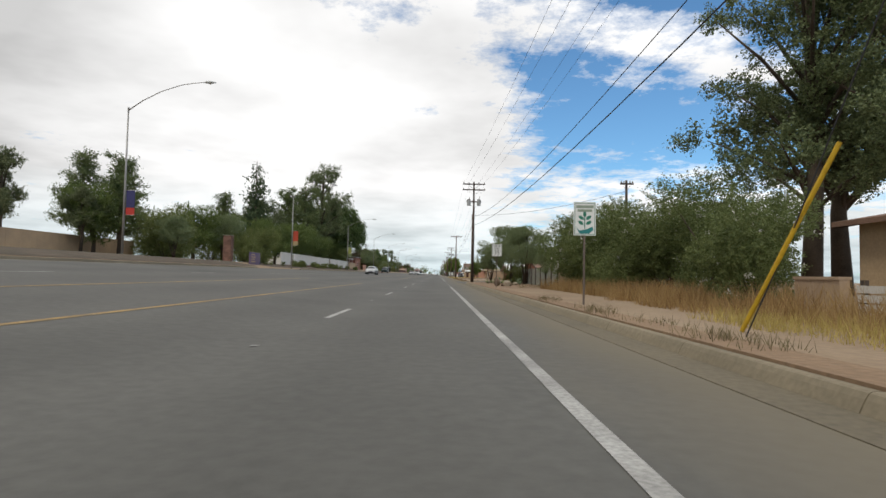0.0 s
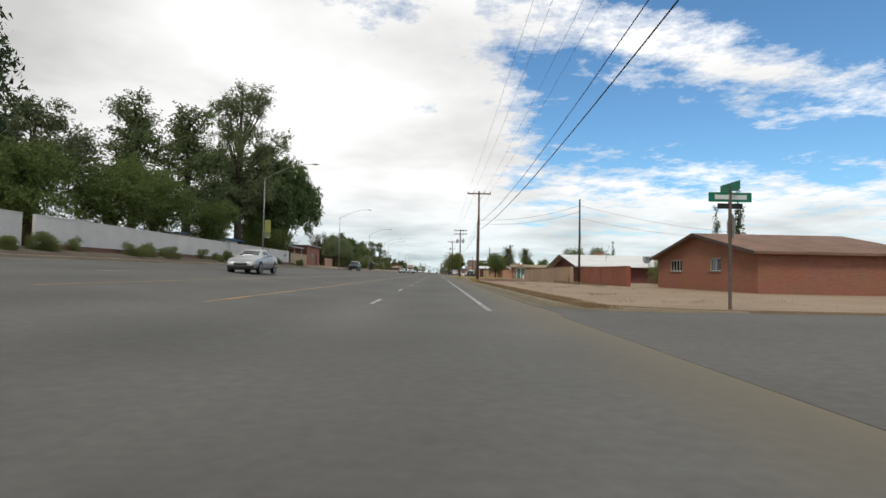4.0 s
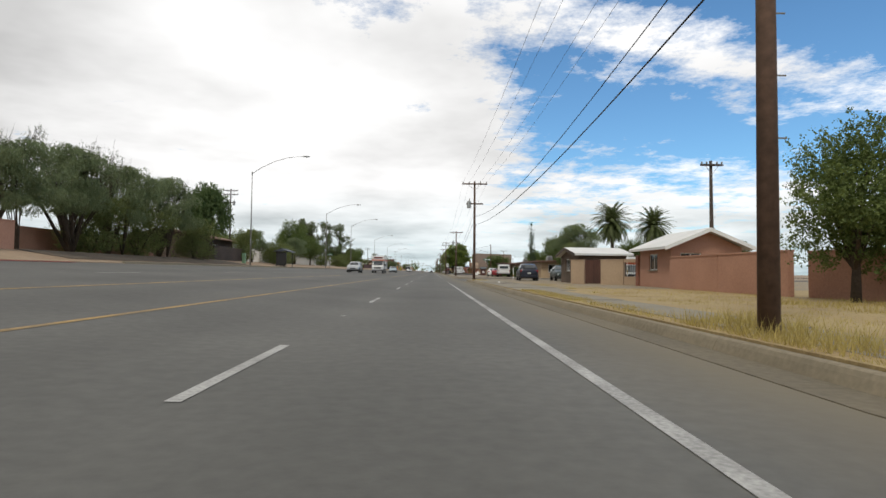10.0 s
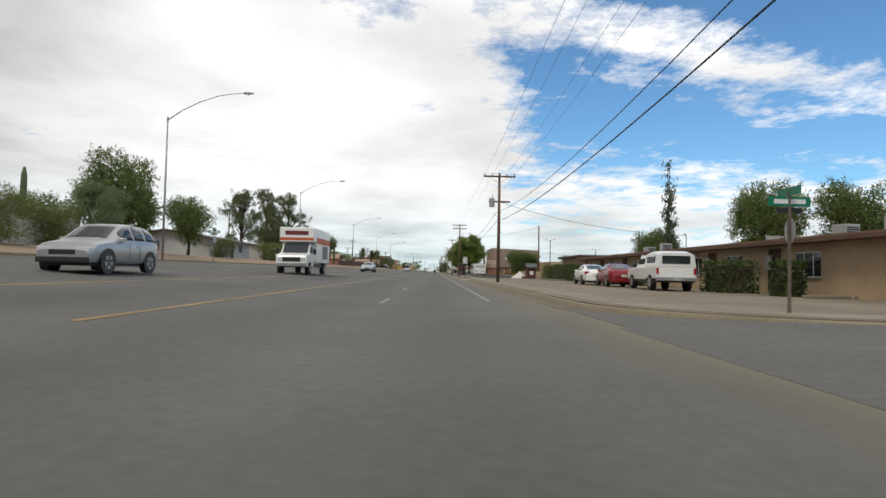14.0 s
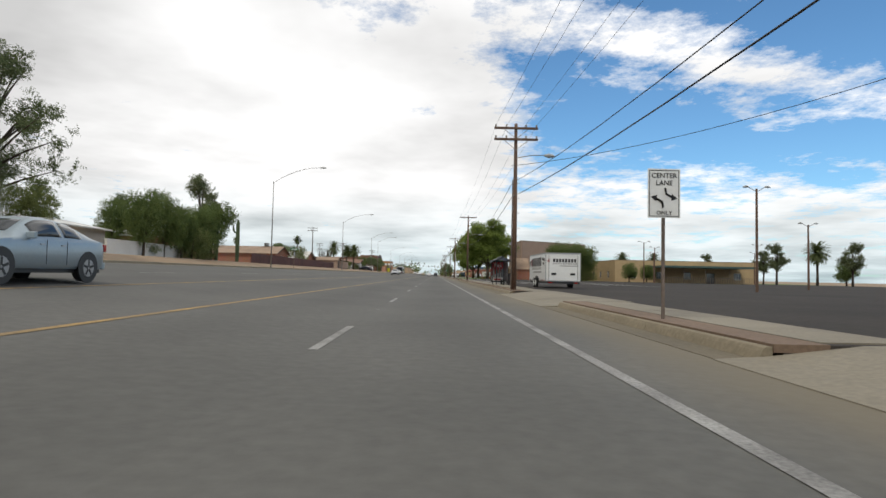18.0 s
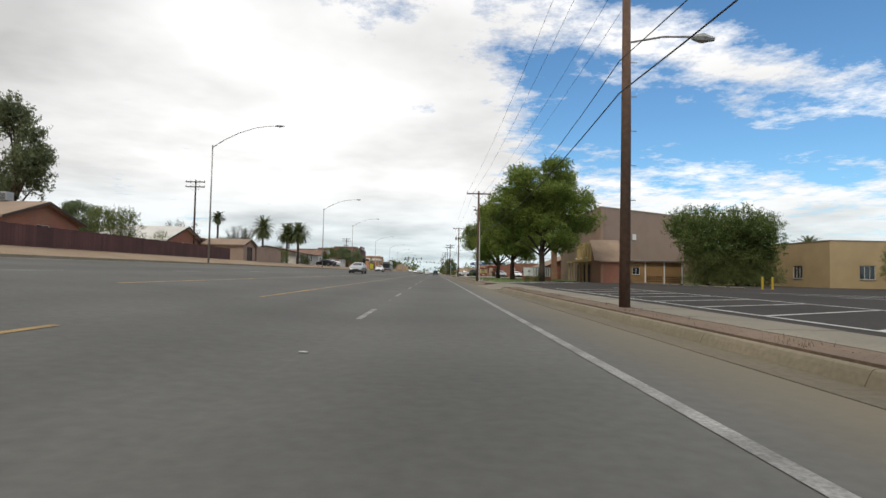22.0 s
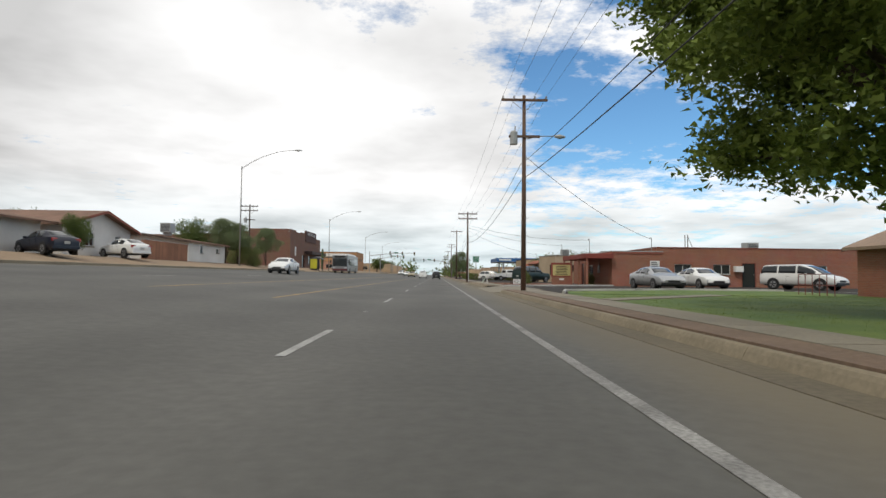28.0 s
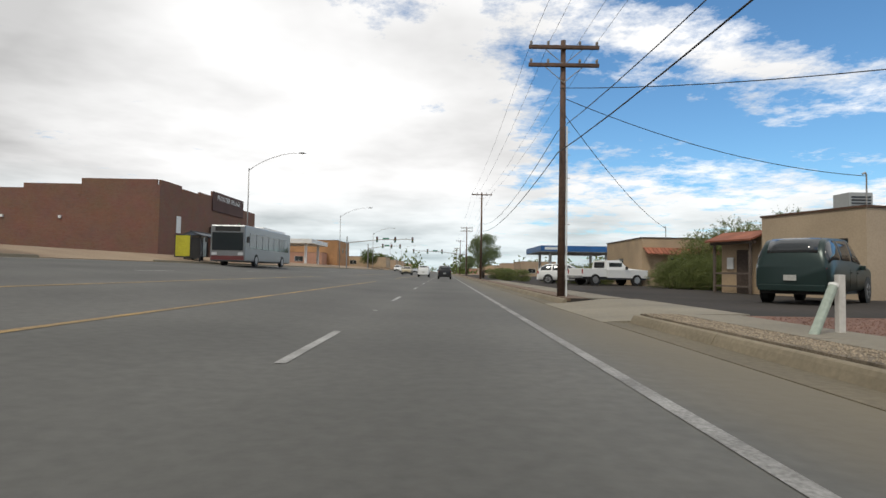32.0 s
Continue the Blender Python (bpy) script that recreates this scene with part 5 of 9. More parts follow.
def door(parent, m, x, w, h, material, glass=False):
    d = part("door", boxes((x + 0.02, x + w - 0.02, 0.08, 0.13, 0.02, h - 0.02)), GLASS if glass else material, parent, m=m)
    part("door_frame", boxes((x - 0.05, x + 0.02, -0.01, 0.15, 0, h + 0.05), (x + w - 0.02, x + w + 0.05, -0.01, 0.15, 0, h + 0.05), (x + 0.02, x + w - 0.02, -0.01, 0.15, h - 0.02, h + 0.05)), material, d)
    part("handle", tube([(x + w - 0.14, 0.05, 1.0), (x + w - 0.14, 0.05, 1.16)], 0.018, 6), STEEL, d)


def building(label, x0, x1, y0, y1, z0, h, wall, windows=(), doors=(), roof="flat", rise=1.2, over=0.45, roof_mat=None, fascia=None, category="house", name="house", frame=None, parapet=0.0, turn=0.0):
    """A building on a rectangle. windows: (face, along, up, wide, high, bars); doors: (face, along, wide, high, glass). Faces S, N, W, E."""
    b = thing(name, label, category, x0, y0, z0, turn)
    W, D = x1 - x0, y1 - y0
    roof_mat, fascia, frame = roof_mat or WHITEROOF, fascia or DARKWOOD, frame or WHITE
    sides = {"S": (pose(0, 0, 0), W), "N": (pose(W, D, 0, 0, 0, 180), W), "W": (pose(0, D - 0.2, 0, 0, 0, -90), D - 0.4), "E": (pose(W, 0.2, 0, 0, 0, 90), D - 0.4)}
    for s, (m, L) in sides.items():
        holes = [(q[1], q[2], q[3], q[4]) for q in windows if q[0] == s] + [(q[1], 0.0, q[2], q[3]) for q in doors if q[0] == s]
        part("wall", wall_panel(L, h + parapet, holes), wall, b, m=m)
        for q in windows:
            if q[0] == s:
                window(b, m, *q[1:5], frame, bars=q[5] if len(q) > 5 else 1)
        for q in doors:
            if q[0] == s:
                door(b, m, q[1], q[2], q[3], fascia, q[4] if len(q) > 4 else False)
    if roof == "flat":
        if parapet:
            part("roof", boxes((0.2, W - 0.2, 0.2, D - 0.2, h - 0.12, h)), roof_mat, b)
            part("coping", boxes((-0.05, W + 0.05, -0.05, 0.25, h + parapet, h + parapet + 0.08), (-0.05, W + 0.05, D - 0.25, D + 0.05, h + parapet, h + parapet + 0.08),
                                 (-0.05, 0.25, 0.25, D - 0.25, h + parapet, h + parapet + 0.08), (W - 0.25, W + 0.05, 0.25, D - 0.25, h + parapet, h + parapet + 0.08)), fascia, b)
        else:
            part("roof", boxes((-over, W + over, -over, D + over, h + 0.16, h + 0.24)), roof_mat, b)
            part("fascia", boxes((-over, W + over, -over, D + over, h, h + 0.157)), fascia, b)
    else:
        t = 0.14
        if roof == "gable_y":  # the ridge runs along y
            c = W / 2
            part("roof", prism([(-over, h - 0.25 * over), (c, h + rise), (W + over, h - 0.25 * over), (W + over, h - 0.25 * over + t), (c, h + rise + t), (-over, h - 0.25 * over + t)], -over, D + over), roof_mat, b)
            for y in (0.0, D - 0.18):
                part("gable", prism([(0, h), (W, h), (c, h + rise - 0.02)], y, y + 0.18), wall, b)
            for y in (-over - 0.03, D + over):
                part("fascia", prism([(-over, h - 0.25 * over - 0.06), (c, h + rise - 0.06), (W + over, h - 0.25 * over - 0.06), (W + over, h - 0.25 * over + t), (c, h + rise + t), (-over, h - 0.25 * over + t)], y, y + 0.03), fascia, b)
        else:
            c = D / 2
            part("roof", prism([(-over, h - 0.25 * over), (c, h + rise), (D + over, h - 0.25 * over), (D + over, h - 0.25 * over + t), (c, h + rise + t), (-over, h - 0.25 * over + t)], -over, W + over, "x"), roof_mat, b)
            for x in (0.0, W - 0.18):
                part("gable", prism([(0, h), (D, h), (c, h + rise - 0.02)], x, x + 0.18, "x"), wall, b)
            for x in (-over - 0.03, W + over):
                part("fascia", prism([(-over, h - 0.25 * over - 0.06), (c, h + rise - 0.06), (D + over, h - 0.25 * over - 0.06), (D + over, h - 0.25 * over + t), (c, h + rise + t), (-over, h - 0.25 * over + t)], x, x + 0.03, "x"), fascia, b)
    return b


def garden_wall(label, pts, height, material, z=0.18, thick=0.2, cap=None, post=0.0, name="garden_wall"):
    """A free-standing wall along points, panel by panel with a coping."""
    w = thing(name, label, "wall", *pts[0], z, kind="structure")
    o = Vector((*pts[0], 0))
    for a, b in zip(pts, pts[1:]):
        a, b = Vector((*a, 0)), Vector((*b, 0))
        L, an = (b - a).length, math.degrees(math.atan2(b.y - a.y, b.x - a.x))
        m = Matrix.Translation(a - o) @ pose(0, 0, 0, 0, 0, an)
        n = max(1, round(L / (post or 6.0)))
        for i in range(n):
            part("panel", boxes((L * i / n + 0.01, L * (i + 1) / n - 0.01, -thick / 2, thick / 2, -0.3, height)), material, w, m=m)
            if post:
                part("pilaster", boxes((L * i / n - 0.12, L * i / n + 0.12, -thick / 2 - 0.06, thick / 2 + 0.06, -0.3, height + 0.05)), material, w, m=m)
        part("coping", boxes((0, L, -thick / 2 - 0.03, thick / 2 + 0.03, height, height + 0.06)), cap or material, w, m=m)
    return w


def cooler(x, y, z, s=1.0, turn=0):
    """A boxy evaporative cooler on a roof."""
    c = thing("evaporative_cooler", "boxy metal evaporative cooler with louvred sides on a roof", "cooler", x, y, z, turn, "roof coolers")
    part("case", boxes((-0.5 * s, 0.5 * s, -0.5 * s, 0.5 * s, 0.08, 0.95 * s), bevel=0.03), GREY, c)
    for sy in (-1, 1):
        for i in range(5):
            part("louvre", boxes((-0.4 * s, 0.4 * s, sy * 0.5 * s - 0.02, sy * 0.5 * s + 0.02, (0.2 + 0.13 * i) * s, (0.26 + 0.13 * i) * s)), BLACK, c)
    part("duct", boxes((-0.3 * s, 0.3 * s, -0.3 * s, 0.3 * s, -0.25, 0.08)), STEEL, c)
    return c


E_Z = 0.18
# -- east side, from the start of the street
building("cream house with a low brown roof behind weeds", 12.2, 20.0, 6.0, 15.4, E_Z, 2.4, STUCCO_T, [("W", 1.2, 0.9, 1.2, 1.1), ("N", 1.5, 0.9, 1.4, 1.1)], roof="gable_y", rise=0.7, roof_mat=BROWNROOF)
g = thing("slat_gate", "white horizontal board gate beside the oleanders", "gate", 8.6, 9.0, E_Z)
for i in range(4):
    part("board", boxes((-0.03, 0.0, -1.2, 1.6, 0.05 + 0.17 * i, 0.19 + 0.17 * i)), STUCCO_W, g)
for y in (-1.1, 1.5):
    part("post", boxes((0.0, 0.09, y - 0.05, y + 0.05, -0.1, 0.8)), DARKWOOD, g)
garden_wall("short grey block wall beside a board gate", [(8.5, 10.8), (8.5, 12.2)], 0.8, BLOCK_T)
fence = thing("metal_fence", "grey corrugated metal fence with dark posts along bare dirt", "fence", 9.4, 41.0, E_Z, kind="structure")
for i in range(34):
    bm = bmesh.new()
    vs = [(0.03 * math.sin(k * 1.57), 0.1 * k, h) for h in (0.05, 1.45) for k in range(8)]
    v = [bm.verts.new(p) for p in vs]
    for k in range(7):
        bm.faces.new((v[k], v[k + 1], v[k + 9], v[k + 8]))
    sol = bmesh.ops.solidify(bm, geom=bm.faces[:], thickness=0.008)
    part("sheet", bm, mat("fence_sheet", (0.42, 0.43, 0.38), 0.7, vary=0.15, obrand=0.12, metal=0.2), fence, m=pose(-0.012 * i, 0.7 * i, 0))
    if i % 3 == 0:
        part("post", boxes((-0.1, -0.02, -0.04, 0.04, -0.1, 1.55)), DARKWOOD, fence, m=pose(-0.012 * i, 0.7 * i, 0))
building("dark green house with a ribbed white metal gable roof", 14.5, 23.0, 49.7, 56.3, E_Z, 2.0, mat("dark_green_siding", (0.03, 0.05, 0.045), 0.8, vary=0.2), [("W", 2, 0.9, 1.2, 1.1)], roof="gable_x", rise=1.35, roof_mat=WHITEROOF)
building("low shed house with a tan overhanging roof", 12.6, 16.0, 57.0, 59.8, E_Z, 2.2, BLOCK_T, [("W", 1, 0.9, 1.0, 0.9)], roof="gable_x", rise=0.6, roof_mat=STUCCO_T)
building("low red brick house with a shingled gable roof", 17.2, 26.0, 93.5, 107.0, E_Z, 2.2, BRICK_R, [("W", 2.0, 1.2, 2.0, 0.8, 3), ("W", 8, 1.2, 1.4, 0.8), ("N", 2, 1.2, 1.5, 0.8)], roof="gable_x", rise=1.3, roof_mat=BROWNROOF)
garden_wall("long red painted block wall in front of bare dirt", [(14.9, 107.0), (14.9, 121.0)], 1.52, mat("red_block", (0.27, 0.095, 0.06), 0.9, vary=0.12, bump=0.3), post=3.5)
garden_wall("long tan block wall with pilasters", [(13.9, 121.0), (14.1, 152.5)], 1.6, BLOCK_T, post=4.5)
garden_wall("tan block return wall by the side street", [(14.1, 152.5), (34.0, 152.8)], 1.6, BLOCK_T, post=4.5)
building("red house with a wide low white roof behind a wall", 18.0, 34.0, 134.0, 150.0, E_Z, 2.1, mat("dark_red_siding", (0.16, 0.05, 0.042), 0.85), [("S", 3, 1, 1.5, 1)], roof="gable_x", rise=1.4, over=0.9, roof_mat=WHITEROOF)
cooler(27.0, 136.0, 2.8, 0.8)
ch = thing("chimney", "brick chimney on a white roof", "chimney", 23.0, 143.5, 3.5)
part("shaft", boxes((-0.6, 0.6, -0.35, 0.35, -0.6, 0.75)), BRICK_O, ch)
part("cap", boxes((-0.68, 0.68, -0.42, 0.42, 0.75, 0.83)), CONCRETE, ch)
off = building("low flat-roofed stone office with a glass door", 15.2, 21.8, 175.0, 178.2, E_Z, 2.25, mat("pale_stone_wall", (0.37, 0.28, 0.20), 0.9, vary=0.2, scale=2.0, bump=0.4), [("S", 3.6, 0.95, 1.7, 0.75, 2), ("S", 5.7, 0.95, 0.9, 0.75)], [("S", 0.7, 1.6, 2.0, True)], over=0.7, roof_mat=STUCCO_T, fascia=STUCCO_T, category="office", name="office")
stones = random.Random(3)
OPEN = ((0.62, 2.38, 0.0, 2.1), (3.52, 5.38, 0.86, 1.78), (5.62, 6.7, 0.86, 1.78))
for row_ in range(11):
    x, z = 0.02, 0.02 + 0.19 * row_
    while x < 6.4:
        w = min(stones.uniform(0.16, 0.46), 6.58 - x)
        if not any(x < o[1] and x + w > o[0] and z < o[3] and z + 0.18 > o[2] for o in OPEN):
            part("stone", boxes((x, x + w - 0.015, -stones.uniform(0.03, 0.055), -0.004, z, z + 0.175), bevel=0.01), mat("facing_stone", (0.34, 0.225, 0.15), 0.9, vary=0.25, obrand=0.4), off)
        x += w
part("door_leaf", boxes((0.74, 1.44, 0.03, 0.06, 0.1, 1.95), (1.56, 2.26, 0.03, 0.06, 0.1, 1.95)), mat("teal_glass", (0.10, 0.20, 0.20), 0.15, vary=0.05), off, "teal glass door leaf")
part("door_surround", boxes((0.66, 0.74, -0.02, 0.06, 0.0, 2.06), (2.26, 2.34, -0.02, 0.06, 0.0, 2.06), (1.44, 1.56, 0.0, 0.06, 0.0, 1.95), (0.74, 2.26, -0.02, 0.06, 1.95, 2.06)), WHITE, off, "white door frame")
part("fascia_board", boxes((-0.7, 7.3, -0.76, -0.705, 2.2, 2.72)), mat("cream_fascia", (0.50, 0.43, 0.31), 0.85), off, "cream fascia board")
word_mark(6, 0.24, mat("red_letters", (0.36, 0.03, 0.02), 0.5), off, pose(1.3, -0.77, 2.38, 90, 0, 0), "red letters on the fascia")
st = thing("chimney", "wide red brick chimney on a flat roof", "chimney", 16.2, 176.9, 2.62)
part("shaft", boxes((-0.5, 0.5, -0.4, 0.4, 0, 0.55)), BRICK_R, st)
building("dark wood wing of the low office in tree shade", 21.9, 30.0, 174.6, 179.6, E_Z, 2.2, DARKWOOD, [("S", 0.8, 0.9, 1.6, 0.9, 2)], over=0.6, roof_mat=WHITEROOF)
garden_wall("salmon stucco wall with a curved top before a salmon house", [(12.3, 190.8), (12.5, 181.6)], 1.55, PINK)
garden_wall("salmon stucco wall with a curved top below a dense tree", [(12.9, 181.2), (13.4, 175.9), (15.15, 175.6)], 1.5, PINK)
building("salmon boarded house with a white gable roof", 12.7, 16.4, 191.8, 196.2, E_Z, 2.15, PINK, [("S", 0.5, 0.95, 1.1, 0.9), ("W", 1.2, 0.95, 1.2, 0.9)], roof="gable_y", rise=0.85, over=0.5, roof_mat=WHITEROOF, fascia=WHITE)
garden_wall("tan block carport wall", [(9.9, 201.5), (10.65, 200.79)], 1.6, BLOCK_T)
garden_wall("tan block carport wall", [(11.5, 199.98), (12.65, 198.88)], 1.6, BLOCK_T)
gate = thing("wooden_gate", "dark brown plank gate between tan block walls", "gate", 10.67, 200.77, E_Z, -43.6)
for i in range(8):
    part("plank", boxes((0.14 * i, 0.14 * i + 0.12, -0.03, 0.0, 0.06, 1.62)), mat("gate_plank", (0.095, 0.04, 0.028), 0.8, vary=0.25, obrand=0.2), gate)
part("rail", boxes((0, 1.1, 0.0, 0.05, 0.3, 0.4), (0, 1.1, 0.0, 0.05, 1.25, 1.35)), DARKWOOD, gate)
gf = thing("barred_screen", "tan wall opening with dark steel bars", "screen", 12.67, 198.86, E_Z, -43.6)
part("parapet", boxes((0, 1.75, -0.1, 0.1, -0.2, 0.55)), BLOCK_T, gf)
part("lintel", boxes((0, 1.75, -0.1, 0.1, 1.45, 1.66)), BLOCK_T, gf)
for i in range(13):
    part("bar", boxes((0.08 + 0.13 * i, 0.11 + 0.13 * i, -0.015, 0.015, 0.55, 1.45)), BLACK, gf)
solid("brick_pier", boxes((12.75, 13.15, 196.7, 197.1, 0.0, 2.05), bevel=0.01), BRICK_R, "red brick pier at the corner of a salmon house", "pier")
building("brown carport house with a flat white roof", 10.8, 14.2, 203.0, 208.6, E_Z, 2.1, mat("dark_carport", (0.14, 0.10, 0.075), 0.9, vary=0.2), [("W", 1.5, 0.9, 1.2, 0.9)], over=0.4, roof_mat=WHITEROOF, roof="gable_x", rise=0.45)
apt = building("long low tan apartment row with a brown flat roof", 15.9, 24.0, 243.5, 262.5, E_Z, 2.25, STUCCO_T, [("W", 2, 0.8, 1.8, 1.1, 2), ("W", 6.5, 0.8, 1.8, 1.1, 2), ("W", 12.5, 0.8, 1.8, 1.1, 2), ("S", 1.0, 0.8, 1.4, 1.1, 1), ("S", 4.5, 0.8, 1.4, 1.1, 1)], [("W", 4.6, 0.95, 2.05), ("W", 10.6, 0.95, 2.05), ("S", 3.0, 0.95, 2.05)],
               over=0.7, roof_mat=BROWNROOF, fascia=mat("brown_fascia", (0.13, 0.07, 0.045), 0.8), category="apartments", name="apartment_block")
building("second low tan apartment row with a brown flat roof", 15.6, 24.0, 265.5, 284.0, E_Z, 2.2, STUCCO_T, [("W", 2, 0.8, 1.8, 1.1, 2), ("W", 8.5, 0.8, 1.8, 1.1, 2), ("W", 14.5, 0.8, 1.8, 1.1, 2)], [("W", 5.6, 0.95, 2.05), ("W", 12.0, 0.95, 2.05)],
         over=0.7, roof_mat=BROWNROOF, fascia=mat("brown_fascia", (0.13, 0.07, 0.045), 0.8), category="apartments", name="apartment_block")
building("low tan apartment row across a side yard", 26.0, 40.0, 243.5, 250.0, E_Z, 2.2, STUCCO_T, [("S", 1.5, 0.8, 1.5, 1.1, 1), ("S", 5.5, 0.8, 1.5, 1.1, 1), ("S", 10, 0.8, 1.5, 1.1, 1)], [("S", 3.5, 0.95, 2.05)], over=0.6, roof_mat=BROWNROOF, category="apartments", name="apartment_block")
for x, y in ((17.6, 246.0), (18.4, 250.0), (17.6, 268.0), (18.6, 274.0), (20, 258)):
    cooler(x, y, 2.68, 0.75, x * 20)
HEDGE = leaf_mat("hedge_leaf", (0.03, 0.055, 0.014), (0.085, 0.125, 0.035))


def hedge(x0, x1, y0, y1, h, label="clipped boxy green hedge", z=E_Z):
    t = thing("hedge", label, "hedge", (x0 + x1) / 2, (y0 + y1) / 2, z)
    w, d = (x1 - x0) / 2, (y1 - y0) / 2
    n = int(900 + 260 * (w * d + w * h + d * h))
    r = np.random.default_rng(int(x0 * 10 + y0))
    p = r.uniform(-1, 1, (n, 3))
    ax = r.integers(0, 3, n)
    p[np.arange(n), ax] = np.sign(p[np.arange(n), ax]) * r.uniform(0.8, 1.04, n)
    c = p * np.array([w, d, h / 2]) + np.array([0, 0, h / 2 + 0.03])
    u = r.normal(size=(n, 3))
    u /= np.linalg.norm(u, axis=1, keepdims=True)
    v = np.cross(u, r.normal(size=(n, 3)))
    v /= np.linalg.norm(v, axis=1, keepdims=True)
    vs = np.stack([c - u * 0.07, c + v * 0.05, c + u * 0.07, c - v * 0.05], 1).reshape(-1, 3)
    link("leaves", mesh_of("leaves", vs.tolist(), np.arange(4 * n).reshape(-1, 4).tolist(), HEDGE), t)
    # added bark-coloured filler block inside the leaves, in place of real branches
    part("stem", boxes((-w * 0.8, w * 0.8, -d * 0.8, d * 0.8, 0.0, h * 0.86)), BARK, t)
    return t


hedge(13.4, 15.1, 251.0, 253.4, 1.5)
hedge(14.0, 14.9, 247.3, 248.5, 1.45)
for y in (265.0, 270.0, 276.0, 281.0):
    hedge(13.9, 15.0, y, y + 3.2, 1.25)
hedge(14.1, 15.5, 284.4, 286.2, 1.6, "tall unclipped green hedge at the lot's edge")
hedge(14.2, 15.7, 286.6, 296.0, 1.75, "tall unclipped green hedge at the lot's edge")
for x, y in ((15.2, 300.5), (16.6, 302.0), (16.0, 299.0)):
    plant("shrub", x, y, 2.3, 1.0, x * 30, "dark green shrub beside a small red shed")
building("grey block building behind a hedge", 16.0, 26.0, 286.0, 296.0, E_Z, 2.6, BLOCK_T, over=0.5, roof_mat=BROWNROOF)
shed = building("small dark red shed with a ribbed dark roof", 12.2, 13.3, 299.6, 301.4, E_Z, 1.45, mat("shed_red", (0.12, 0.045, 0.04), 0.85), roof="gable_x", rise=0.45, over=0.15, roof_mat=mat("dark_metal_roof", (0.06, 0.065, 0.07), 0.5), category="shed", name="garden_shed")
part("notice", boxes((0.3, 0.75, -0.02, -0.004, 0.55, 1.0)), SIGNWHITE, shed)
can = thing("canvas_cover", "pale canvas cover stretched to a point over a heap", "cover", 11.45, 302.0, E_Z)
bm = bmesh.new()
rim = [bm.verts.new((1.0 * c, 1.0 * s, 0.02)) for c, s in ((-1, -1), (0, -1.1), (1, -1), (1.1, 0), (1, 1), (0, 1.1), (-1, 1), (-1.1, 0))]
top = bm.verts.new((0.1, 0, 0.98))
for a, b in zip(rim, rim[1:] + rim[:1]):
    bm.faces.new((a, b, top))
part("canvas", bm, STUCCO_W, can)
part("crate", boxes((0.2, 0.7, -1.45, -1.12, 0.02, 0.3)), WOOD, can)
garden_wall("low tan wall behind the parking lot", [(12.2, 306.0), (34.0, 309.0)], 0.95, STUCCO_T)
sch = building("long flat-roofed yellow-tan school building", 39.0, 70.0, 417.0, 445.0, E_Z, 4.3, mat("school_stucco", (0.44, 0.32, 0.175), 0.9, vary=0.1, bump=0.3), [("W", y, 0.9, 1.6, 1.4, 2) for y in (4, 10, 16, 22)] + [("S", x, 0.9, 1.6, 1.4, 2) for x in (3, 9, 15, 26)], [("S", 20, 1.8, 2.2, True)],
               roof="flat", parapet=0.4, roof_mat=GREY, fascia=mat("school_coping", (0.30, 0.22, 0.14), 0.9), category="school", name="school_building")
cp = thing("walkway_canopy", "flat green metal canopy on thin posts before a school", "canopy", 50.0, 410.0, E_Z)
part("deck", boxes((-3.5, 16.0, -0.6, 6.8, 3.2, 3.6)), mat("canopy_green", (0.05, 0.10, 0.09), 0.5), cp)
for x in (-3.0, 1.0, 5.5, 10.5, 15.5):
    part("post", tube([(x, 0, 0), (x, 0, 3.2)], 0.06, 8), RUSTY, cp)
rail = thing("railing", "tan steel railing in front of the school", "railing", 46.0, 409.0, E_Z)
for i in range(40):
    part("baluster", boxes((0.5 * i - 0.03, 0.5 * i + 0.03, -0.03, 0.03, 0, 1.15)), RUSTY, rail)
part("top_rail", boxes((-0.1, 19.6, -0.03, 0.03, 1.15, 1.2)), RUSTY, rail)
for x, y, h in ((31.0, 378.0, 6.2), (44.0, 408.0, 6.0), (38.0, 392.0, 6.2), (60, 400, 6.0), (52, 385, 6.5), (34, 345, 6.0), (21.6, 331.5, 7.0)):
    lp = thing("parking_lamp", "wooden parking lot lamp post with two lamp arms", "lamp post", x, y, E_Z, group="parking lot lamps")
    part("post", tube([(0, 0, 0), (0, 0, h)], [0.1, 0.07], 8), WOOD, lp)
    for s in (-1, 1):
        part("arm", tube([(0, 0, h - 0.2), (s * 0.6, 0, h + 0.12)], 0.025, 5), STEEL, lp)
        part("lamp_head", tube([(s * 0.55, 0, h + 0.12), (s * 0.75, 0, h + 0.14), (s * 0.95, 0, h + 0.1)], [0.05, 0.09, 0.03], 7), GREY, lp)
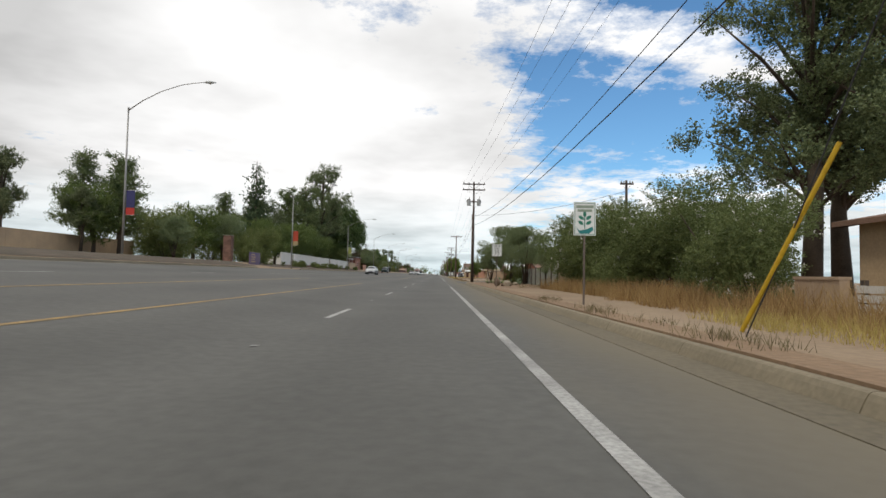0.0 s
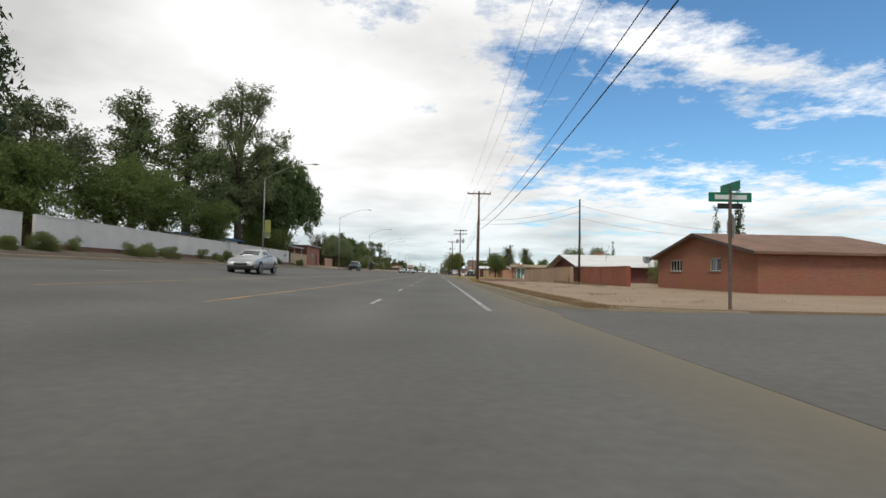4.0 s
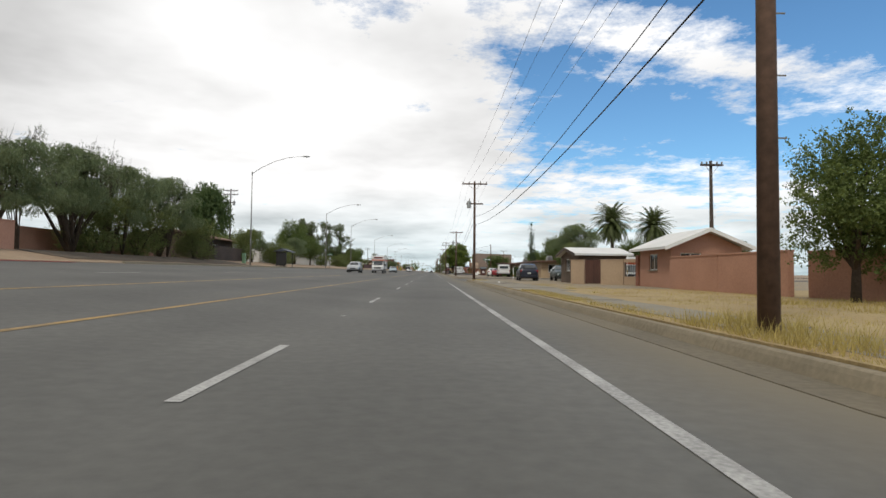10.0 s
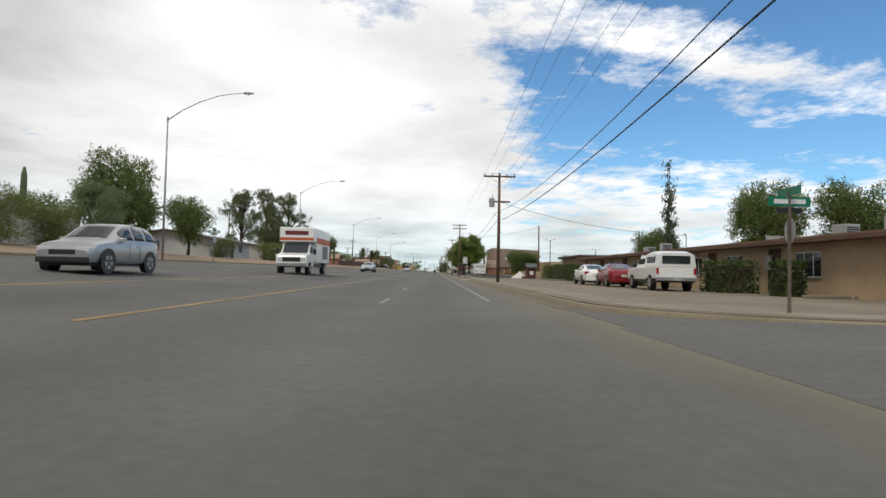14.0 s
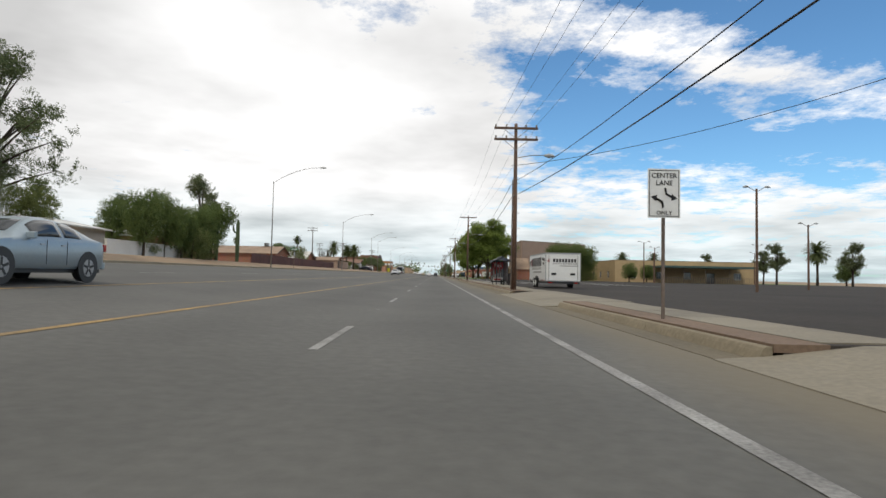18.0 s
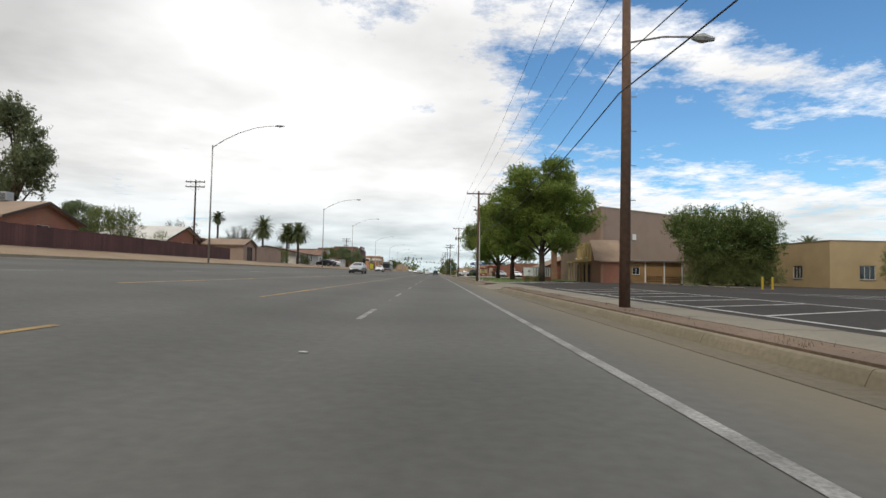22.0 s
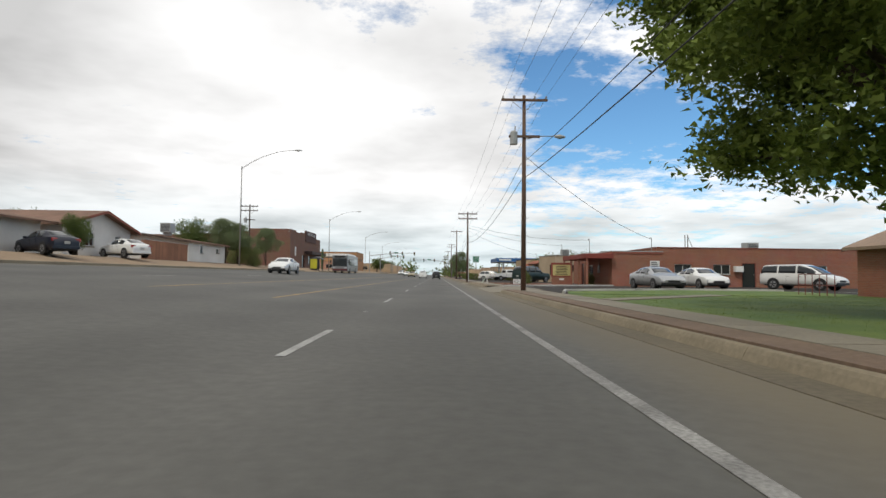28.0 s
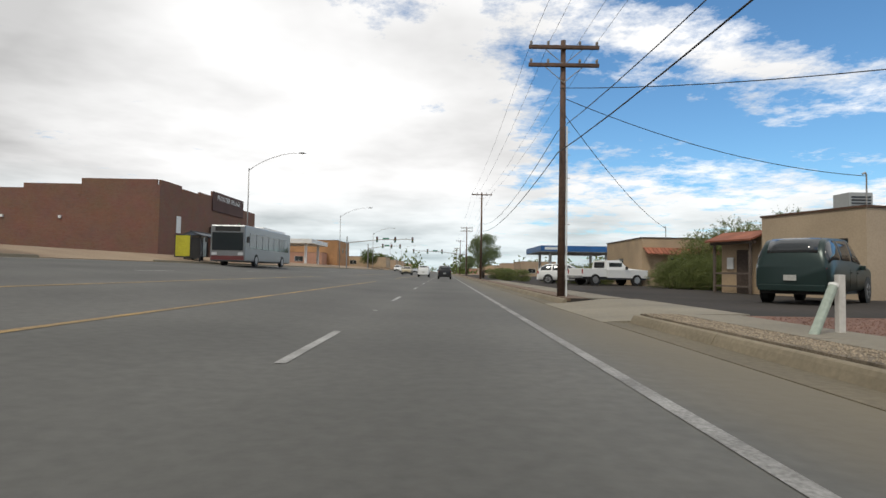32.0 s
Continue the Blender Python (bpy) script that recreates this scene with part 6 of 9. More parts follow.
# -- church
chm = mat("church_stucco", (0.32, 0.23, 0.18), 0.9, vary=0.07, bump=0.2, second=(0.29, 0.205, 0.16))
hall = thing("church_hall", "tall windowless brown-pink church hall with a flat roof", "church", 20.9, 432.9, E_Z)
HALL = [(0.0, 0.0), (19.0, 12.6), (19.0, 23.0), (0.0, 23.0)]
for (xa, ya), (xb, yb) in zip(HALL, HALL[1:] + HALL[:1]):
    run_, an = math.hypot(xb - xa, yb - ya), math.degrees(math.atan2(yb - ya, xb - xa))
    part("wall", boxes((0.0, run_, 0.0, 0.3, 0, 9.5)), chm, hall, m=pose(xa, ya, 0, 0, 0, an))
    part("coping", boxes((-0.05, run_ + 0.05, -0.06, 0.36, 9.5, 9.6)), mat("pale_coping", (0.46, 0.40, 0.34), 0.85), hall, m=pose(xa, ya, 0, 0, 0, an))
part("roof", prism([(0.35, 0.6), (18.65, 12.7), (18.65, 22.65), (0.35, 22.65)], 9.05, 9.2, "z"), GREY, hall)
part("wall_vent", boxes((6.2, 6.9, -0.08, -0.003, 5.6, 6.4), bevel=0.01), WHITE, hall, "small white vent hood", m=pose(0, 0, 0, 0, 0, math.degrees(math.atan2(9.0, 13.6))))
ann = building("low flat tan annex with pierced block screens", 22.2, 29.2, 428.0, 432.4, E_Z, 2.5, mat("annex_tan", (0.34, 0.20, 0.085), 0.9), [("S", 1.0, 1.0, 0.9, 0.9, 1)], roof="flat", over=0.35, roof_mat=GREY, fascia=mat("annex_fascia", (0.19, 0.125, 0.10), 0.9), category="annex", name="church_annex")
for x in (0.05, 2.45, 4.7, 6.8):
    part("pilaster", boxes((x, x + 0.14, -0.06, -0.002, 0, 2.45)), SIGNWHITE, ann)
for ix in range(16):
    for iz in range(3):
        part("screen_block", boxes((2.75 + 0.26 * ix - (0 if ix < 7 else -0.1), 2.93 + 0.26 * ix - (0 if ix < 7 else -0.1), -0.03, -0.003, 0.15 + 0.26 * iz, 0.33 + 0.26 * iz)), mat("screen_dark", (0.10, 0.055, 0.03), 0.9), ann)
fac = thing("church_entrance", "cream panelled church entrance with a flat canopy on slim posts", "church entrance", 18.7, 429.0, E_Z)
YEL = mat("cream_panel", (0.50, 0.37, 0.17), 0.85, vary=0.08)
part("block", boxes((0.9, 1.88, 0.9, 10.6, 0, 4.9)), BRICK_O, fac)
for i in range(7):
    part("panel", boxes((0.55, 0.9, 0.95 + 1.3 * i, 1.85 + 1.3 * i, 2.7, 5.0)), YEL, fac)
    part("slot_window", boxes((0.7, 0.89, 1.87 + 1.3 * i, 2.2 + 1.3 * i, 2.9, 4.8)), GLASS, fac)
    if i % 2 == 0:
        part("wall_lamp", tube([(0.4, 1.4 + 1.3 * i, 2.95), (0.4, 1.4 + 1.3 * i, 3.12)], 0.09, 8), SIGNWHITE, fac)
part("canopy", boxes((-0.6, 0.54, 0.75, 10.6, 2.45, 2.68)), YEL, fac)
for i in range(6):
    part("post", boxes((-0.4, -0.28, 0.9 + 1.85 * i, 1.02 + 1.85 * i, 0, 2.45)), YEL, fac)
for i in range(4):
    part("door", boxes((0.82, 0.89, 1.4 + 2.6 * i, 2.6 + 2.6 * i, 0, 2.2)), DARKWOOD, fac)
part("gable_south", prism([(-3.1, 0.0), (-3.1, 2.35), (-1.5, 2.4), (0.3, 4.35), (0.85, 4.95), (0.85, 0.0)], 0.15, 0.45, "x"), BRICK_O, fac, "orange brick gable wall")
part("porch_roof", prism([(-3.4, 2.36), (-3.4, 2.5), (-1.45, 2.56), (0.3, 4.5), (0.85, 5.1), (0.85, 4.96), (0.3, 4.36), (-1.5, 2.41)], -0.1, 3.4, "x"), mat("tan_shingle", (0.33, 0.235, 0.17)), fac, "tan shingled roof")
part("return_wall", boxes((0.46, 3.4, -3.1, -2.85, 0, 2.34)), BRICK_R, fac)
solid("church_tower", boxes((19.7, 20.5, 457.0, 458.1, 0.1, 7.0)), BRICK_O, "slim square orange brick church tower", "tower")
building("church wing with a broad tan gable roof", 19.5, 30.0, 461.0, 475.0, E_Z, 2.2, BRICK_R, [("W", 3, 0.9, 1.2, 1.0), ("W", 9, 0.9, 1.2, 1.0)], roof="gable_y", rise=2.2, over=0.4, roof_mat=mat("tan_shingle", (0.33, 0.235, 0.17), 0.95, vary=0.12, scale=2, bump=0.3), category="church", name="church_wing")
# -- clinic and offices
cl = building("long low red brick clinic with small windows", 19.3, 43.0, 498.5, 514.0, E_Z, 3.1, BRICK_R, [("S", x, 1.1, 1.5, 0.85, 1) for x in (1.6, 5.0, 9.5, 13.5, 19)], [("S", 7.5, 1.2, 2.1, True)], roof="flat", parapet=0.25, roof_mat=GREY, fascia=mat("red_coping", (0.28, 0.09, 0.06), 0.85), category="clinic", name="clinic")
cl2 = building("front wing of the red brick clinic", 15.0, 19.28, 497.0, 510.5, E_Z, 2.75, BRICK_R, [("W", 6.0, 1.0, 1.4, 0.9, 1)], [("W", 3.0, 1.0, 2.1, True)], roof="flat", over=0.05, roof_mat=GREY, fascia=mat("red_coping", (0.28, 0.09, 0.06), 0.85), category="clinic", name="clinic")
pc = thing("porch_canopy", "deep red wooden porch canopy on posts at a brick clinic", "canopy", 12.8, 497.0, E_Z)
part("deck", boxes((-0.2, 2.18, -0.6, 8.0, 2.3, 2.72), bevel=0.03), mat("porch_red", (0.25, 0.055, 0.04), 0.8), pc)
for y in (-0.4, 2.4, 5.2, 8.1):
    part("post", boxes((-0.1, 0.06, y - 0.08, y + 0.08, 0, 2.3)), BRICK_R, pc)
cooler(30.0, 503.0, 3.3, 1.1)
ac = thing("wall_cooler", "white window air conditioner on a brick wall", "air conditioner", 26.4, 498.5, 1.5)
part("case", boxes((-0.35, 0.35, -0.4, -0.005, 0, 0.5), bevel=0.02), WHITE, ac)
nb = thing("notice_board", "white notice board with rows of writing on a brick wall", "sign", 18.6, 496.99, 1.25)
part("board", boxes((-0.4, 0.4, -0.05, -0.005, 0, 1.1)), SIGNWHITE, nb)
for i in range(6):
    part("writing_bar", boxes((-0.3, 0.3 - 0.07 * (i % 3), -0.06, -0.051, 0.12 + 0.16 * i, 0.19 + 0.16 * i)), INK, nb)
vent = thing("vent_pipes", "pair of rusty vent pipes with a brace on a roof", "pipes", 22.5, 500.0, 3.25)
for x in (0, 0.25):
    part("pipe", tube([(x, 0, 0), (x, 0, 1.55)], 0.04, 7), RUSTY, vent)
part("brace", tube([(0.25, 0, 1.4), (0.95, 0.2, 0.0)], 0.025, 5), RUSTY, vent)
tb = building("flat-roofed tan stucco office with brown coping", 15.4, 31.0, 522.0, 526.7, E_Z, 3.1, mat("pale_tan_stucco", (0.46, 0.36, 0.255), 0.9, vary=0.08, bump=0.3), [("S", 2.4, 0.9, 0.9, 1.4, 1), ("S", 6.2, 0.9, 0.6, 1.3, 1), ("S", 8.4, 0.9, 0.6, 1.3, 1), ("W", 2.9, 1.0, 0.9, 1.3, 1)], [("S", 4.3, 0.95, 2.1)], roof="flat", parapet=0.3, roof_mat=GREY, fascia=mat("brown_fascia", (0.13, 0.07, 0.045), 0.8), category="office", name="office", frame=DARKWOOD, turn=16)
cooler(17.4, 525.5, 3.62, 1.0)
cooler(23.0, 526.6, 3.62, 0.9)
porch = thing("porch", "small red-roofed timber porch at the corner of a tan office", "porch", 14.2, 526.9, E_Z, 16)
for x, y in ((-0.3, 0.2), (-0.3, 2.4)):
    part("post", boxes((x, x + 0.11, y, y + 0.11, 0, 2.3), bevel=0.01), RUSTY, porch)
part("beam", boxes((-0.32, -0.18, 0.0, 2.7, 2.3, 2.46)), RUSTY, porch)
part("eave", prism([(-0.55, 2.42), (0.55, 2.86), (0.55, 2.94), (-0.55, 2.50)], -0.1, 2.8, "y"), TILE, porch, "red eave boards")
part("wall", boxes((0.3, 0.5, 0.1, 2.6, 0, 2.8)), STUCCO_T, porch)
part("door", boxes((0.25, 0.29, 0.7, 1.6, 0.02, 2.05), bevel=0.01), DARKWOOD, porch)
part("notice", boxes((0.2, 0.25, 1.75, 2.15, 1.15, 1.7)), WHITE, porch)
part("rail", boxes((-0.26, -0.2, 0.3, 2.4, 0.9, 0.98), (-0.26, -0.2, 0.3, 2.4, 0.3, 0.38)), RUSTY, porch)
garden_wall("grey-tan block wall beside the office", [(15.3, 513.6), (20.5, 515.0)], 1.25, BLOCK_T)
pk = thing("picket_fence", "brown picket fence before a tan office", "fence", 15.2, 519.0, E_Z, kind="structure")
for i in range(26):
    part("picket", boxes((0.14 * i, 0.14 * i + 0.05, -0.02, 0.02, 0.03, 1.55)), mat("picket_brown", (0.19, 0.11, 0.07), 0.85, obrand=0.15), pk)
part("rail", boxes((0, 3.7, 0.02, 0.05, 0.3, 0.36), (0, 3.7, 0.02, 0.05, 1.3, 1.36)), DARKWOOD, pk)
rt = building("small tan shop with a red tiled awning", 14.5, 24.0, 543.0, 552.0, E_Z, 3.2, STUCCO_T, [("S", 2, 0.9, 1.2, 1.2, 1), ("W", 3, 0.9, 1.4, 1.2, 1)], roof="flat", parapet=0.3, roof_mat=GREY, category="shop", name="shop")
for i in range(30):
    part("tile", prism([(-0.95, 2.3), (-0.01, 2.75), (-0.01, 2.83), (-0.95, 2.38)], 0.1 + 0.3 * i, 0.35 + 0.3 * i, "x"), TILE, rt)
gs = thing("petrol_canopy", "petrol station canopy with a blue fascia on white posts", "petrol station", 15.0, 590.0, E_Z)
part("fascia", boxes((0, 13.0, 0, 16.0, 4.3, 5.2)), mat("station_blue", (0.02, 0.12, 0.34), 0.5), gs)
part("soffit", boxes((0.1, 12.9, 0.1, 15.9, 4.2, 4.296)), WHITE, gs)
for x in (2, 11):
    for y in (3, 13):
        part("post", boxes((x - 0.2, x + 0.2, y - 0.2, y + 0.2, 0, 4.2)), WHITE, gs)
part("logo_bar", boxes((0.6, 3.6, -0.02, -0.003, 4.55, 4.95)), SIGNWHITE, gs)
building("station shop behind the petrol canopy", 31.0, 42.0, 592.0, 606.0, E_Z, 3.4, STUCCO_T, [("W", 2, 0.6, 3, 1.8, 2)], roof="flat", parapet=0.3, category="shop", name="shop")

# -- west side
garden_wall("tan stucco wall under tall trees", [(-34.5, 40.0), (-34.5, 66.0)], 1.9, STUCCO_T, road_z(-34.5))
pil = thing("gate_pillar", "stone-faced gate pillar beside an entrance drive", "pillar", -25.0, 70.0, road_z(-25))
pil.matrix_basis = pose(-25.0, 70.0, road_z(-25)) @ Matrix.Diagonal((0.7, 0.7, 1, 1))
part("core", boxes((-0.65, 0.65, -0.65, 0.65, -0.2, 3.1)), mat("rough_stone", (0.24, 0.13, 0.10), 0.95, vary=0.35, scale=2.5, bump=0.8), pil)
for i in range(40):
    z, y = 0.05 + 0.31 * (i // 4), -0.62 + 0.31 * (i % 4)
    part("stone", boxes((0.65, 0.71, y, y + 0.29, z, z + 0.28), bevel=0.02), mat("pillar_stone", (0.27, 0.15, 0.11), 0.95, vary=0.3, obrand=0.4), pil)
part("cap", boxes((-0.72, 0.76, -0.72, 0.72, 3.1, 3.2), bevel=0.02), CONCRETE, pil)
ps = thing("entrance_sign", "weathered purple entrance sign on a low base", "sign", -22.2, 71.5, road_z(-22.2))
part("board", boxes((-0.1, 0.1, -1.9, 1.9, 0.0, 1.5), bevel=0.02), mat("purple_board", (0.085, 0.065, 0.16), 0.7, vary=0.3, scale=2.0, second=(0.16, 0.11, 0.14)), ps)
for i in range(4):
    part("writing_bar", boxes((0.101, 0.112, -1.6, 0.2 - 0.3 * (i % 2), 0.3 + 0.28 * i, 0.42 + 0.28 * i)), STUCCO_T, ps)
WZ = road_z(-24)
SOIL = mat("planting_soil", (0.105, 0.078, 0.055), 0.95, vary=0.3, scale=1.4, bump=0.8, second=(0.07, 0.056, 0.038))
for a, b, x0, x1 in ((20.0, 68.0, -23.98, -20.6), (20.0, 68.0, -33.0, -24.02), (73.5, 157.5, -23.98, -20.6), (73.5, 98.0, -33.0, -24.02), (196.0, 228.0, -23.98, -20.6)):
    bed = [(x, y, road_z(x) + 0.03) for y in (a, b) for x in (x0, x1)]
    tagged(link("planting_bed", mesh_of("planting_bed", bed, [(0, 1, 3, 2)], SOIL)), "dark bare planting bed between pavement and wall", "ground", kind="structure")
bed_rng = random.Random(21)
for i in range(34):
    y = bed_rng.uniform(99, 157) if i < 24 else bed_rng.uniform(74, 98)
    plant("shrub", bed_rng.uniform(-23.2, -21.4), y, bed_rng.uniform(0.6, 1.35), 1.0, i * 50, "low dark shrub in a planting bed before a white wall", variant=i % 2, name="shrub")
for a, b in ((90.5, 97.5), (98.6, 130.0), (131.5, 146.0), (146.6, 158.0)):
    garden_wall("long white stucco wall behind a dark planting bed", [(-24.2, a), (-24.2, b)], 1.95, STUCCO_W, WZ)
garden_wall("low dark brick planter in front of a white wall", [(-23.2, 98.0), (-23.2, 131.0)], 0.35, BRICK_D, road_z(-23.2) - 0.1)
garden_wall("low dark brick planter in front of a white wall", [(-23.0, 133.0), (-23.0, 157.0)], 0.3, BRICK_D, road_z(-23) - 0.1)
ubld = building("flat-roofed white building with a blue edge under trees", -40.0, -30.0, 134.0, 152.0, road_z(-30), 3.0, STUCCO_W, roof_mat=mat("blue_edge", (0.06, 0.16, 0.32), 0.6), fascia=mat("blue_edge", (0.06, 0.16, 0.32), 0.6))
garden_wall("tan block wall below a carport", [(-24.0, 158.5), (-24.0, 170.0)], 1.75, STUCCO_T, WZ)
building("low red brick house with a white carport roof", -34.0, -24.0, 170.5, 181.5, WZ, 3.45, BRICK_R, [("E", 4, 1, 1.6, 1.2, 1)], [("E", 7.5, 1.0, 2.05)], over=0.35, roof_mat=WHITEROOF)
carp = thing("carport_roof", "thin white carport roof on posts", "carport", -28.0, 163.5, WZ)
part("deck", boxes((-3.6, 3.6, -4.6, 6.6, 2.9, 3.06)), WHITEROOF, carp)
for y in (-4.2, 0.5, 5.8):
    part("post", boxes((3.2, 3.32, y, y + 0.12, 0, 2.9)), WHITE, carp)
garden_wall("salmon stucco wall beside desert trees", [(-24.0, 188.0), (-24.0, 196.0)], 1.6, PINK, WZ)
garden_wall("salmon stucco wall beside desert trees", [(-28.5, 196.0), (-28.5, 222.0)], 1.7, PINK, road_z(-28))
building("dark brown house half hidden by shrubs", -36.0, -27.0, 231.0, 241.0, road_z(-27), 2.7, DARKWOOD, [("E", 3, 0.9, 1.6, 1.1, 1)], roof="gable_y", rise=1.0, roof_mat=BROWNROOF)
for y in (231.0,):
    gp = solid("utility_box", boxes((-22.35, -22.0, y, y + 0.4, road_z(-22) - 0.1, road_z(-22) + 1.25), bevel=0.02), mat("pale_green_box", (0.22, 0.38, 0.22), 0.6), "pale green utility cabinet beside the pavement", "utility box")
building("white stucco house with a flat roof", -40.0, -28.0, 258.0, 270.0, road_z(-28), 2.8, STUCCO_W, [("E", 3, 0.9, 1.6, 1.1, 1)], roof="gable_y", rise=0.6, roof_mat=WHITEROOF)
garden_wall("pale stucco wall behind shrubs", [(-25.5, 248.0), (-25.5, 268.0)], 1.5, STUCCO_W, road_z(-25.5))
building("grey stucco house with a low grey roof", -36.0, -26.0, 291.0, 305.0, road_z(-26), 2.2, mat("grey_stucco", (0.40, 0.40, 0.40), 0.9, vary=0.08), [("E", 2, 0.8, 1.5, 1.1, 1), ("E", 9.5, 0.8, 1.5, 1.1, 1), ("S", 3, 0.8, 1.2, 1.1, 1)], [("E", 6.5, 0.95, 2.0)], roof="gable_y", rise=0.8, over=0.7, roof_mat=GREYROOF)
garden_wall("white stucco wall before a house", [(-25.5, 313.5), (-25.5, 333.0)], 1.0, STUCCO_W, road_z(-25.5))
garden_wall("pale stucco wall along the pavement", [(-26.0, 338.5), (-26.0, 352.0)], 1.15, STUCCO_W, road_z(-26))
building("pale house with a low white roof", -40.0, -31.0, 333.0, 347.0, road_z(-31), 2.4, STUCCO_W, [("E", 4, 0.8, 1.5, 1.1, 1)], roof="gable_y", rise=0.8, roof_mat=WHITEROOF)
building("orange brick house with a pale gable roof", -39.0, -28.4, 352.5, 366.0, road_z(-26), 2.3, BRICK_O, [("E", 3, 0.8, 1.2, 1.1, 1)], roof="gable_x", rise=0.8, roof_mat=WHITEROOF)
rw = thing("board_fence", "long maroon board fence along the far pavement", "fence", -24.0, 368.0, WZ - 0.35, kind="structure")
pl = boxes((-0.03, 0.0, 0, 0.29, 0, 1.62))
plm = bpy.data.meshes.new("board")
pl.to_mesh(plm)
pl.free()
plm.materials.append(MAROON)
for i in range(200):
    link("board", plm, rw, m=pose(0, 0.3 * i, 0.02 * math.sin(i * 1.7)))
    if i % 10 == 0:
        part("post", boxes((-0.16, -0.03, 0.1, 0.22, -0.2, 1.5)), MAROON, rw, m=pose(0, 0.3 * i, 0))
building("red brick house with a low tan gable roof", -46.0, -30.0, 400.6, 409.2, road_z(-30), 2.2, BRICK_R, [("E", 3.4, 0.8, 1.5, 1.1, 1), ("S", 3, 0.8, 1.2, 1.1, 1)], roof="gable_x", rise=1.35, roof_mat=mat("tan_shingle", (0.33, 0.235, 0.17), 0.95, vary=0.12, scale=2, bump=0.3))
cooler(-33.0, 404.9, 5.68, 0.8)
building("brick house with a pale metal gable roof", -42.0, -30.0, 424.6, 434.6, road_z(-30), 1.9, BRICK_R, [("E", 4, 0.8, 1.5, 1.0, 1)], roof="gable_x", rise=1.75, roof_mat=STUCCO_W)
building("tan stucco garage with a shingled gable roof", -29.0, -24.0, 432.6, 437.2, WZ - 0.1, 2.0, mat("brown_stucco", (0.33, 0.235, 0.18), 0.9, vary=0.1), [], [("E", 1.2, 1.9, 1.8)], roof="gable_x", rise=0.75, over=0.25, roof_mat=mat("tan_shingle", (0.33, 0.235, 0.17), 0.95, vary=0.12, scale=2, bump=0.3))
garden_wall("salmon-brown stucco wall beside a garage", [(-24.0, 437.5), (-24.0, 449.5)], 1.75, mat("brown_stucco", (0.33, 0.235, 0.18), 0.9, vary=0.1), WZ)
building("low house behind a stucco wall with a pale roof", -38.0, -28.0, 437.0, 452.0, road_z(-28), 2.3, BRICK_R, [("E", 4, 0.8, 1.5, 1.1, 1)], roof="gable_y", rise=0.7, roof_mat=STUCCO_T)
building("white stucco bungalow with a red-brown roof", -37.0, -26.0, 468.0, 487.0, road_z(-26), 2.2, STUCCO_W, [("E", 3, 0.7, 1.7, 1.2, 2), ("E", 12, 0.7, 1.7, 1.2, 2)], [("E", 8.5, 1.0, 2.0)], roof="gable_y", rise=1.0, over=0.7, roof_mat=BROWNROOF)
building("white stucco house with a red-brown gable roof", -37.0, -26.5, 490.0, 499.0, road_z(-26), 2.3, STUCCO_W, [("E", 2.0, 0.8, 1.6, 1.1, 2), ("E", 6.5, 0.8, 0.8, 1.0, 1)], roof="gable_x", rise=1.25, over=0.6, roof_mat=BROWNROOF, fascia=mat("red_coping", (0.28, 0.09, 0.06), 0.85))
wf = thing("board_fence", "orange-brown upright board fence beside a white garage", "fence", -24.2, 496.5, WZ, kind="structure")
plo = plm.copy()
plo.materials.clear()
plo.materials.append(mat("orange_board", (0.30, 0.135, 0.075), 0.85, vary=0.2, obrand=0.15))
for i in range(30):
    link("board", plo, wf, m=pose(0, 0.29 * i, 0))
df = thing("board_fence", "dark weathered board fence behind desert shrubs", "fence", -24.3, 227.5, WZ, kind="structure")
pld = plm.copy()
pld.materials.clear()
pld.materials.append(DARKWOOD)
for i in range(36):
    link("board", pld, df, m=pose(0, 0.3 * i, 0.015 * math.sin(i * 2.1)))
building("long white garage with a low tan roof", -33.0, -24.2, 505.4, 515.0, WZ, 2.0, STUCCO_W, [("E", 2.6, 0.9, 0.7, 0.9, 1), ("E", 6.8, 1.1, 0.9, 0.5, 1)], roof="gable_y", rise=0.6, over=0.4, roof_mat=BROWNROOF)
cooler(-28.0, 509.0, 5.0, 1.1)
# brick shopping block with a stepped parapet
bk = thing("brick_block", "large dark red brick shopping block with a stepped parapet", "shop building", -27.0, 555.0, road_z(-27))
part("wall", wall_panel(27.0, 6.6, [(9.5, 0, 2.4, 2.6), (15.0, 0.8, 3.0, 1.8), (20.0, 0.8, 3.0, 1.8)], 0.3), BRICK_D, bk, m=pose(0, 0, 0, 0, 0, 90))
part("wall", wall_panel(25.69, 5.4, [(8.0, 0, 1.1, 2.2)], 0.3), BRICK_D, bk, m=pose(-26.0, 0, 0))
part("wall", boxes((-26, -25.7, 0.3, 26.7, 0, 5.4), (-26, -0.3, 26.7, 27.0, 0, 6.0)), BRICK_D, bk)
for a, b, t in ((-26.0, -20.0, 0.45), (-19.98, -13.0, 0.75), (-12.98, -7.5, 1.2), (-7.48, -0.32, 1.75)):
    part("parapet", boxes((a, b, 0.01, 0.29, 5.4, 5.4 + t)), BRICK_D, bk)
for a, b, t in ((0.0, 4.5, 0.55), (4.52, 8.5, 0.3), (8.52, 12.0, 0.55), (12.02, 22.0, 1.15), (22.02, 27.0, 0.0)):
    if t:
        part("parapet", boxes((-0.29, -0.01, a + 0.3, b, 6.6, 6.6 + t)), BRICK_D, bk)
part("roof", boxes((-25.7, -0.3, 0.3, 26.7, 5.1, 5.25)), GREY, bk)
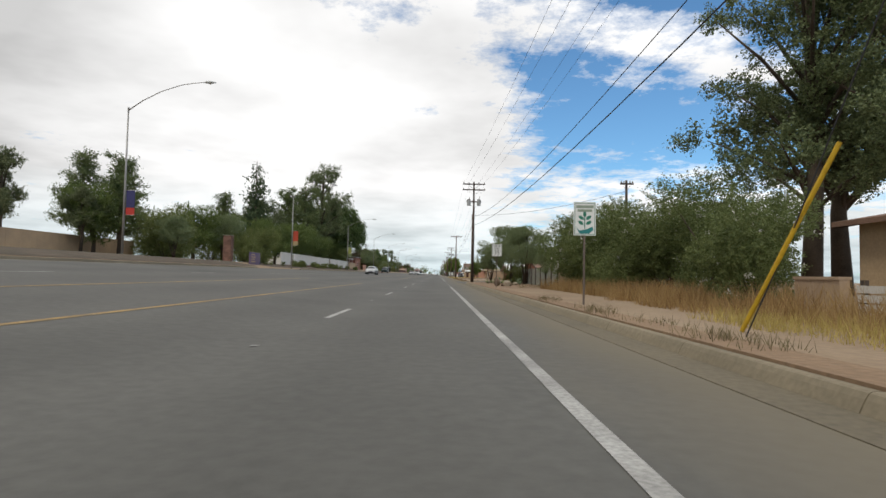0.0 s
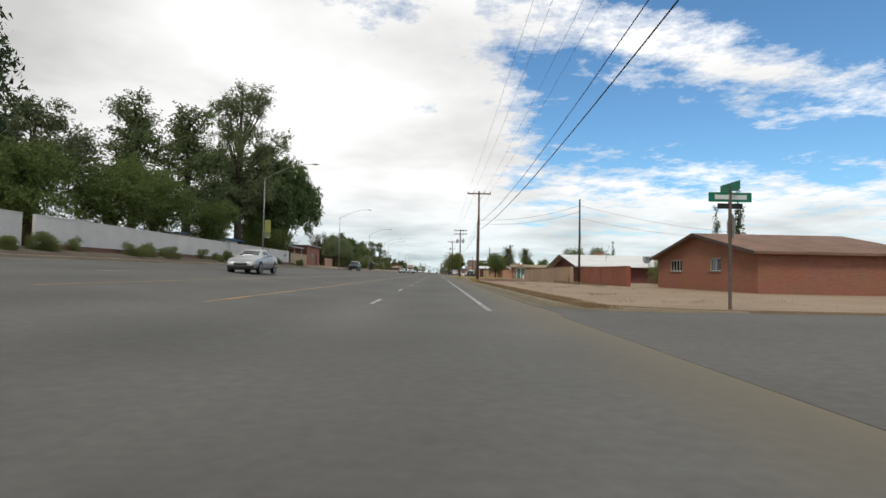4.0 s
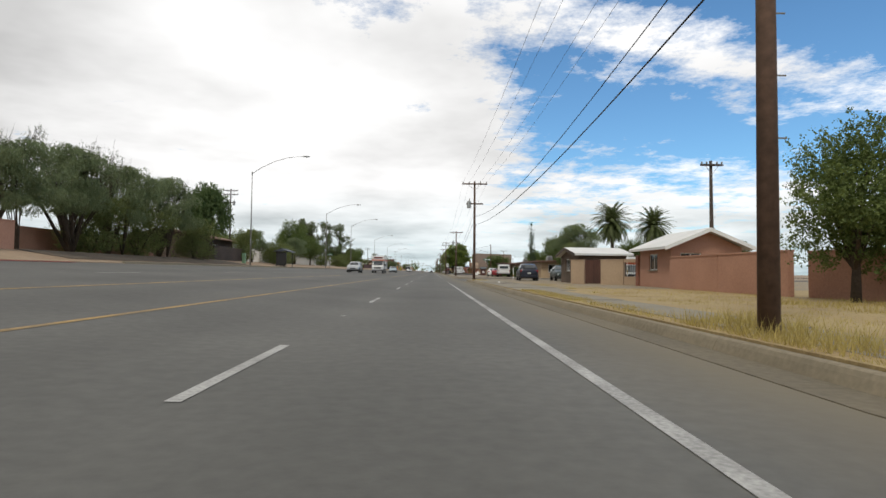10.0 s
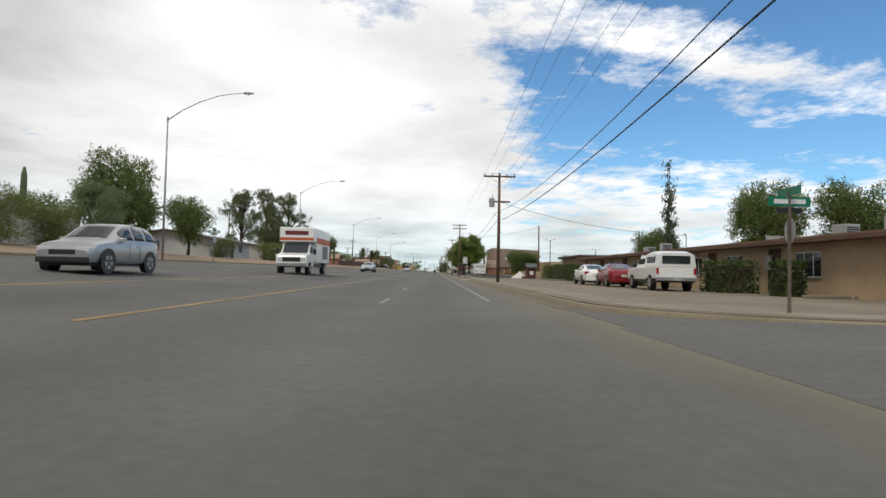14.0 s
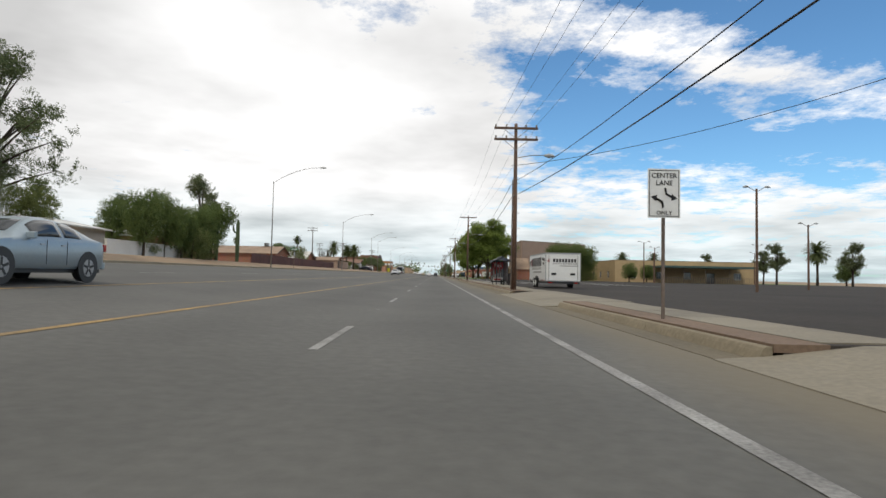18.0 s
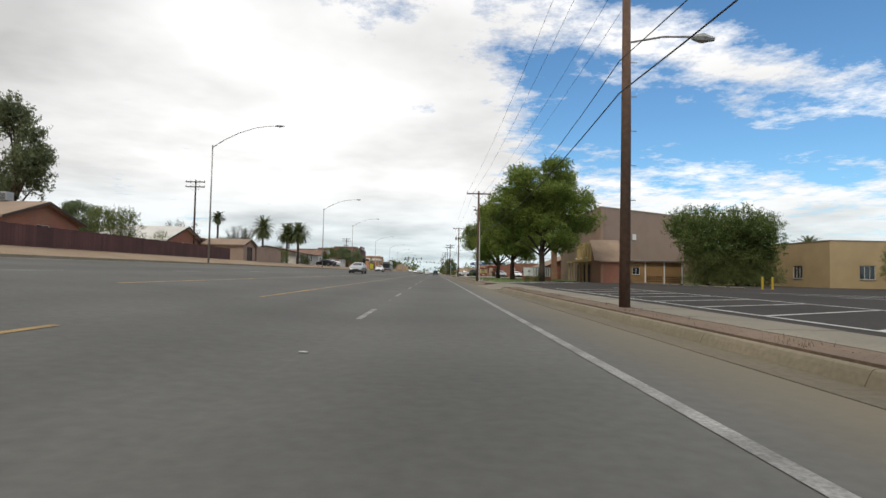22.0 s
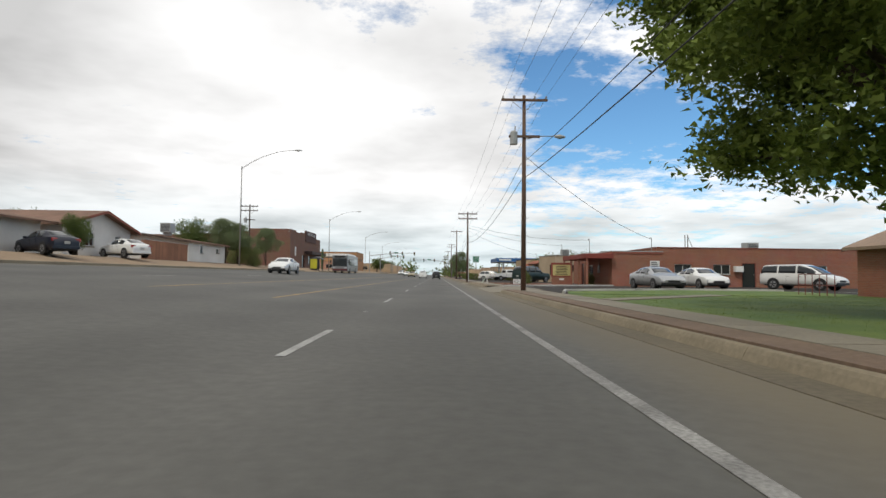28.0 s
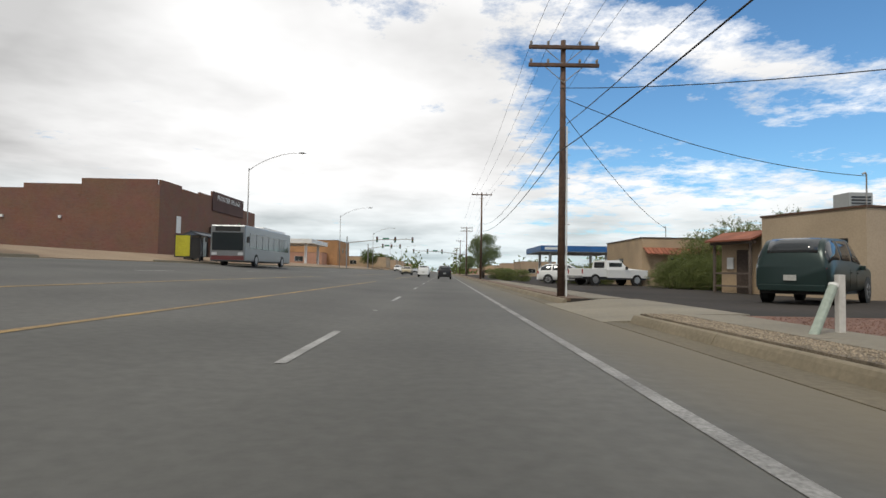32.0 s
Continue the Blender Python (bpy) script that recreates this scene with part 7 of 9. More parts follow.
part("shopfront_glass", boxes((-0.25, -0.2, 14.9, 23.1, 0.8, 2.6), (-0.25, -0.2, 9.5, 11.9, 0, 2.6)), GLASS, bk)
part("canopy", boxes((0.004, 1.6, 11.5, 26.0, 2.9, 3.5)), mat("dark_canopy", (0.06, 0.035, 0.03), 0.7), bk)
part("fascia_band", boxes((0.003, 0.12, 12.0, 22.0, 5.5, 7.75)), mat("dark_brick_band", (0.095, 0.05, 0.042), 0.85), bk)
lettering("lettering", "FRONTIER VILLAGE", 0.85, SIGNWHITE, bk, pose(0.14, 17.0, 7.1, 90, 0, 90), "white letters on the parapet")
for x, y in ((-20, -0.01), (-15, -0.01), (-9.5, -0.01)):
    part("wall_lamp", boxes((x, x + 0.25, -0.15, -0.002, 3.3, 3.55)), SIGNWHITE, bk)
part("notice", boxes((0.004, 0.05, 3.5, 4.4, 2.3, 4.0)), SIGNWHITE, bk)
building("orange stucco shop building with upper windows", -44.0, -28.0, 650.0, 668.0, road_z(-28), 6.2, mat("orange_stucco", (0.42, 0.22, 0.10), 0.9), [("E", 2, 3.6, 2, 1.2, 1), ("E", 7, 3.6, 2, 1.2, 1), ("E", 12, 3.6, 2, 1.2, 1), ("S", 3, 1, 2.5, 1.5, 1), ("S", 9, 1, 2.5, 1.5, 1)], roof="flat", parapet=0.4, category="shop", name="shop")
gw = thing("petrol_canopy", "white petrol station canopy beyond the bus stop", "petrol station", -36.0, 604.0, road_z(-30))
part("fascia", boxes((0, 12, 0, 14, 3.6, 4.4)), WHITE, gw)
for x in (1.5, 10.5):
    for y in (2, 12):
        part("post", boxes((x - 0.2, x + 0.2, y - 0.2, y + 0.2, 0, 3.6)), WHITE, gw)
# far buildings along the street
rb = random.Random(9)
for i in range(26):
    side = 1 if i % 2 else -1
    y = 640 + 22 * i + rb.uniform(0, 8)
    x = (rb.uniform(16, 26) if side > 0 else rb.uniform(-44, -32))
    w, d, h = rb.uniform(8, 14), rb.uniform(10, 18), rb.uniform(2.8, 4.4)
    building("low commercial building far along the street", x, x + w, y, y + d, 0.18 if side > 0 else road_z(x), h, rb.choice([STUCCO_T, STUCCO_W, BRICK_O, BLOCK_T, PINK]), [("S", 2, 0.9, 2.2, 1.3, 1)], roof="flat", parapet=0.3, category="shop", name="shop")

# ---- vehicles ----
TYRE = mat("tyre_rubber", (0.02, 0.02, 0.02), 0.9)
RIM = mat("alloy_rim", (0.42, 0.42, 0.43), 0.35, metal=0.7)
CARGLASS = glass_mat("car_glass", (0.025, 0.03, 0.034))
HEADLAMP = glass_mat("headlamp_glass", (0.55, 0.56, 0.58))
TAILLAMP = glass_mat("tail_lamp", (0.30, 0.012, 0.012))
PLATE = mat("plate", (0.5, 0.5, 0.47), 0.5)


def paint(name, color, metal=0.25):
    return mat(name, color, 0.28, vary=0.04, metal=metal, spec=0.6)


def loft(stations, bm=None):
    """Rings of points, station by station, skinned."""
    bm = bm or bmesh.new()
    rings = [[bm.verts.new(p) for p in s] for s in stations]
    n = len(rings[0])
    for a, b in zip(rings, rings[1:]):
        for j in range(n):
            bm.faces.new((a[j], a[(j + 1) % n], b[(j + 1) % n], b[j]))
    bm.faces.new(rings[0])
    bm.faces.new(rings[-1][::-1])
    bmesh.ops.recalc_face_normals(bm, faces=bm.faces[:])
    return bm


def car(label, x, y, z, turn, color, kind="sedan", length=4.6, width=1.78, name="car", tall=1.0):
    """A car whose nose points along +y before it is turned."""
    c = thing(name, label, "car", x, y, z, turn)
    L, w = length / 2, width / 2
    # along (share of half length), belt height, roof height, half width at belt, at roof
    S = {"sedan": [(-1.0, 0.80, 0.84, 0.78, 0.70), (-0.95, 0.97, 1.03, 0.92, 0.80), (-0.80, 0.99, 1.07, 0.98, 0.78), (-0.40, 0.97, 1.38, 1.0, 0.66), (-0.08, 0.95, 1.45, 1.0, 0.67), (0.12, 0.94, 1.41, 1.0, 0.66), (0.48, 0.92, 0.98, 1.0, 0.80), (0.80, 0.82, 0.89, 0.97, 0.80), (0.94, 0.72, 0.78, 0.89, 0.74), (1.0, 0.55, 0.60, 0.72, 0.62)],
         "hatch": [(-1.0, 0.85, 0.90, 0.82, 0.76), (-0.93, 0.98, 1.20, 0.95, 0.76), (-0.72, 0.99, 1.50, 1.0, 0.70), (-0.2, 0.97, 1.56, 1.0, 0.71), (0.1, 0.96, 1.50, 1.0, 0.69), (0.50, 0.93, 1.00, 1.0, 0.82), (0.90, 0.80, 0.88, 0.93, 0.80), (1.0, 0.62, 0.66, 0.80, 0.72)],
         "suv": [(-1.0, 0.95, 1.02, 0.88, 0.80), (-0.95, 1.08, 1.50, 0.97, 0.76), (-0.80, 1.09, 1.74, 1.0, 0.76), (-0.1, 1.08, 1.80, 1.0, 0.78), (0.15, 1.06, 1.72, 1.0, 0.76), (0.42, 1.05, 1.12, 1.0, 0.88), (0.92, 0.98, 1.05, 0.96, 0.86), (1.0, 0.80, 0.84, 0.88, 0.80)],
         "van": [(-1.0, 1.0, 1.08, 0.90, 0.86), (-0.96, 1.10, 1.70, 0.98, 0.82), (-0.80, 1.12, 1.76, 1.0, 0.82), (0.1, 1.08, 1.78, 1.0, 0.80), (0.38, 1.04, 1.55, 1.0, 0.76), (0.66, 1.00, 1.06, 1.0, 0.84), (0.94, 0.84, 0.90, 0.94, 0.82), (1.0, 0.66, 0.70, 0.84, 0.76)]}[kind]
    base = 0.30 if kind in ("sedan", "hatch") else 0.38
    raw = np.array(S)
    raw[:, 1:3] *= tall
    at = np.linspace(-1, 1, 45)
    fine_ = np.column_stack([np.interp(at, raw[:, 0], raw[:, k]) for k in range(1, 5)])
    for _ in range(2):
        fine_[1:-1] = (fine_[:-2] + 2 * fine_[1:-1] + fine_[2:]) / 4
    gh = fine_[:, 1] - fine_[:, 0]

    def side_at(i, p):
        """A point of the cabin's side at a station: 0 at the belt, 1 at the roof's edge."""
        belt, roof, wa, wb = fine_[i]
        bulge = 0.035 * math.sin(p * math.pi) * min(1.0, gh[i] / 0.4)
        return ((wa * 0.965 + (wb - wa * 0.965) * p) * w + bulge, at[i] * L, belt + (roof - 0.035 - belt) * p)

    def ring(i):
        belt, roof, wa, wb = fine_[i]
        y = at[i] * L
        half = [(wa * w * 0.90, y, base), (wa * w * 0.985, y, base + 0.10), (wa * w, y, base + 0.5 * (belt - base)), (wa * w * 0.99, y, belt - 0.07)]
        half += [side_at(i, p) for p in (0.0, 0.33, 0.66, 1.0)] + [(wb * w * 0.86, y, roof - 0.008), (wb * w * 0.45, y, roof + 0.012)]
        return half + [(-p[0], p[1], p[2]) for p in half[::-1]]

    shell = loft([ring(i) for i in range(45)])
    for e in shell.edges:
        e.smooth = e.calc_face_angle(0) < radians(42)
    part("body", shell, color, c, smooth="keep")

    def pane(name_, grid):
        """Glass laid on the body from a grid of points, a little proud of it."""
        bm = bmesh.new()
        V = [[bm.verts.new(p) for p in row] for row in grid]
        for a_, b_ in zip(V, V[1:]):
            for k in range(len(a_) - 1):
                bm.faces.new((a_[k], a_[k + 1], b_[k + 1], b_[k]))
        bmesh.ops.recalc_face_normals(bm, faces=bm.faces[:])
        mid = sum((v.co for v in bm.verts), Vector()) / len(bm.verts)
        up_ = sum((f.normal for f in bm.faces), Vector())
        flip = -1 if up_.dot(Vector((mid.x, mid.y * 0.3, 0.4))) < 0 else 1
        bm.normal_update()
        for v in bm.verts:
            v.co += v.normal * flip * 0.007
        ext = bmesh.ops.extrude_face_region(bm, geom=bm.faces[:])
        for v in ext["geom"]:
            if isinstance(v, bmesh.types.BMVert):
                v.co -= v.normal * flip * 0.02
        bmesh.ops.recalc_face_normals(bm, faces=bm.faces[:])
        part(name_, bm, CARGLASS, c, smooth=True)

    tall = [i for i in range(45) if gh[i] > 0.30]
    first, last = tall[0], tall[-1]
    pillars = [first + round((last - first) * f) for f in ((0.36,) if kind in ("sedan",) else (0.30, 0.66))]
    cuts = [first] + pillars + [last]
    for sx in (-1, 1):
        for a_, b_ in zip(cuts, cuts[1:]):
            lo = a_ + (1 if a_ != first else 0)
            if b_ - lo >= 1:
                pane("side_window", [[(sx * q[0], q[1], q[2]) for q in [side_at(i, p) for p in (0.12, 0.4, 0.7, 0.92)]] for i in range(lo, b_ + 1)])

    def top_row(i):
        belt, roof, wa, wb = fine_[i]
        return [(t_ * wb * w * 0.86, at[i] * L, roof + 0.014 - (0.018 if abs(t_) > 0.9 else 0.0)) for t_ in (-0.96, -0.523, 0, 0.523, 0.96)]

    peak = fine_[:, 1].max()
    front = [i for i in range(22, 45) if 0.10 < gh[i] and fine_[i, 1] < peak - 0.07]
    back = [i for i in range(0, 22) if 0.10 < gh[i] and fine_[i, 1] < peak - 0.07]
    if len(front) > 1:
        pane("windscreen", [top_row(i) for i in front])
    if len(back) > 1:
        pane("rear_window", [top_row(i) for i in back])
    r = 0.33 if kind in ("sedan", "hatch") else 0.38
    for sx in (-1, 1):
        for sy in (-0.60, 0.62):
            wx = sx * (w - 0.10)
            t = part("wheel", tube([(wx - sx * 0.1, sy * L, r), (wx + sx * 0.1, sy * L, r)], r, 20), TYRE, c)
            part("rim", tube([(wx + sx * 0.1, sy * L, r), (wx + sx * 0.115, sy * L, r)], r * 0.64, 14), RIM, t)
            for k in range(5):
                an = k * 1.2566
                part("spoke", boxes((wx + sx * 0.112 - 0.006, wx + sx * 0.112 + 0.012, -0.03, 0.03, 0.03, r * 0.6)), BLACK, t, m=Matrix.Translation((0, sy * L, r)) @ Matrix.Rotation(an, 4, "X"))
            part("wheel_arch", tube([(sx * (w - 0.02), sy * L, r + 0.02), (sx * (w + 0.005), sy * L, r + 0.02)], r * 1.16, 20), BLACK, c)
    hz = S[-2][1] - 0.08
    for sx in (-1, 1):
        part("headlamp", boxes((sx * w * 0.62 - 0.2, sx * w * 0.62 + 0.2, L * 0.93, L * 0.975, hz - 0.13, hz + 0.02), bevel=0.02), HEADLAMP, c)
        part("tail_lamp", boxes((sx * w * 0.74 - 0.15, sx * w * 0.74 + 0.15, -L * 0.99, -L * 0.93, S[1][1] - 0.22, S[1][1] - 0.03), bevel=0.02), TAILLAMP, c)
        part("mirror", boxes((sx * (w + 0.02) - 0.1, sx * (w + 0.02) + 0.1, 0.26 * L, 0.26 * L + 0.1, S[4][1] - 0.02, S[4][1] + 0.12), bevel=0.02), color, c)
        for k in (-0.18, 0.12):
            part("door_handle", boxes((sx * w - 0.012, sx * w + 0.014, k * L - 0.08, k * L + 0.06, S[3][1] - 0.16, S[3][1] - 0.13)), BLACK if metal_dark(color) else RIM, c)
            part("door_seam", boxes((sx * w - 0.004, sx * w + 0.003, k * L - 0.16, k * L - 0.15, base + 0.1, S[3][1] - 0.04)), BLACK, c)
    part("grille", boxes((-w * 0.42, w * 0.42, L * 0.955, L * 1.003, hz - 0.2, hz - 0.06), bevel=0.01), BLACK, c)
    part("bumper", boxes((-w * 0.82, w * 0.82, L * 0.95, L * 1.012, base, base + 0.16), bevel=0.02), BLACK, c)
    part("bumper", boxes((-w * 0.84, w * 0.84, -L * 1.015, -L * 0.95, base, base + 0.18), bevel=0.02), color, c)
    part("number_plate", boxes((-0.16, 0.16, -L * 1.02, -L * 1.014, base + 0.3, base + 0.46)), PLATE, c)
    part("underbody", boxes((-w * 0.85, w * 0.85, -L * 0.9, L * 0.9, base - 0.09, base + 0.02)), BLACK, c)
    return c


def metal_dark(m):
    return m.name.startswith("dark")


SILVER, CWHITE, CRED, CNAVY, CGREEN, CBLUE, CBLACK = paint("silver_paint", (0.40, 0.41, 0.42), 0.5), paint("white_car_paint", (0.72, 0.72, 0.71), 0.0), paint("red_car_paint", (0.22, 0.015, 0.02)), paint("dark_navy_paint", (0.014, 0.017, 0.03)), paint("dark_green_paint", (0.012, 0.03, 0.028)), paint("pale_blue_paint", (0.30, 0.36, 0.40), 0.4), paint("dark_car_paint", (0.012, 0.012, 0.013))
# in the street
for lab, x, y, turn, col, kind, L in (("silver sedan in an oncoming lane", -10.6, 98.0, 180, SILVER, "sedan", 4.6), ("dark green car in an oncoming lane", -15.2, 171.5, 180, CGREEN, "suv", 4.4), ("silver hatchback in an oncoming lane", -10.5, 242.9, 180, SILVER, "hatch", 4.0),
                                      ("pale blue-silver sedan in an oncoming lane", -9.4, 306.0, 180, CBLUE, "sedan", 4.6), ("pale silver sedan in an oncoming lane", -10.0, 435.0, 180, SILVER, "sedan", 4.7), ("white sedan with chrome trim in an oncoming lane", -13.6, 501.0, 180, CWHITE, "sedan", 4.9),
                                      ("black car far ahead in the same lane", 0.1, 578.0, 0, CBLACK, "suv", 4.6), ("white van far ahead in the next lane", -3.2, 592.0, 0, CWHITE, "van", 4.9), ("gold car waiting far ahead", -6.4, 600.0, 180, paint("gold_paint", (0.30, 0.25, 0.15)), "sedan", 4.6),
                                      ("white car far along the street", -9.8, 640.0, 180, CWHITE, "sedan", 4.6), ("white car far along the street", -13.0, 660.0, 180, CWHITE, "van", 4.8), ("silver car far along the street", -9.8, 690.0, 180, SILVER, "sedan", 4.6)):
    car(lab, x, y, road_z(x), turn, col, kind, L)
# parked on the east side
for lab, x, y, turn, col, kind, L, wd in (("parked dark navy hatchback by the side street", 9.2, 215.6, -4, CNAVY, "hatch", 4.1, 1.75), ("parked dark green sedan by a carport", 12.6, 216.2, 176, CGREEN, "sedan", 4.6, 1.78), ("white sedan parked before low apartments", 11.4, 266.4, -5, CWHITE, "sedan", 4.9, 1.8),
                                          ("red coupe parked before low apartments", 11.5, 260.9, -5, CRED, "sedan", 4.4, 1.75), ("silver sedan parked nose to the lawn", 14.4, 485.8, -176, SILVER, "sedan", 4.85, 1.84), ("white sedan parked nose to the lawn", 18.0, 487.4, -176, CWHITE, "sedan", 4.6, 1.8),
                                          ("white minivan parked by a clinic", 26.0, 489.0, -150, CWHITE, "van", 5.1, 1.98), ("dark green off-roader parked beside a tan office", 11.9, 519.4, -47, CGREEN, "suv", 5.3, 2.02), ("white estate car parked by a hedge", 9.6, 545.6, -110, CWHITE, "hatch", 4.4, 1.75),
                                          ("blue van parked in a side street", 31.0, 238.0, 90, paint("teal_van_paint", (0.03, 0.09, 0.10)), "van", 4.9, 1.9), ("dark car parked before a brick block", -23.5, 484.0, 60, CNAVY, "sedan", 4.5, 1.78), ("white sedan parked in a driveway", -24.0, 493.6, 60, CWHITE, "sedan", 4.4, 1.76)):
    car(lab, x, y, road_z(x) if x < 0 else 0.19, turn, col, kind, L, wd, tall=1.1 if L > 5.2 else 1.0)


def pickup(label, x, y, z, turn, color, shell=True):
    c = thing("pickup_truck", label, "pickup truck", x, y, z, turn)
    part("chassis", boxes((-0.9, 0.9, -2.7, 2.6, 0.42, 0.62)), BLACK, c)
    cab = [[(-0.93, yy, 0.55), (-0.95, yy, 1.12), (-wr, yy, zr), (wr, yy, zr), (0.95, yy, 1.12), (0.93, yy, 0.55)] for yy, wr, zr in ((-0.75, 0.78, 1.78), (0.35, 0.78, 1.82), (1.05, 0.84, 1.24), (2.55, 0.86, 1.12), (2.72, 0.82, 0.9))]
    part("cab", loft(cab), color, c)
    part("bed", boxes((-0.95, 0.95, -2.75, -0.78, 0.6, 1.18), bevel=0.03), color, c)
    for sx in (-1, 1):
        part("side_window", boxes((sx * 0.87 - 0.03, sx * 0.87 + 0.03, -0.55, 0.5, 1.24, 1.62)), CARGLASS, c)
        part("headlamp", boxes((sx * 0.68 - 0.18, sx * 0.68 + 0.18, 2.66, 2.74, 0.92, 1.06)), HEADLAMP, c)
        part("tail_lamp", boxes((sx * 0.88 - 0.05, sx * 0.88 + 0.05, -2.78, -2.74, 0.82, 1.12)), TAILLAMP, c)
        part("mirror", boxes((sx * 1.05 - 0.1, sx * 1.05 + 0.1, 0.75, 0.85, 1.15, 1.35), bevel=0.02), BLACK, c)
        for sy in (-1.75, 1.75):
            t = part("wheel", tube([(sx * 0.74, sy, 0.4), (sx * 0.98, sy, 0.4)], 0.4, 18), TYRE, c)
            part("rim", tube([(sx * 0.98, sy, 0.4), (sx * 0.995, sy, 0.4)], 0.24, 12), RIM, t)
    part("windscreen", prism([(0.40, 1.74), (0.98, 1.27), (1.02, 1.30), (0.45, 1.78)], -0.74, 0.74, "x"), CARGLASS, c)
    part("rear_window", boxes((-0.6, 0.6, -0.79, -0.76, 1.25, 1.65)), CARGLASS, c)
    part("bumper", boxes((-0.95, 0.95, -2.95, -2.77, 0.5, 0.68), bevel=0.02), RIM, c)
    part("bumper", boxes((-0.95, 0.95, 2.68, 2.85, 0.5, 0.74), bevel=0.02), RIM, c)
    part("grille", boxes((-0.48, 0.48, 2.68, 2.75, 0.84, 1.06)), BLACK, c)
    part("number_plate", boxes((-0.16, 0.16, -2.962, -2.952, 0.52, 0.66)), PLATE, c)
    if shell:
        sh = part("camper_shell", loft([[(-0.94, yy, 1.19), (-0.86, yy, zz), (-0.6, yy, zz + 0.1), (0.6, yy, zz + 0.1), (0.86, yy, zz), (0.94, yy, 1.19)] for yy, zz in ((-2.76, 1.75), (-2.3, 1.86), (-1.2, 1.86), (-0.82, 1.8))]), color, c)
        part("shell_window", boxes((-0.66, 0.66, -2.79, -2.72, 1.34, 1.72)), CARGLASS, sh)
        for sx in (-1, 1):
            part("shell_window", boxes((sx * 0.905 - 0.03, sx * 0.905 + 0.03, -2.45, -1.1, 1.38, 1.68)), CARGLASS, sh)
    return c


pickup("tall white pickup with a camper shell before low apartments", 11.9, 254.9, 0.19, -5, CWHITE)
pickup("white pickup parked in front of a hedge", 11.9, 542.5, 0.19, -70, CWHITE, False)


def box_truck(label, x, y, z, turn):
    """A white moving truck with a coloured band, its nose along +y."""
    c = thing("moving_truck", label, "truck", x, y, z, turn)
    part("chassis", boxes((-0.9, 0.9, -3.2, 3.0, 0.45, 0.7)), BLACK, c)
    part("box", boxes((-1.12, 1.12, -3.4, 1.35, 0.78, 3.05), bevel=0.04), CWHITE, c)
    part("attic", boxes((-1.12, 1.12, 1.36, 2.15, 2.1, 3.05), bevel=0.05), CWHITE, c, "white overcab box")
    ORG = mat("orange_band", (0.55, 0.10, 0.02), 0.5)
    for sx in (-1, 1):
        part("band", boxes((sx * 1.126 - 0.004, sx * 1.126 + 0.004, -3.3, 1.3, 2.05, 2.45)), ORG, c)
        part("picture", boxes((sx * 1.126 - 0.004, sx * 1.126 + 0.004, -2.6, -0.7, 1.05, 1.95)), mat("grey_print", (0.25, 0.26, 0.26), 0.6, vary=0.4, scale=3), c)
    part("band", boxes((-1.1, 1.1, 2.152, 2.16, 2.2, 2.38)), ORG, c)
    part("logo_bar", boxes((-0.75, 0.75, 2.152, 2.162, 2.55, 2.82)), mat("maroon_print", (0.15, 0.02, 0.02), 0.6), c)
    cab = [[(-0.95, yy, 0.5), (-0.98, yy, 1.25), (-wr, yy, zr), (wr, yy, zr), (0.98, yy, 1.25), (0.95, yy, 0.5)] for yy, wr, zr in ((1.37, 0.86, 2.0), (1.9, 0.86, 2.02), (2.5, 0.88, 1.36), (3.25, 0.86, 1.2), (3.4, 0.8, 0.9))]
    part("cab", loft(cab), CWHITE, c)
    part("windscreen", prism([(1.97, 1.98), (2.5, 1.4), (2.54, 1.43), (2.02, 2.0)], -0.78, 0.78, "x"), CARGLASS, c)
    part("grille", boxes((-0.55, 0.55, 3.33, 3.42, 0.8, 1.08)), BLACK, c)
    part("bumper", boxes((-0.98, 0.98, 3.36, 3.52, 0.5, 0.72), bevel=0.02), RIM, c)
    for sx in (-1, 1):
        part("side_window", boxes((sx * 0.93 - 0.03, sx * 0.93 + 0.03, 1.5, 2.15, 1.32, 1.8)), CARGLASS, c)
        part("headlamp", boxes((sx * 0.72 - 0.14, sx * 0.72 + 0.14, 3.36, 3.43, 0.84, 1.06)), HEADLAMP, c)
        part("mirror", boxes((sx * 1.2 - 0.1, sx * 1.2 + 0.1, 2.2, 2.28, 1.3, 1.65), bevel=0.02), BLACK, c)
        for sy in (-2.1, 2.55):
            t = part("wheel", tube([(sx * 0.74, sy, 0.4), (sx * 1.0, sy, 0.4)], 0.4, 18), TYRE, c)
            part("rim", tube([(sx * 1.0, sy, 0.4), (sx * 1.015, sy, 0.4)], 0.24, 12), RIM, t)
    return c


box_truck("white moving truck with an orange band in an oncoming lane", -9.0, 264.0, road_z(-9.0), 180)
mv = box_truck("small white delivery truck parked in a side street", 24.5, 237.0, 0.05, 90)

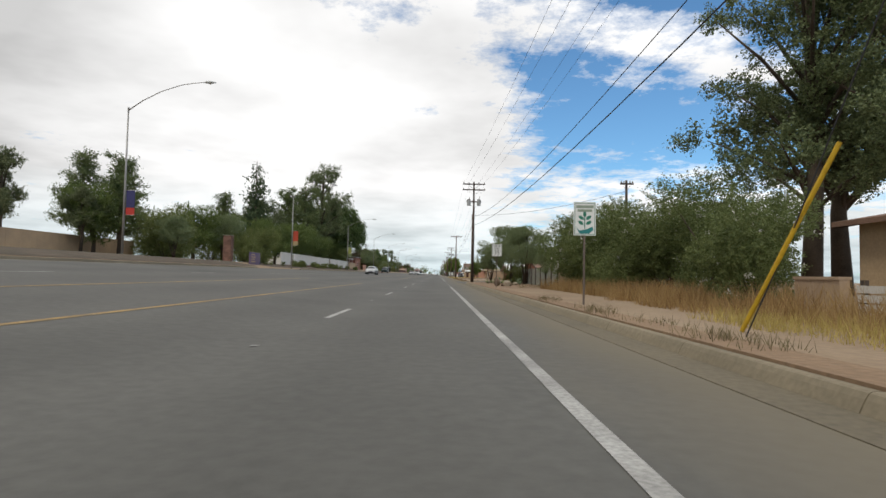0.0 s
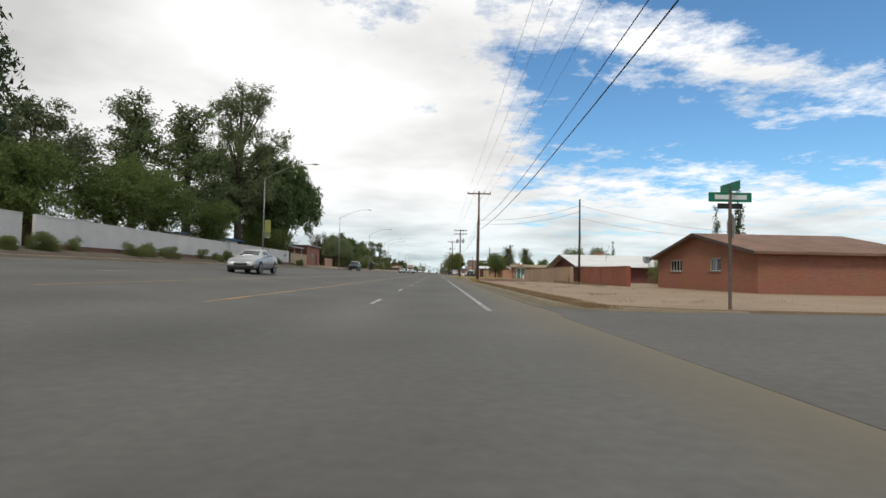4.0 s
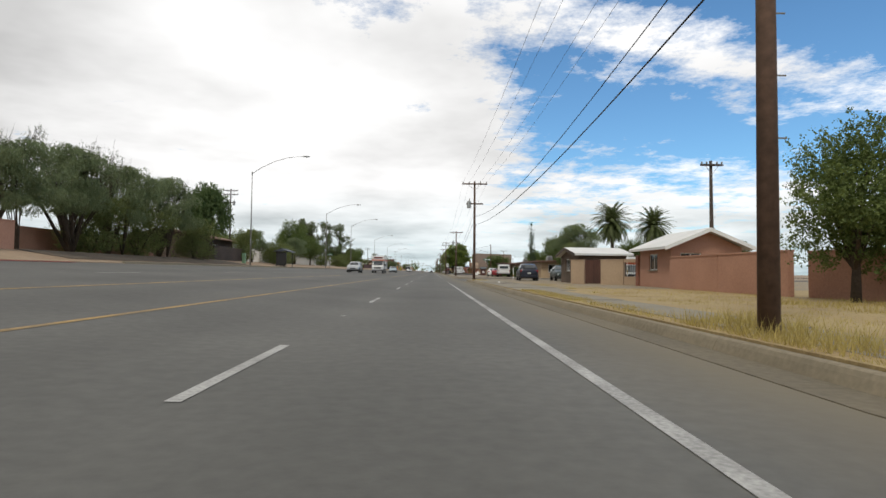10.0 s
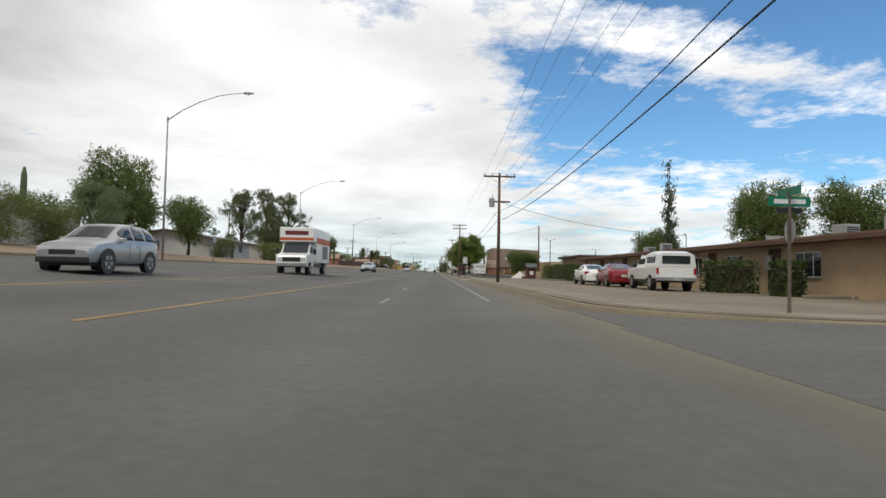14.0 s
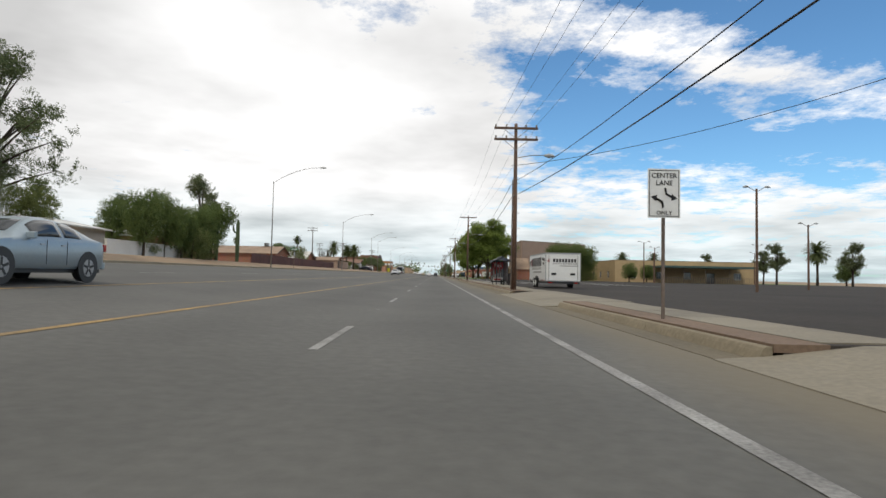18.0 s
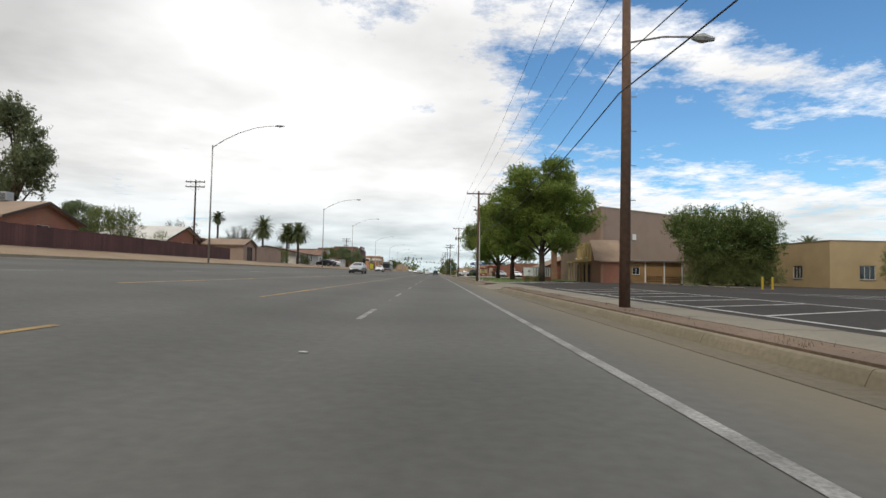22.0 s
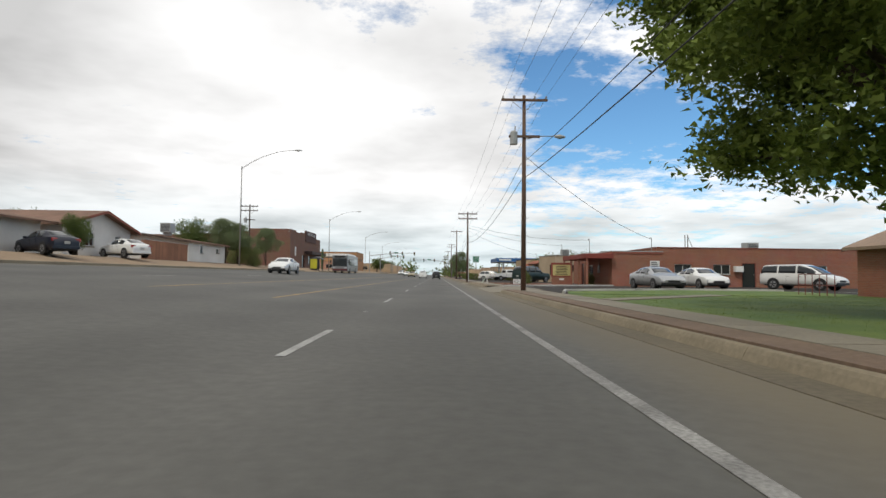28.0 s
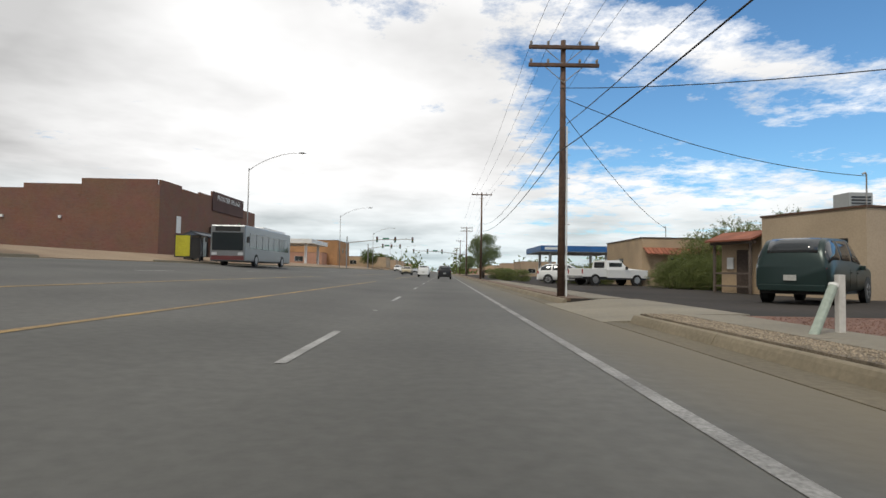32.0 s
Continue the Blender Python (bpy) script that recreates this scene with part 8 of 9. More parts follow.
# enclosed trailer
tr = thing("cargo_trailer", "white enclosed cargo trailer with lettering parked on a lot", "trailer", 8.35, 334.05, 0.08)
tr.matrix_basis = pose(8.35, 334.05, 0.08) @ Matrix.Diagonal((1.0, 0.91, 1.0, 1.0))
part("box", boxes((-1.15, 1.15, -3.6, 3.3, 0.55, 2.42), bevel=0.04), CWHITE, tr)
part("trim", boxes((-1.17, 1.17, -3.63, -3.58, 2.36, 2.45), (-1.17, -1.12, -3.6, 3.3, 2.38, 2.45), (1.12, 1.17, -3.6, 3.3, 2.38, 2.45)), GREY, tr)
part("frame", boxes((-1.1, 1.1, -3.6, 3.3, 0.42, 0.55), (-0.06, 0.06, 3.3, 4.6, 0.42, 0.54)), BLACK, tr)
part("rear_door", boxes((-1.05, 1.05, -3.64, -3.605, 0.62, 2.3)), WHITE, tr)
for sx in (-1, 1):
    part("door_bar", tube([(sx * 0.95, -3.66, 0.65), (sx * 0.95, -3.66, 2.28)], 0.018, 6), STEEL, tr)
    part("latch", boxes((sx * 0.62 - 0.16, sx * 0.62 + 0.16, -3.66, -3.642, 0.98, 1.12)), BLACK, tr)
    part("tail_lamp", boxes((sx * 0.85 - 0.1, sx * 0.85 + 0.1, -3.63, -3.605, 0.44, 0.52)), TAILLAMP, tr)
    part("mudguard", boxes((sx * 1.2 - 0.1, sx * 1.2 + 0.1, -0.95, 0.75, 0.72, 0.78)), BLACK, tr)
    for sy in (-0.5, 0.3):
        t = part("wheel", tube([(sx * 1.16, sy, 0.44), (sx * 1.3, sy, 0.44)], 0.33, 16), TYRE, tr)
        part("rim", tube([(sx * 1.3, sy, 0.44), (sx * 1.31, sy, 0.44)], 0.2, 12), WHITE, t)
PRINT = mat("dark_print", (0.035, 0.033, 0.035), 0.55, vary=0.1)
PALEPRINT = mat("pale_print", (0.40, 0.39, 0.38), 0.6, vary=0.1)
REDPRINT = mat("red_letters", (0.36, 0.03, 0.02), 0.5)
word_mark(8, 0.30, PRINT, tr, pose(0.12, -3.645, 1.84, 90, 0, 0), "row of bold dark shapes")
for i in range(10):
    part("writing_bar", boxes((-0.68 + 0.165 * i, -0.58 + 0.165 * i, -3.652, -3.642, 1.68, 1.78)), PALEPRINT, tr)
part("writing_bar", boxes((-0.2, 0.95, -3.652, -3.642, 1.55, 1.62)), PALEPRINT, tr)
word_mark(8, 0.78, PRINT, tr, pose(-1.155, 0.06, 1.62, 90, 0, -90), "row of bold dark shapes")
for i in range(10):
    part("writing_bar", boxes((-1.158, -1.151, 1.9 - 0.41 * i, 2.1 - 0.41 * i, 1.33, 1.52)), PALEPRINT, tr)
part("writing_bar", boxes((-1.158, -1.151, -1.95, 1.45, 1.12, 1.25)), PALEPRINT, tr)
for i in range(3):
    part("red_mark", boxes((-1.16, -1.151, 2.2 + 0.09 * i, 2.26 + 0.09 * i, 1.6 + 0.05 * i, 2.15 - 0.05 * i)), REDPRINT, tr)
    part("red_mark", boxes((-0.94 - 0.05 * i, -0.91 - 0.05 * i, -3.653, -3.642, 1.84, 2.04 - 0.03 * i)), REDPRINT, tr)
lettering("lettering", "SUNDAY\n5 PM", 0.24, INK, tr, pose(-1.158, 2.85, 1.78, 90, 0, -90) @ Matrix.Rotation(radians(9), 4, "Z"), "black lettering")
lettering("lettering", "SUNDAY\n5 PM", 0.28, INK, tr, pose(-1.158, -2.75, 1.88, 90, 0, -90) @ Matrix.Rotation(radians(-7), 4, "Z"), "black lettering")
for sx in (-1, 1):
    for i in range(22):
        if not -0.95 < 3.1 - 0.3 * i < 0.8:
            part("reflector", boxes((sx * 1.153 - 0.003, sx * 1.153 + 0.003, 3.1 - 0.3 * i, 3.25 - 0.3 * i, 0.6, 0.65)), REDPRINT if i % 2 else BLACK, tr)
    arch = [(-1.0, 0.42)] + [(-0.1 - 0.88 * math.cos(t), 0.42 + 0.5 * math.sin(t) ** 0.6) for t in [math.pi * k / 10 for k in range(1, 10)]] + [(0.8, 0.42)]
    part("fender", prism(arch, sx * 1.155, sx * 1.17, "x"), BLACK, tr)
for y in (-3.59, 3.29):
    part("corner_post", boxes((-1.165, -1.12, y - 0.03, y + 0.03, 0.55, 2.42), (1.12, 1.165, y - 0.03, y + 0.03, 0.55, 2.42)), GREY, tr)

# city bus at its stop
bus = thing("city_bus", "silver and white city bus standing at a stop", "bus", -15.6, 548.4, road_z(-15.6), 180)
part("body", boxes((-1.27, 1.27, -6.0, 6.0, 0.35, 3.0), bevel=0.1), paint("bus_silver", (0.22, 0.23, 0.24), 0.4), bus)
part("roof_pod", boxes((-1.0, 1.0, -5.2, 1.0, 2.99, 3.22), bevel=0.05), CWHITE, bus)
part("windscreen", boxes((-1.12, 1.12, 5.97, 6.03, 1.15, 2.45), bevel=0.02), CARGLASS, bus)
part("destination_sign", boxes((-0.9, 0.9, 5.98, 6.04, 2.55, 2.86)), INK, bus)
part("front_band", boxes((-1.2, 1.2, 5.98, 6.03, 0.45, 0.75)), mat("bus_red", (0.13, 0.03, 0.03), 0.5), bus)
for sx in (-1, 1):
    for i in range(7):
        part("side_window", boxes((sx * 1.275 - 0.012, sx * 1.275 + 0.012, -5.3 + 1.5 * i, -3.95 + 1.5 * i, 1.35, 2.45)), CARGLASS, bus)
    part("headlamp", boxes((sx * 0.95 - 0.18, sx * 0.95 + 0.18, 5.98, 6.04, 0.8, 1.0)), HEADLAMP, bus)
    part("mirror", boxes((sx * 1.5 - 0.1, sx * 1.5 + 0.1, 6.0, 6.12, 1.7, 2.15), bevel=0.02), BLACK, bus)
    for sy in (-3.4, 3.5):
        t = part("wheel", tube([(sx * 1.05, sy, 0.48), (sx * 1.29, sy, 0.48)], 0.48, 20), TYRE, bus)
        part("rim", tube([(sx * 1.29, sy, 0.48), (sx * 1.3, sy, 0.48)], 0.28, 12), RIM, t)

# ---- bus shelters ----


def shelter(label, x, y, z, turn, poster, text=""):
    """A shelter with a peaked dark roof; its back runs along y, open to -x."""
    s = thing("bus_shelter", label, "bus shelter", x, y, z, turn)
    for px in (-0.05, 1.25):
        for py in (-1.75, 1.75):
            part("post", boxes((px - 0.045, px + 0.045, py - 0.045, py + 0.045, 0, 2.15)), BLACK, s)
    part("roof", prism([(-0.45, 2.1), (-0.45, 2.16), (0.6, 2.5), (1.65, 2.16), (1.65, 2.1), (0.6, 2.4)], -2.1, 2.1), mat("shelter_roof", (0.06, 0.07, 0.085), 0.5), s)
    for py in (-2.08, 2.02):
        part("gable_sign", prism([(0.05, 2.16), (0.6, 2.38), (1.15, 2.16)], py, py + 0.06), mat("shelter_blue", (0.08, 0.10, 0.14), 0.5), s)
    part("eave_sign", boxes((-0.47, -0.45, -1.0, 1.0, 2.02, 2.2)), mat("shelter_blue", (0.08, 0.10, 0.14), 0.5), s)
    mesh = mat("dark_mesh", (0.03, 0.028, 0.03), 0.6)
    tint = mat("perforated_panel", (0.075, 0.075, 0.085), 0.45, vary=0.15, scale=3.0)
    for i in range(3):
        part("back_panel", boxes((1.235, 1.265, -1.66 + 1.12 * i, -0.58 + 1.12 * i, 0.3, 2.0), bevel=0.006), tint, s)
    part("back_rail", boxes((1.2, 1.3, -1.7, 1.7, 0.22, 0.28), (1.2, 1.3, -1.7, 1.7, 2.02, 2.08), (1.2, 1.23, -1.7, 1.7, 1.1, 1.15)), BLACK, s)
    part("roof_ridge", boxes((0.5, 0.7, -2.1, 2.1, 2.46, 2.56), bevel=0.02), BLACK, s)
    part("bench", boxes((0.7, 1.1, -1.2, 1.2, 0.42, 0.48), bevel=0.01), mesh, s)
    for py in (-0.9, 0.9):
        part("bench_leg", boxes((0.8, 1.0, py - 0.06, py + 0.06, 0, 0.42)), BLACK, s)
    if poster is None:
        return s
    pp = part("poster_case", boxes((0.0, 1.2, 1.68, 1.82, 0.25, 2.0)), BLACK, s)
    part("poster", boxes((0.08, 1.12, 1.668, 1.679, 0.33, 1.92)), poster, pp)
    part("poster_foot", boxes((0.08, 1.12, 1.66, 1.667, 0.33, 0.62)), mat("poster_white", (0.6, 0.58, 0.57), 0.5), pp)
    for i in range(4):
        part("poster_bottle", tube([(0.24 + 0.24 * i, 1.655, 0.75), (0.24 + 0.24 * i, 1.655, 1.15), (0.24 + 0.24 * i, 1.655, 1.3)], [0.07, 0.07, 0.025], 8), mat("poster_dark_%d" % i, [(0.2, 0.21, 0.22), (0.25, 0.02, 0.02), (0.03, 0.10, 0.07), (0.22, 0.23, 0.24)][i], 0.5), pp)
    if text:
        lettering("lettering", text, 0.3, SIGNWHITE, pp, pose(0.6, 1.662, 1.62, 90, 0, 0))
    return s


RED_POSTER = mat("red_poster", (0.50, 0.03, 0.04), 0.35)
sh = shelter("dark steel bus shelter with a red poster panel beside a kerb", 4.95, 341.2, 0.19, 0, None)
sh.matrix_basis = pose(4.95, 341.2, 0.19) @ Matrix.Diagonal((0.72, 0.88, 0.92, 1))
adv = thing("advert_panel", "red advertising panel in a dark frame at a bus shelter", "poster", 4.8, 343.2, 0.19, 0)
part("frame", boxes((0, 1.25, -0.06, 0.06, 0.2, 2.02), bevel=0.01), BLACK, adv)
part("poster", boxes((0.08, 1.17, -0.075, -0.061, 0.3, 1.94)), RED_POSTER, adv)
part("poster_field", prism([(0.08, 0.3), (1.17, 0.3), (1.17, 1.25), (0.08, 0.75)], -0.082, -0.0755), mat("poster_white", (0.6, 0.58, 0.57), 0.5), adv)
lettering("lettering", "FREE", 0.34, SIGNWHITE, adv, pose(0.62, -0.08, 1.60, 90, 0, 0))
lettering("lettering", "BUY 2, GET 1", 0.14, SIGNWHITE, adv, pose(0.62, -0.08, 1.81, 90, 0, 0))
for i in range(4):
    part("poster_bottle", tube([(0.26 + 0.24 * i, -0.085, 0.62), (0.26 + 0.24 * i, -0.085, 1.2), (0.26 + 0.24 * i, -0.085, 1.42)], [0.085, 0.085, 0.03], 8), mat("poster_dark_%d" % i, (0.2, 0.2, 0.2), 0.5), adv)
part("logo_bar", boxes((0.3, 0.9, -0.09, -0.083, 0.36, 0.5)), RED_POSTER, adv)
bin_ = thing("litter_bin", "dark slatted steel litter bin beside a bus shelter", "litter bin", 6.05, 339.4, 0.19)
bin_.matrix_basis = pose(6.05, 339.4, 0.19) @ Matrix.Diagonal((0.72, 0.72, 1, 1))
for i in range(14):
    an = i * 0.4488
    part("slat", boxes((-0.03, 0.03, 0.29, 0.32, 0.05, 0.95)), BLACK, bin_, m=pose(0, 0, 0, 0, 0, math.degrees(an)))
part("liner", tube([(0, 0, 0.04), (0, 0, 0.9)], 0.27, 14), mat("liner", (0.05, 0.04, 0.05), 0.6), bin_)
part("ring", tube([(0, 0, 0.93), (0, 0, 0.99)], 0.33, 16), BLACK, bin_)
shelter("dark steel bus shelter on the far pavement", -19.6, 242.4, road_z(-20), 180, mat("blue_poster", (0.1, 0.1, 0.2), 0.5))
shelter("dark bus shelter with a yellow poster beside a brick block", -20.4, 550.6, road_z(-20.5), 180, mat("yellow_poster", (0.45, 0.42, 0.02), 0.5))
ya = thing("advert_panel", "yellow advertising panel in a dark frame at a bus shelter", "poster", -21.4, 546.6, road_z(-21))
part("frame", boxes((0, 1.3, -0.06, 0.06, 0.2, 2.02), bevel=0.01), BLACK, ya)
part("poster", boxes((0.08, 1.22, -0.075, -0.061, 0.3, 1.94)), mat("yellow_poster", (0.45, 0.42, 0.02), 0.5), ya)

# ---- signs ----


def sign_post(name, label, x, y, z, height, w, h, color, post=None, turn=0.0, bevel=0.03):
    s = thing(name, label, "road sign", x, y, z, turn)
    part("post", boxes((-0.025, 0.025, 0.0, 0.05, -0.1, height)), post or RUSTY, s)
    p = part("panel", boxes((-w / 2, w / 2, -0.014, -0.002, height - h, height), bevel=0.0), color, s)
    return s, p


def border(s, w, h, top, material, inset=0.025, t=0.012):
    a, b, c, d = -w / 2 + inset, w / 2 - inset, top - h + inset, top - inset
    part("border", boxes((a, b, -0.018, -0.0145, d - t, d), (a, b, -0.018, -0.0145, c, c + t), (a, a + t, -0.018, -0.0145, c + t, d - t), (b - t, b, -0.018, -0.0145, c + t, d - t)), material, s)


def words(s, text, size, x, z, material):
    lettering("lettering", text, size, material, s, pose(x, -0.019, z, 90, 0, 0))


s, p = sign_post("adopt_sign", "white metal sign with a green plant drawing on a steel post", 4.75, 15.6, 0.15, 2.85, 0.61, 0.92, SIGNWHITE)
border(s, 0.61, 0.92, 2.85, SIGNGREEN)
part("writing_bar", boxes((-0.24, 0.24, -0.018, -0.0145, 2.68, 2.76)), mat("pale_green_ink", (0.30, 0.36, 0.28), 0.5), s)
part("writing_bar", boxes((-0.2, 0.2, -0.018, -0.0145, 2.58, 2.65)), mat("pale_green_ink", (0.30, 0.36, 0.28), 0.5), s)
leafg = mat("drawn_green", (0.02, 0.20, 0.13), 0.5)
part("drawn_stem", boxes((-0.012, 0.012, -0.018, -0.0145, 2.12, 2.5)), leafg, s)
for k, (x, z, an) in enumerate(((-0.11, 2.28, 35), (0.11, 2.28, -35), (-0.1, 2.42, 35), (0.1, 2.42, -35), (0, 2.52, 0))):
    bm = prism([(-0.09, 0), (-0.03, 0.045), (0.05, 0.04), (0.1, 0), (0.05, -0.04), (-0.03, -0.045)], -0.018, -0.0145)
    part("drawn_leaf", bm, leafg, s, m=Matrix.Translation((x, 0, z)) @ Matrix.Rotation(radians(an + (90 if k == 4 else 0)), 4, "Y"))
part("drawn_bowl", prism([(-0.24, 2.16), (-0.14, 2.06), (0.05, 2.1), (0.22, 2.18), (0.24, 2.08), (0.12, 1.98), (-0.14, 1.98)], -0.018, -0.0145), mat("drawn_teal", (0.02, 0.22, 0.22), 0.5), s)
s, p = sign_post("speed_limit_sign", "white speed limit sign on a rusty post", 4.4, 35.6, 0.15, 2.75, 0.61, 0.76, SIGNWHITE)
border(s, 0.61, 0.76, 2.75, INK)
words(s, "SPEED", 0.15, 0, 2.62, INK)
words(s, "LIMIT", 0.15, 0, 2.47, INK)
words(s, "35", 0.36, 0, 2.22, INK)
s, p = sign_post("centre_lane_sign", "white centre lane only sign with two curved arrows", 4.2, 303.9, 0.04, 2.95, 0.61, 0.92, SIGNWHITE)
border(s, 0.61, 0.92, 2.95, INK)
words(s, "CENTER", 0.13, 0, 2.82, INK)
words(s, "LANE", 0.13, 0, 2.68, INK)
words(s, "ONLY", 0.11, 0, 2.12, INK)
for sg, oz in ((1, 2.45), (-1, 2.36)):
    part("arrow", tube([(sg * 0.02, -0.017, oz + sg * 0.14), (sg * 0.04, -0.017, oz + sg * 0.03), (sg * 0.15, -0.017, oz - sg * 0.03)], 0.022, 5), INK, s)
    part("arrow_head", prism([(sg * 0.25, oz - sg * 0.06), (sg * 0.13, oz - sg * 0.1), (sg * 0.15, oz + sg * 0.03)], -0.018, -0.0145), INK, s)
s, p = sign_post("bike_route_sign", "green bike route sign on a steel post", 4.1, 505.4, 0.15, 2.7, 0.61, 0.61, SIGNGREEN)
border(s, 0.61, 0.61, 2.7, SIGNWHITE)
words(s, "BIKE ROUTE", 0.088, 0, 2.3, SIGNWHITE)
for sx in (-1, 1):
    bm = bmesh.new()
    for i in range(16):
        a0, a1 = i * 0.3927, (i + 1) * 0.3927
        v = [bm.verts.new((sx * 0.115 + r * math.cos(t), -0.018, 2.5 + r * math.sin(t))) for r, t in ((0.085, a0), (0.085, a1), (0.07, a1), (0.07, a0))]
        bm.faces.new(v)
    part("drawn_wheel", bm, SIGNWHITE, s)
part("drawn_frame", tube([(-0.115, -0.017, 2.5), (-0.05, -0.017, 2.6), (0.08, -0.017, 2.6), (0.0, -0.017, 2.5), (-0.05, -0.017, 2.6)], 0.007, 4), SIGNWHITE, s)
part("drawn_frame", tube([(0.115, -0.017, 2.5), (0.07, -0.017, 2.64), (0.0, -0.017, 2.5), (-0.115, -0.017, 2.5)], 0.007, 4), SIGNWHITE, s)
part("arrow", prism([(-0.17, 2.2), (-0.11, 2.17), (-0.11, 2.19), (0.11, 2.19), (0.11, 2.17), (0.17, 2.2), (0.11, 2.23), (0.11, 2.21), (-0.11, 2.21), (-0.11, 2.23)], -0.018, -0.0145), SIGNWHITE, s)


def street_sign(x, y, z, blades=2):
    s = thing("street_name_sign", "green street name blades above a stop sign seen from behind", "road sign", x, y, z)
    part("post", boxes((-0.03, 0.03, -0.03, 0.03, -0.1, 3.0)), RUSTY, s)
    b = part("name_blade", boxes((-0.52, 0.52, -0.015, 0.015, 2.62, 2.85)), SIGNGREEN, s)
    part("writing_bar", boxes((-0.38, 0.4, -0.02, -0.0155, 2.68, 2.79)), SIGNWHITE, b)
    b2 = part("name_blade", boxes((-0.015, 0.015, -0.45, 0.45, 2.87, 3.08)), SIGNGREEN, s)
    part("small_blade", boxes((-0.3, 0.3, -0.015, 0.015, 2.45, 2.58)), INK, s)
    octa = [(0.33 * math.cos(radians(22.5 + 45 * i)), 2.02 + 0.33 * math.sin(radians(22.5 + 45 * i))) for i in range(8)]
    part("stop_panel", prism(octa, -0.002, 0.002, "y" if blades > 1 else "x"), GREY, s, "grey back of a stop sign", m=pose(0.05, 0.05, 0, 0, 0, 80))
    return s


street_sign(8.9, 164.4, E_Z)
street_sign(7.5, 236.7, E_Z).scale = (0.87, 0.87, 0.87)
street_sign(7.5, 77.5, E_Z)
street_sign(-20.0, 276.5, road_z(-20))
street_sign(-20.5, 376.0, road_z(-20.5))
# marquee, clinic signs
mq = thing("marquee_sign", "white letter board on a low brick base with a tree emblem", "sign", 11.8, 437.6, E_Z, -8)
part("base", boxes((-0.1, 3.7, -0.2, 0.2, -0.1, 0.5)), BRICK_R, mq)
part("cabinet", boxes((0, 3.6, -0.15, 0.15, 0.5, 1.75), bevel=0.02), GREY, mq)
part("emblem_panel", boxes((0.06, 1.5, -0.165, -0.151, 0.58, 1.68)), SIGNWHITE, mq)
part("letter_panel", boxes((1.56, 3.54, -0.165, -0.151, 0.58, 1.68)), SIGNWHITE, mq)
part("emblem", tube([(0.78, -0.17, 0.75), (0.78, -0.17, 1.1), (0.78, -0.17, 1.3)], [0.03, 0.03, 0.22], 7), mat("grey_letters", (0.4, 0.4, 0.4), 0.6), mq)
for i in range(5):
    for j in range(7):
        part("writing_bar", boxes((1.66 + 0.265 * j, 1.84 + 0.265 * j, -0.172, -0.166, 0.68 + 0.2 * i, 0.8 + 0.2 * i)), INK, mq)
for x in (0.3, 3.4):
    part("post", tube([(x, 0.3, 0), (x, 0.3, 1.9)], 0.03, 6), RUSTY, mq)
fp = thing("yard_sign", "white yard sign with black lettering between dark posts", "sign", 7.0, 499.5, E_Z)
fp.matrix_basis = pose(7.0, 499.5, E_Z) @ Matrix.Diagonal((0.66, 0.66, 0.72, 1))
part("board", boxes((0, 1.0, -0.03, 0.03, 0.12, 0.68), bevel=0.01), SIGNWHITE, fp)
for i, t in enumerate(("FREE", "PREGNANCY", "TEST")):
    lettering("lettering", t, 0.155, INK, fp, pose(0.5, -0.036, 0.57 - 0.17 * i, 90, 0, 0))
for x in (-0.3, -0.06, 1.06):
    part("post", boxes((x - 0.05, x + 0.05, -0.05, 0.05, -0.05, 0.74)), DARKWOOD, fp)
ys = thing("clinic_sign", "cream sign with rows of writing in a red brick frame", "sign", 11.0, 502.2, E_Z, 0)
part("base", boxes((0, 1.75, 0, 0.35, -0.05, 0.75)), BRICK_R, ys)
part("frame", boxes((-0.06, 1.81, 0.0, 0.35, 0.75, 2.05), bevel=0.01), mat("porch_red", (0.25, 0.055, 0.04), 0.8), ys)
part("panel", boxes((0.06, 1.7, -0.02, -0.002, 0.85, 1.85)), mat("cream_sign", (0.55, 0.50, 0.22), 0.6), ys)
for i in range(6):
    part("writing_bar", boxes((0.3 + 0.07 * (i % 2), 1.45 - 0.06 * (i % 3), -0.026, -0.0205, 0.93 + 0.145 * i, 0.99 + 0.145 * i)), DARKWOOD, ys)
part("number_bar", boxes((0.65, 1.1, -0.012, -0.002, 0.42, 0.6)), SIGNWHITE, ys)
for x in (14.2, 9.0):
    plant("shrub", x + 0.2, 501.5 if x > 10 else 505.5, 1.5, 0.6, x, "small clipped shrub beside a clinic", name="shrub")

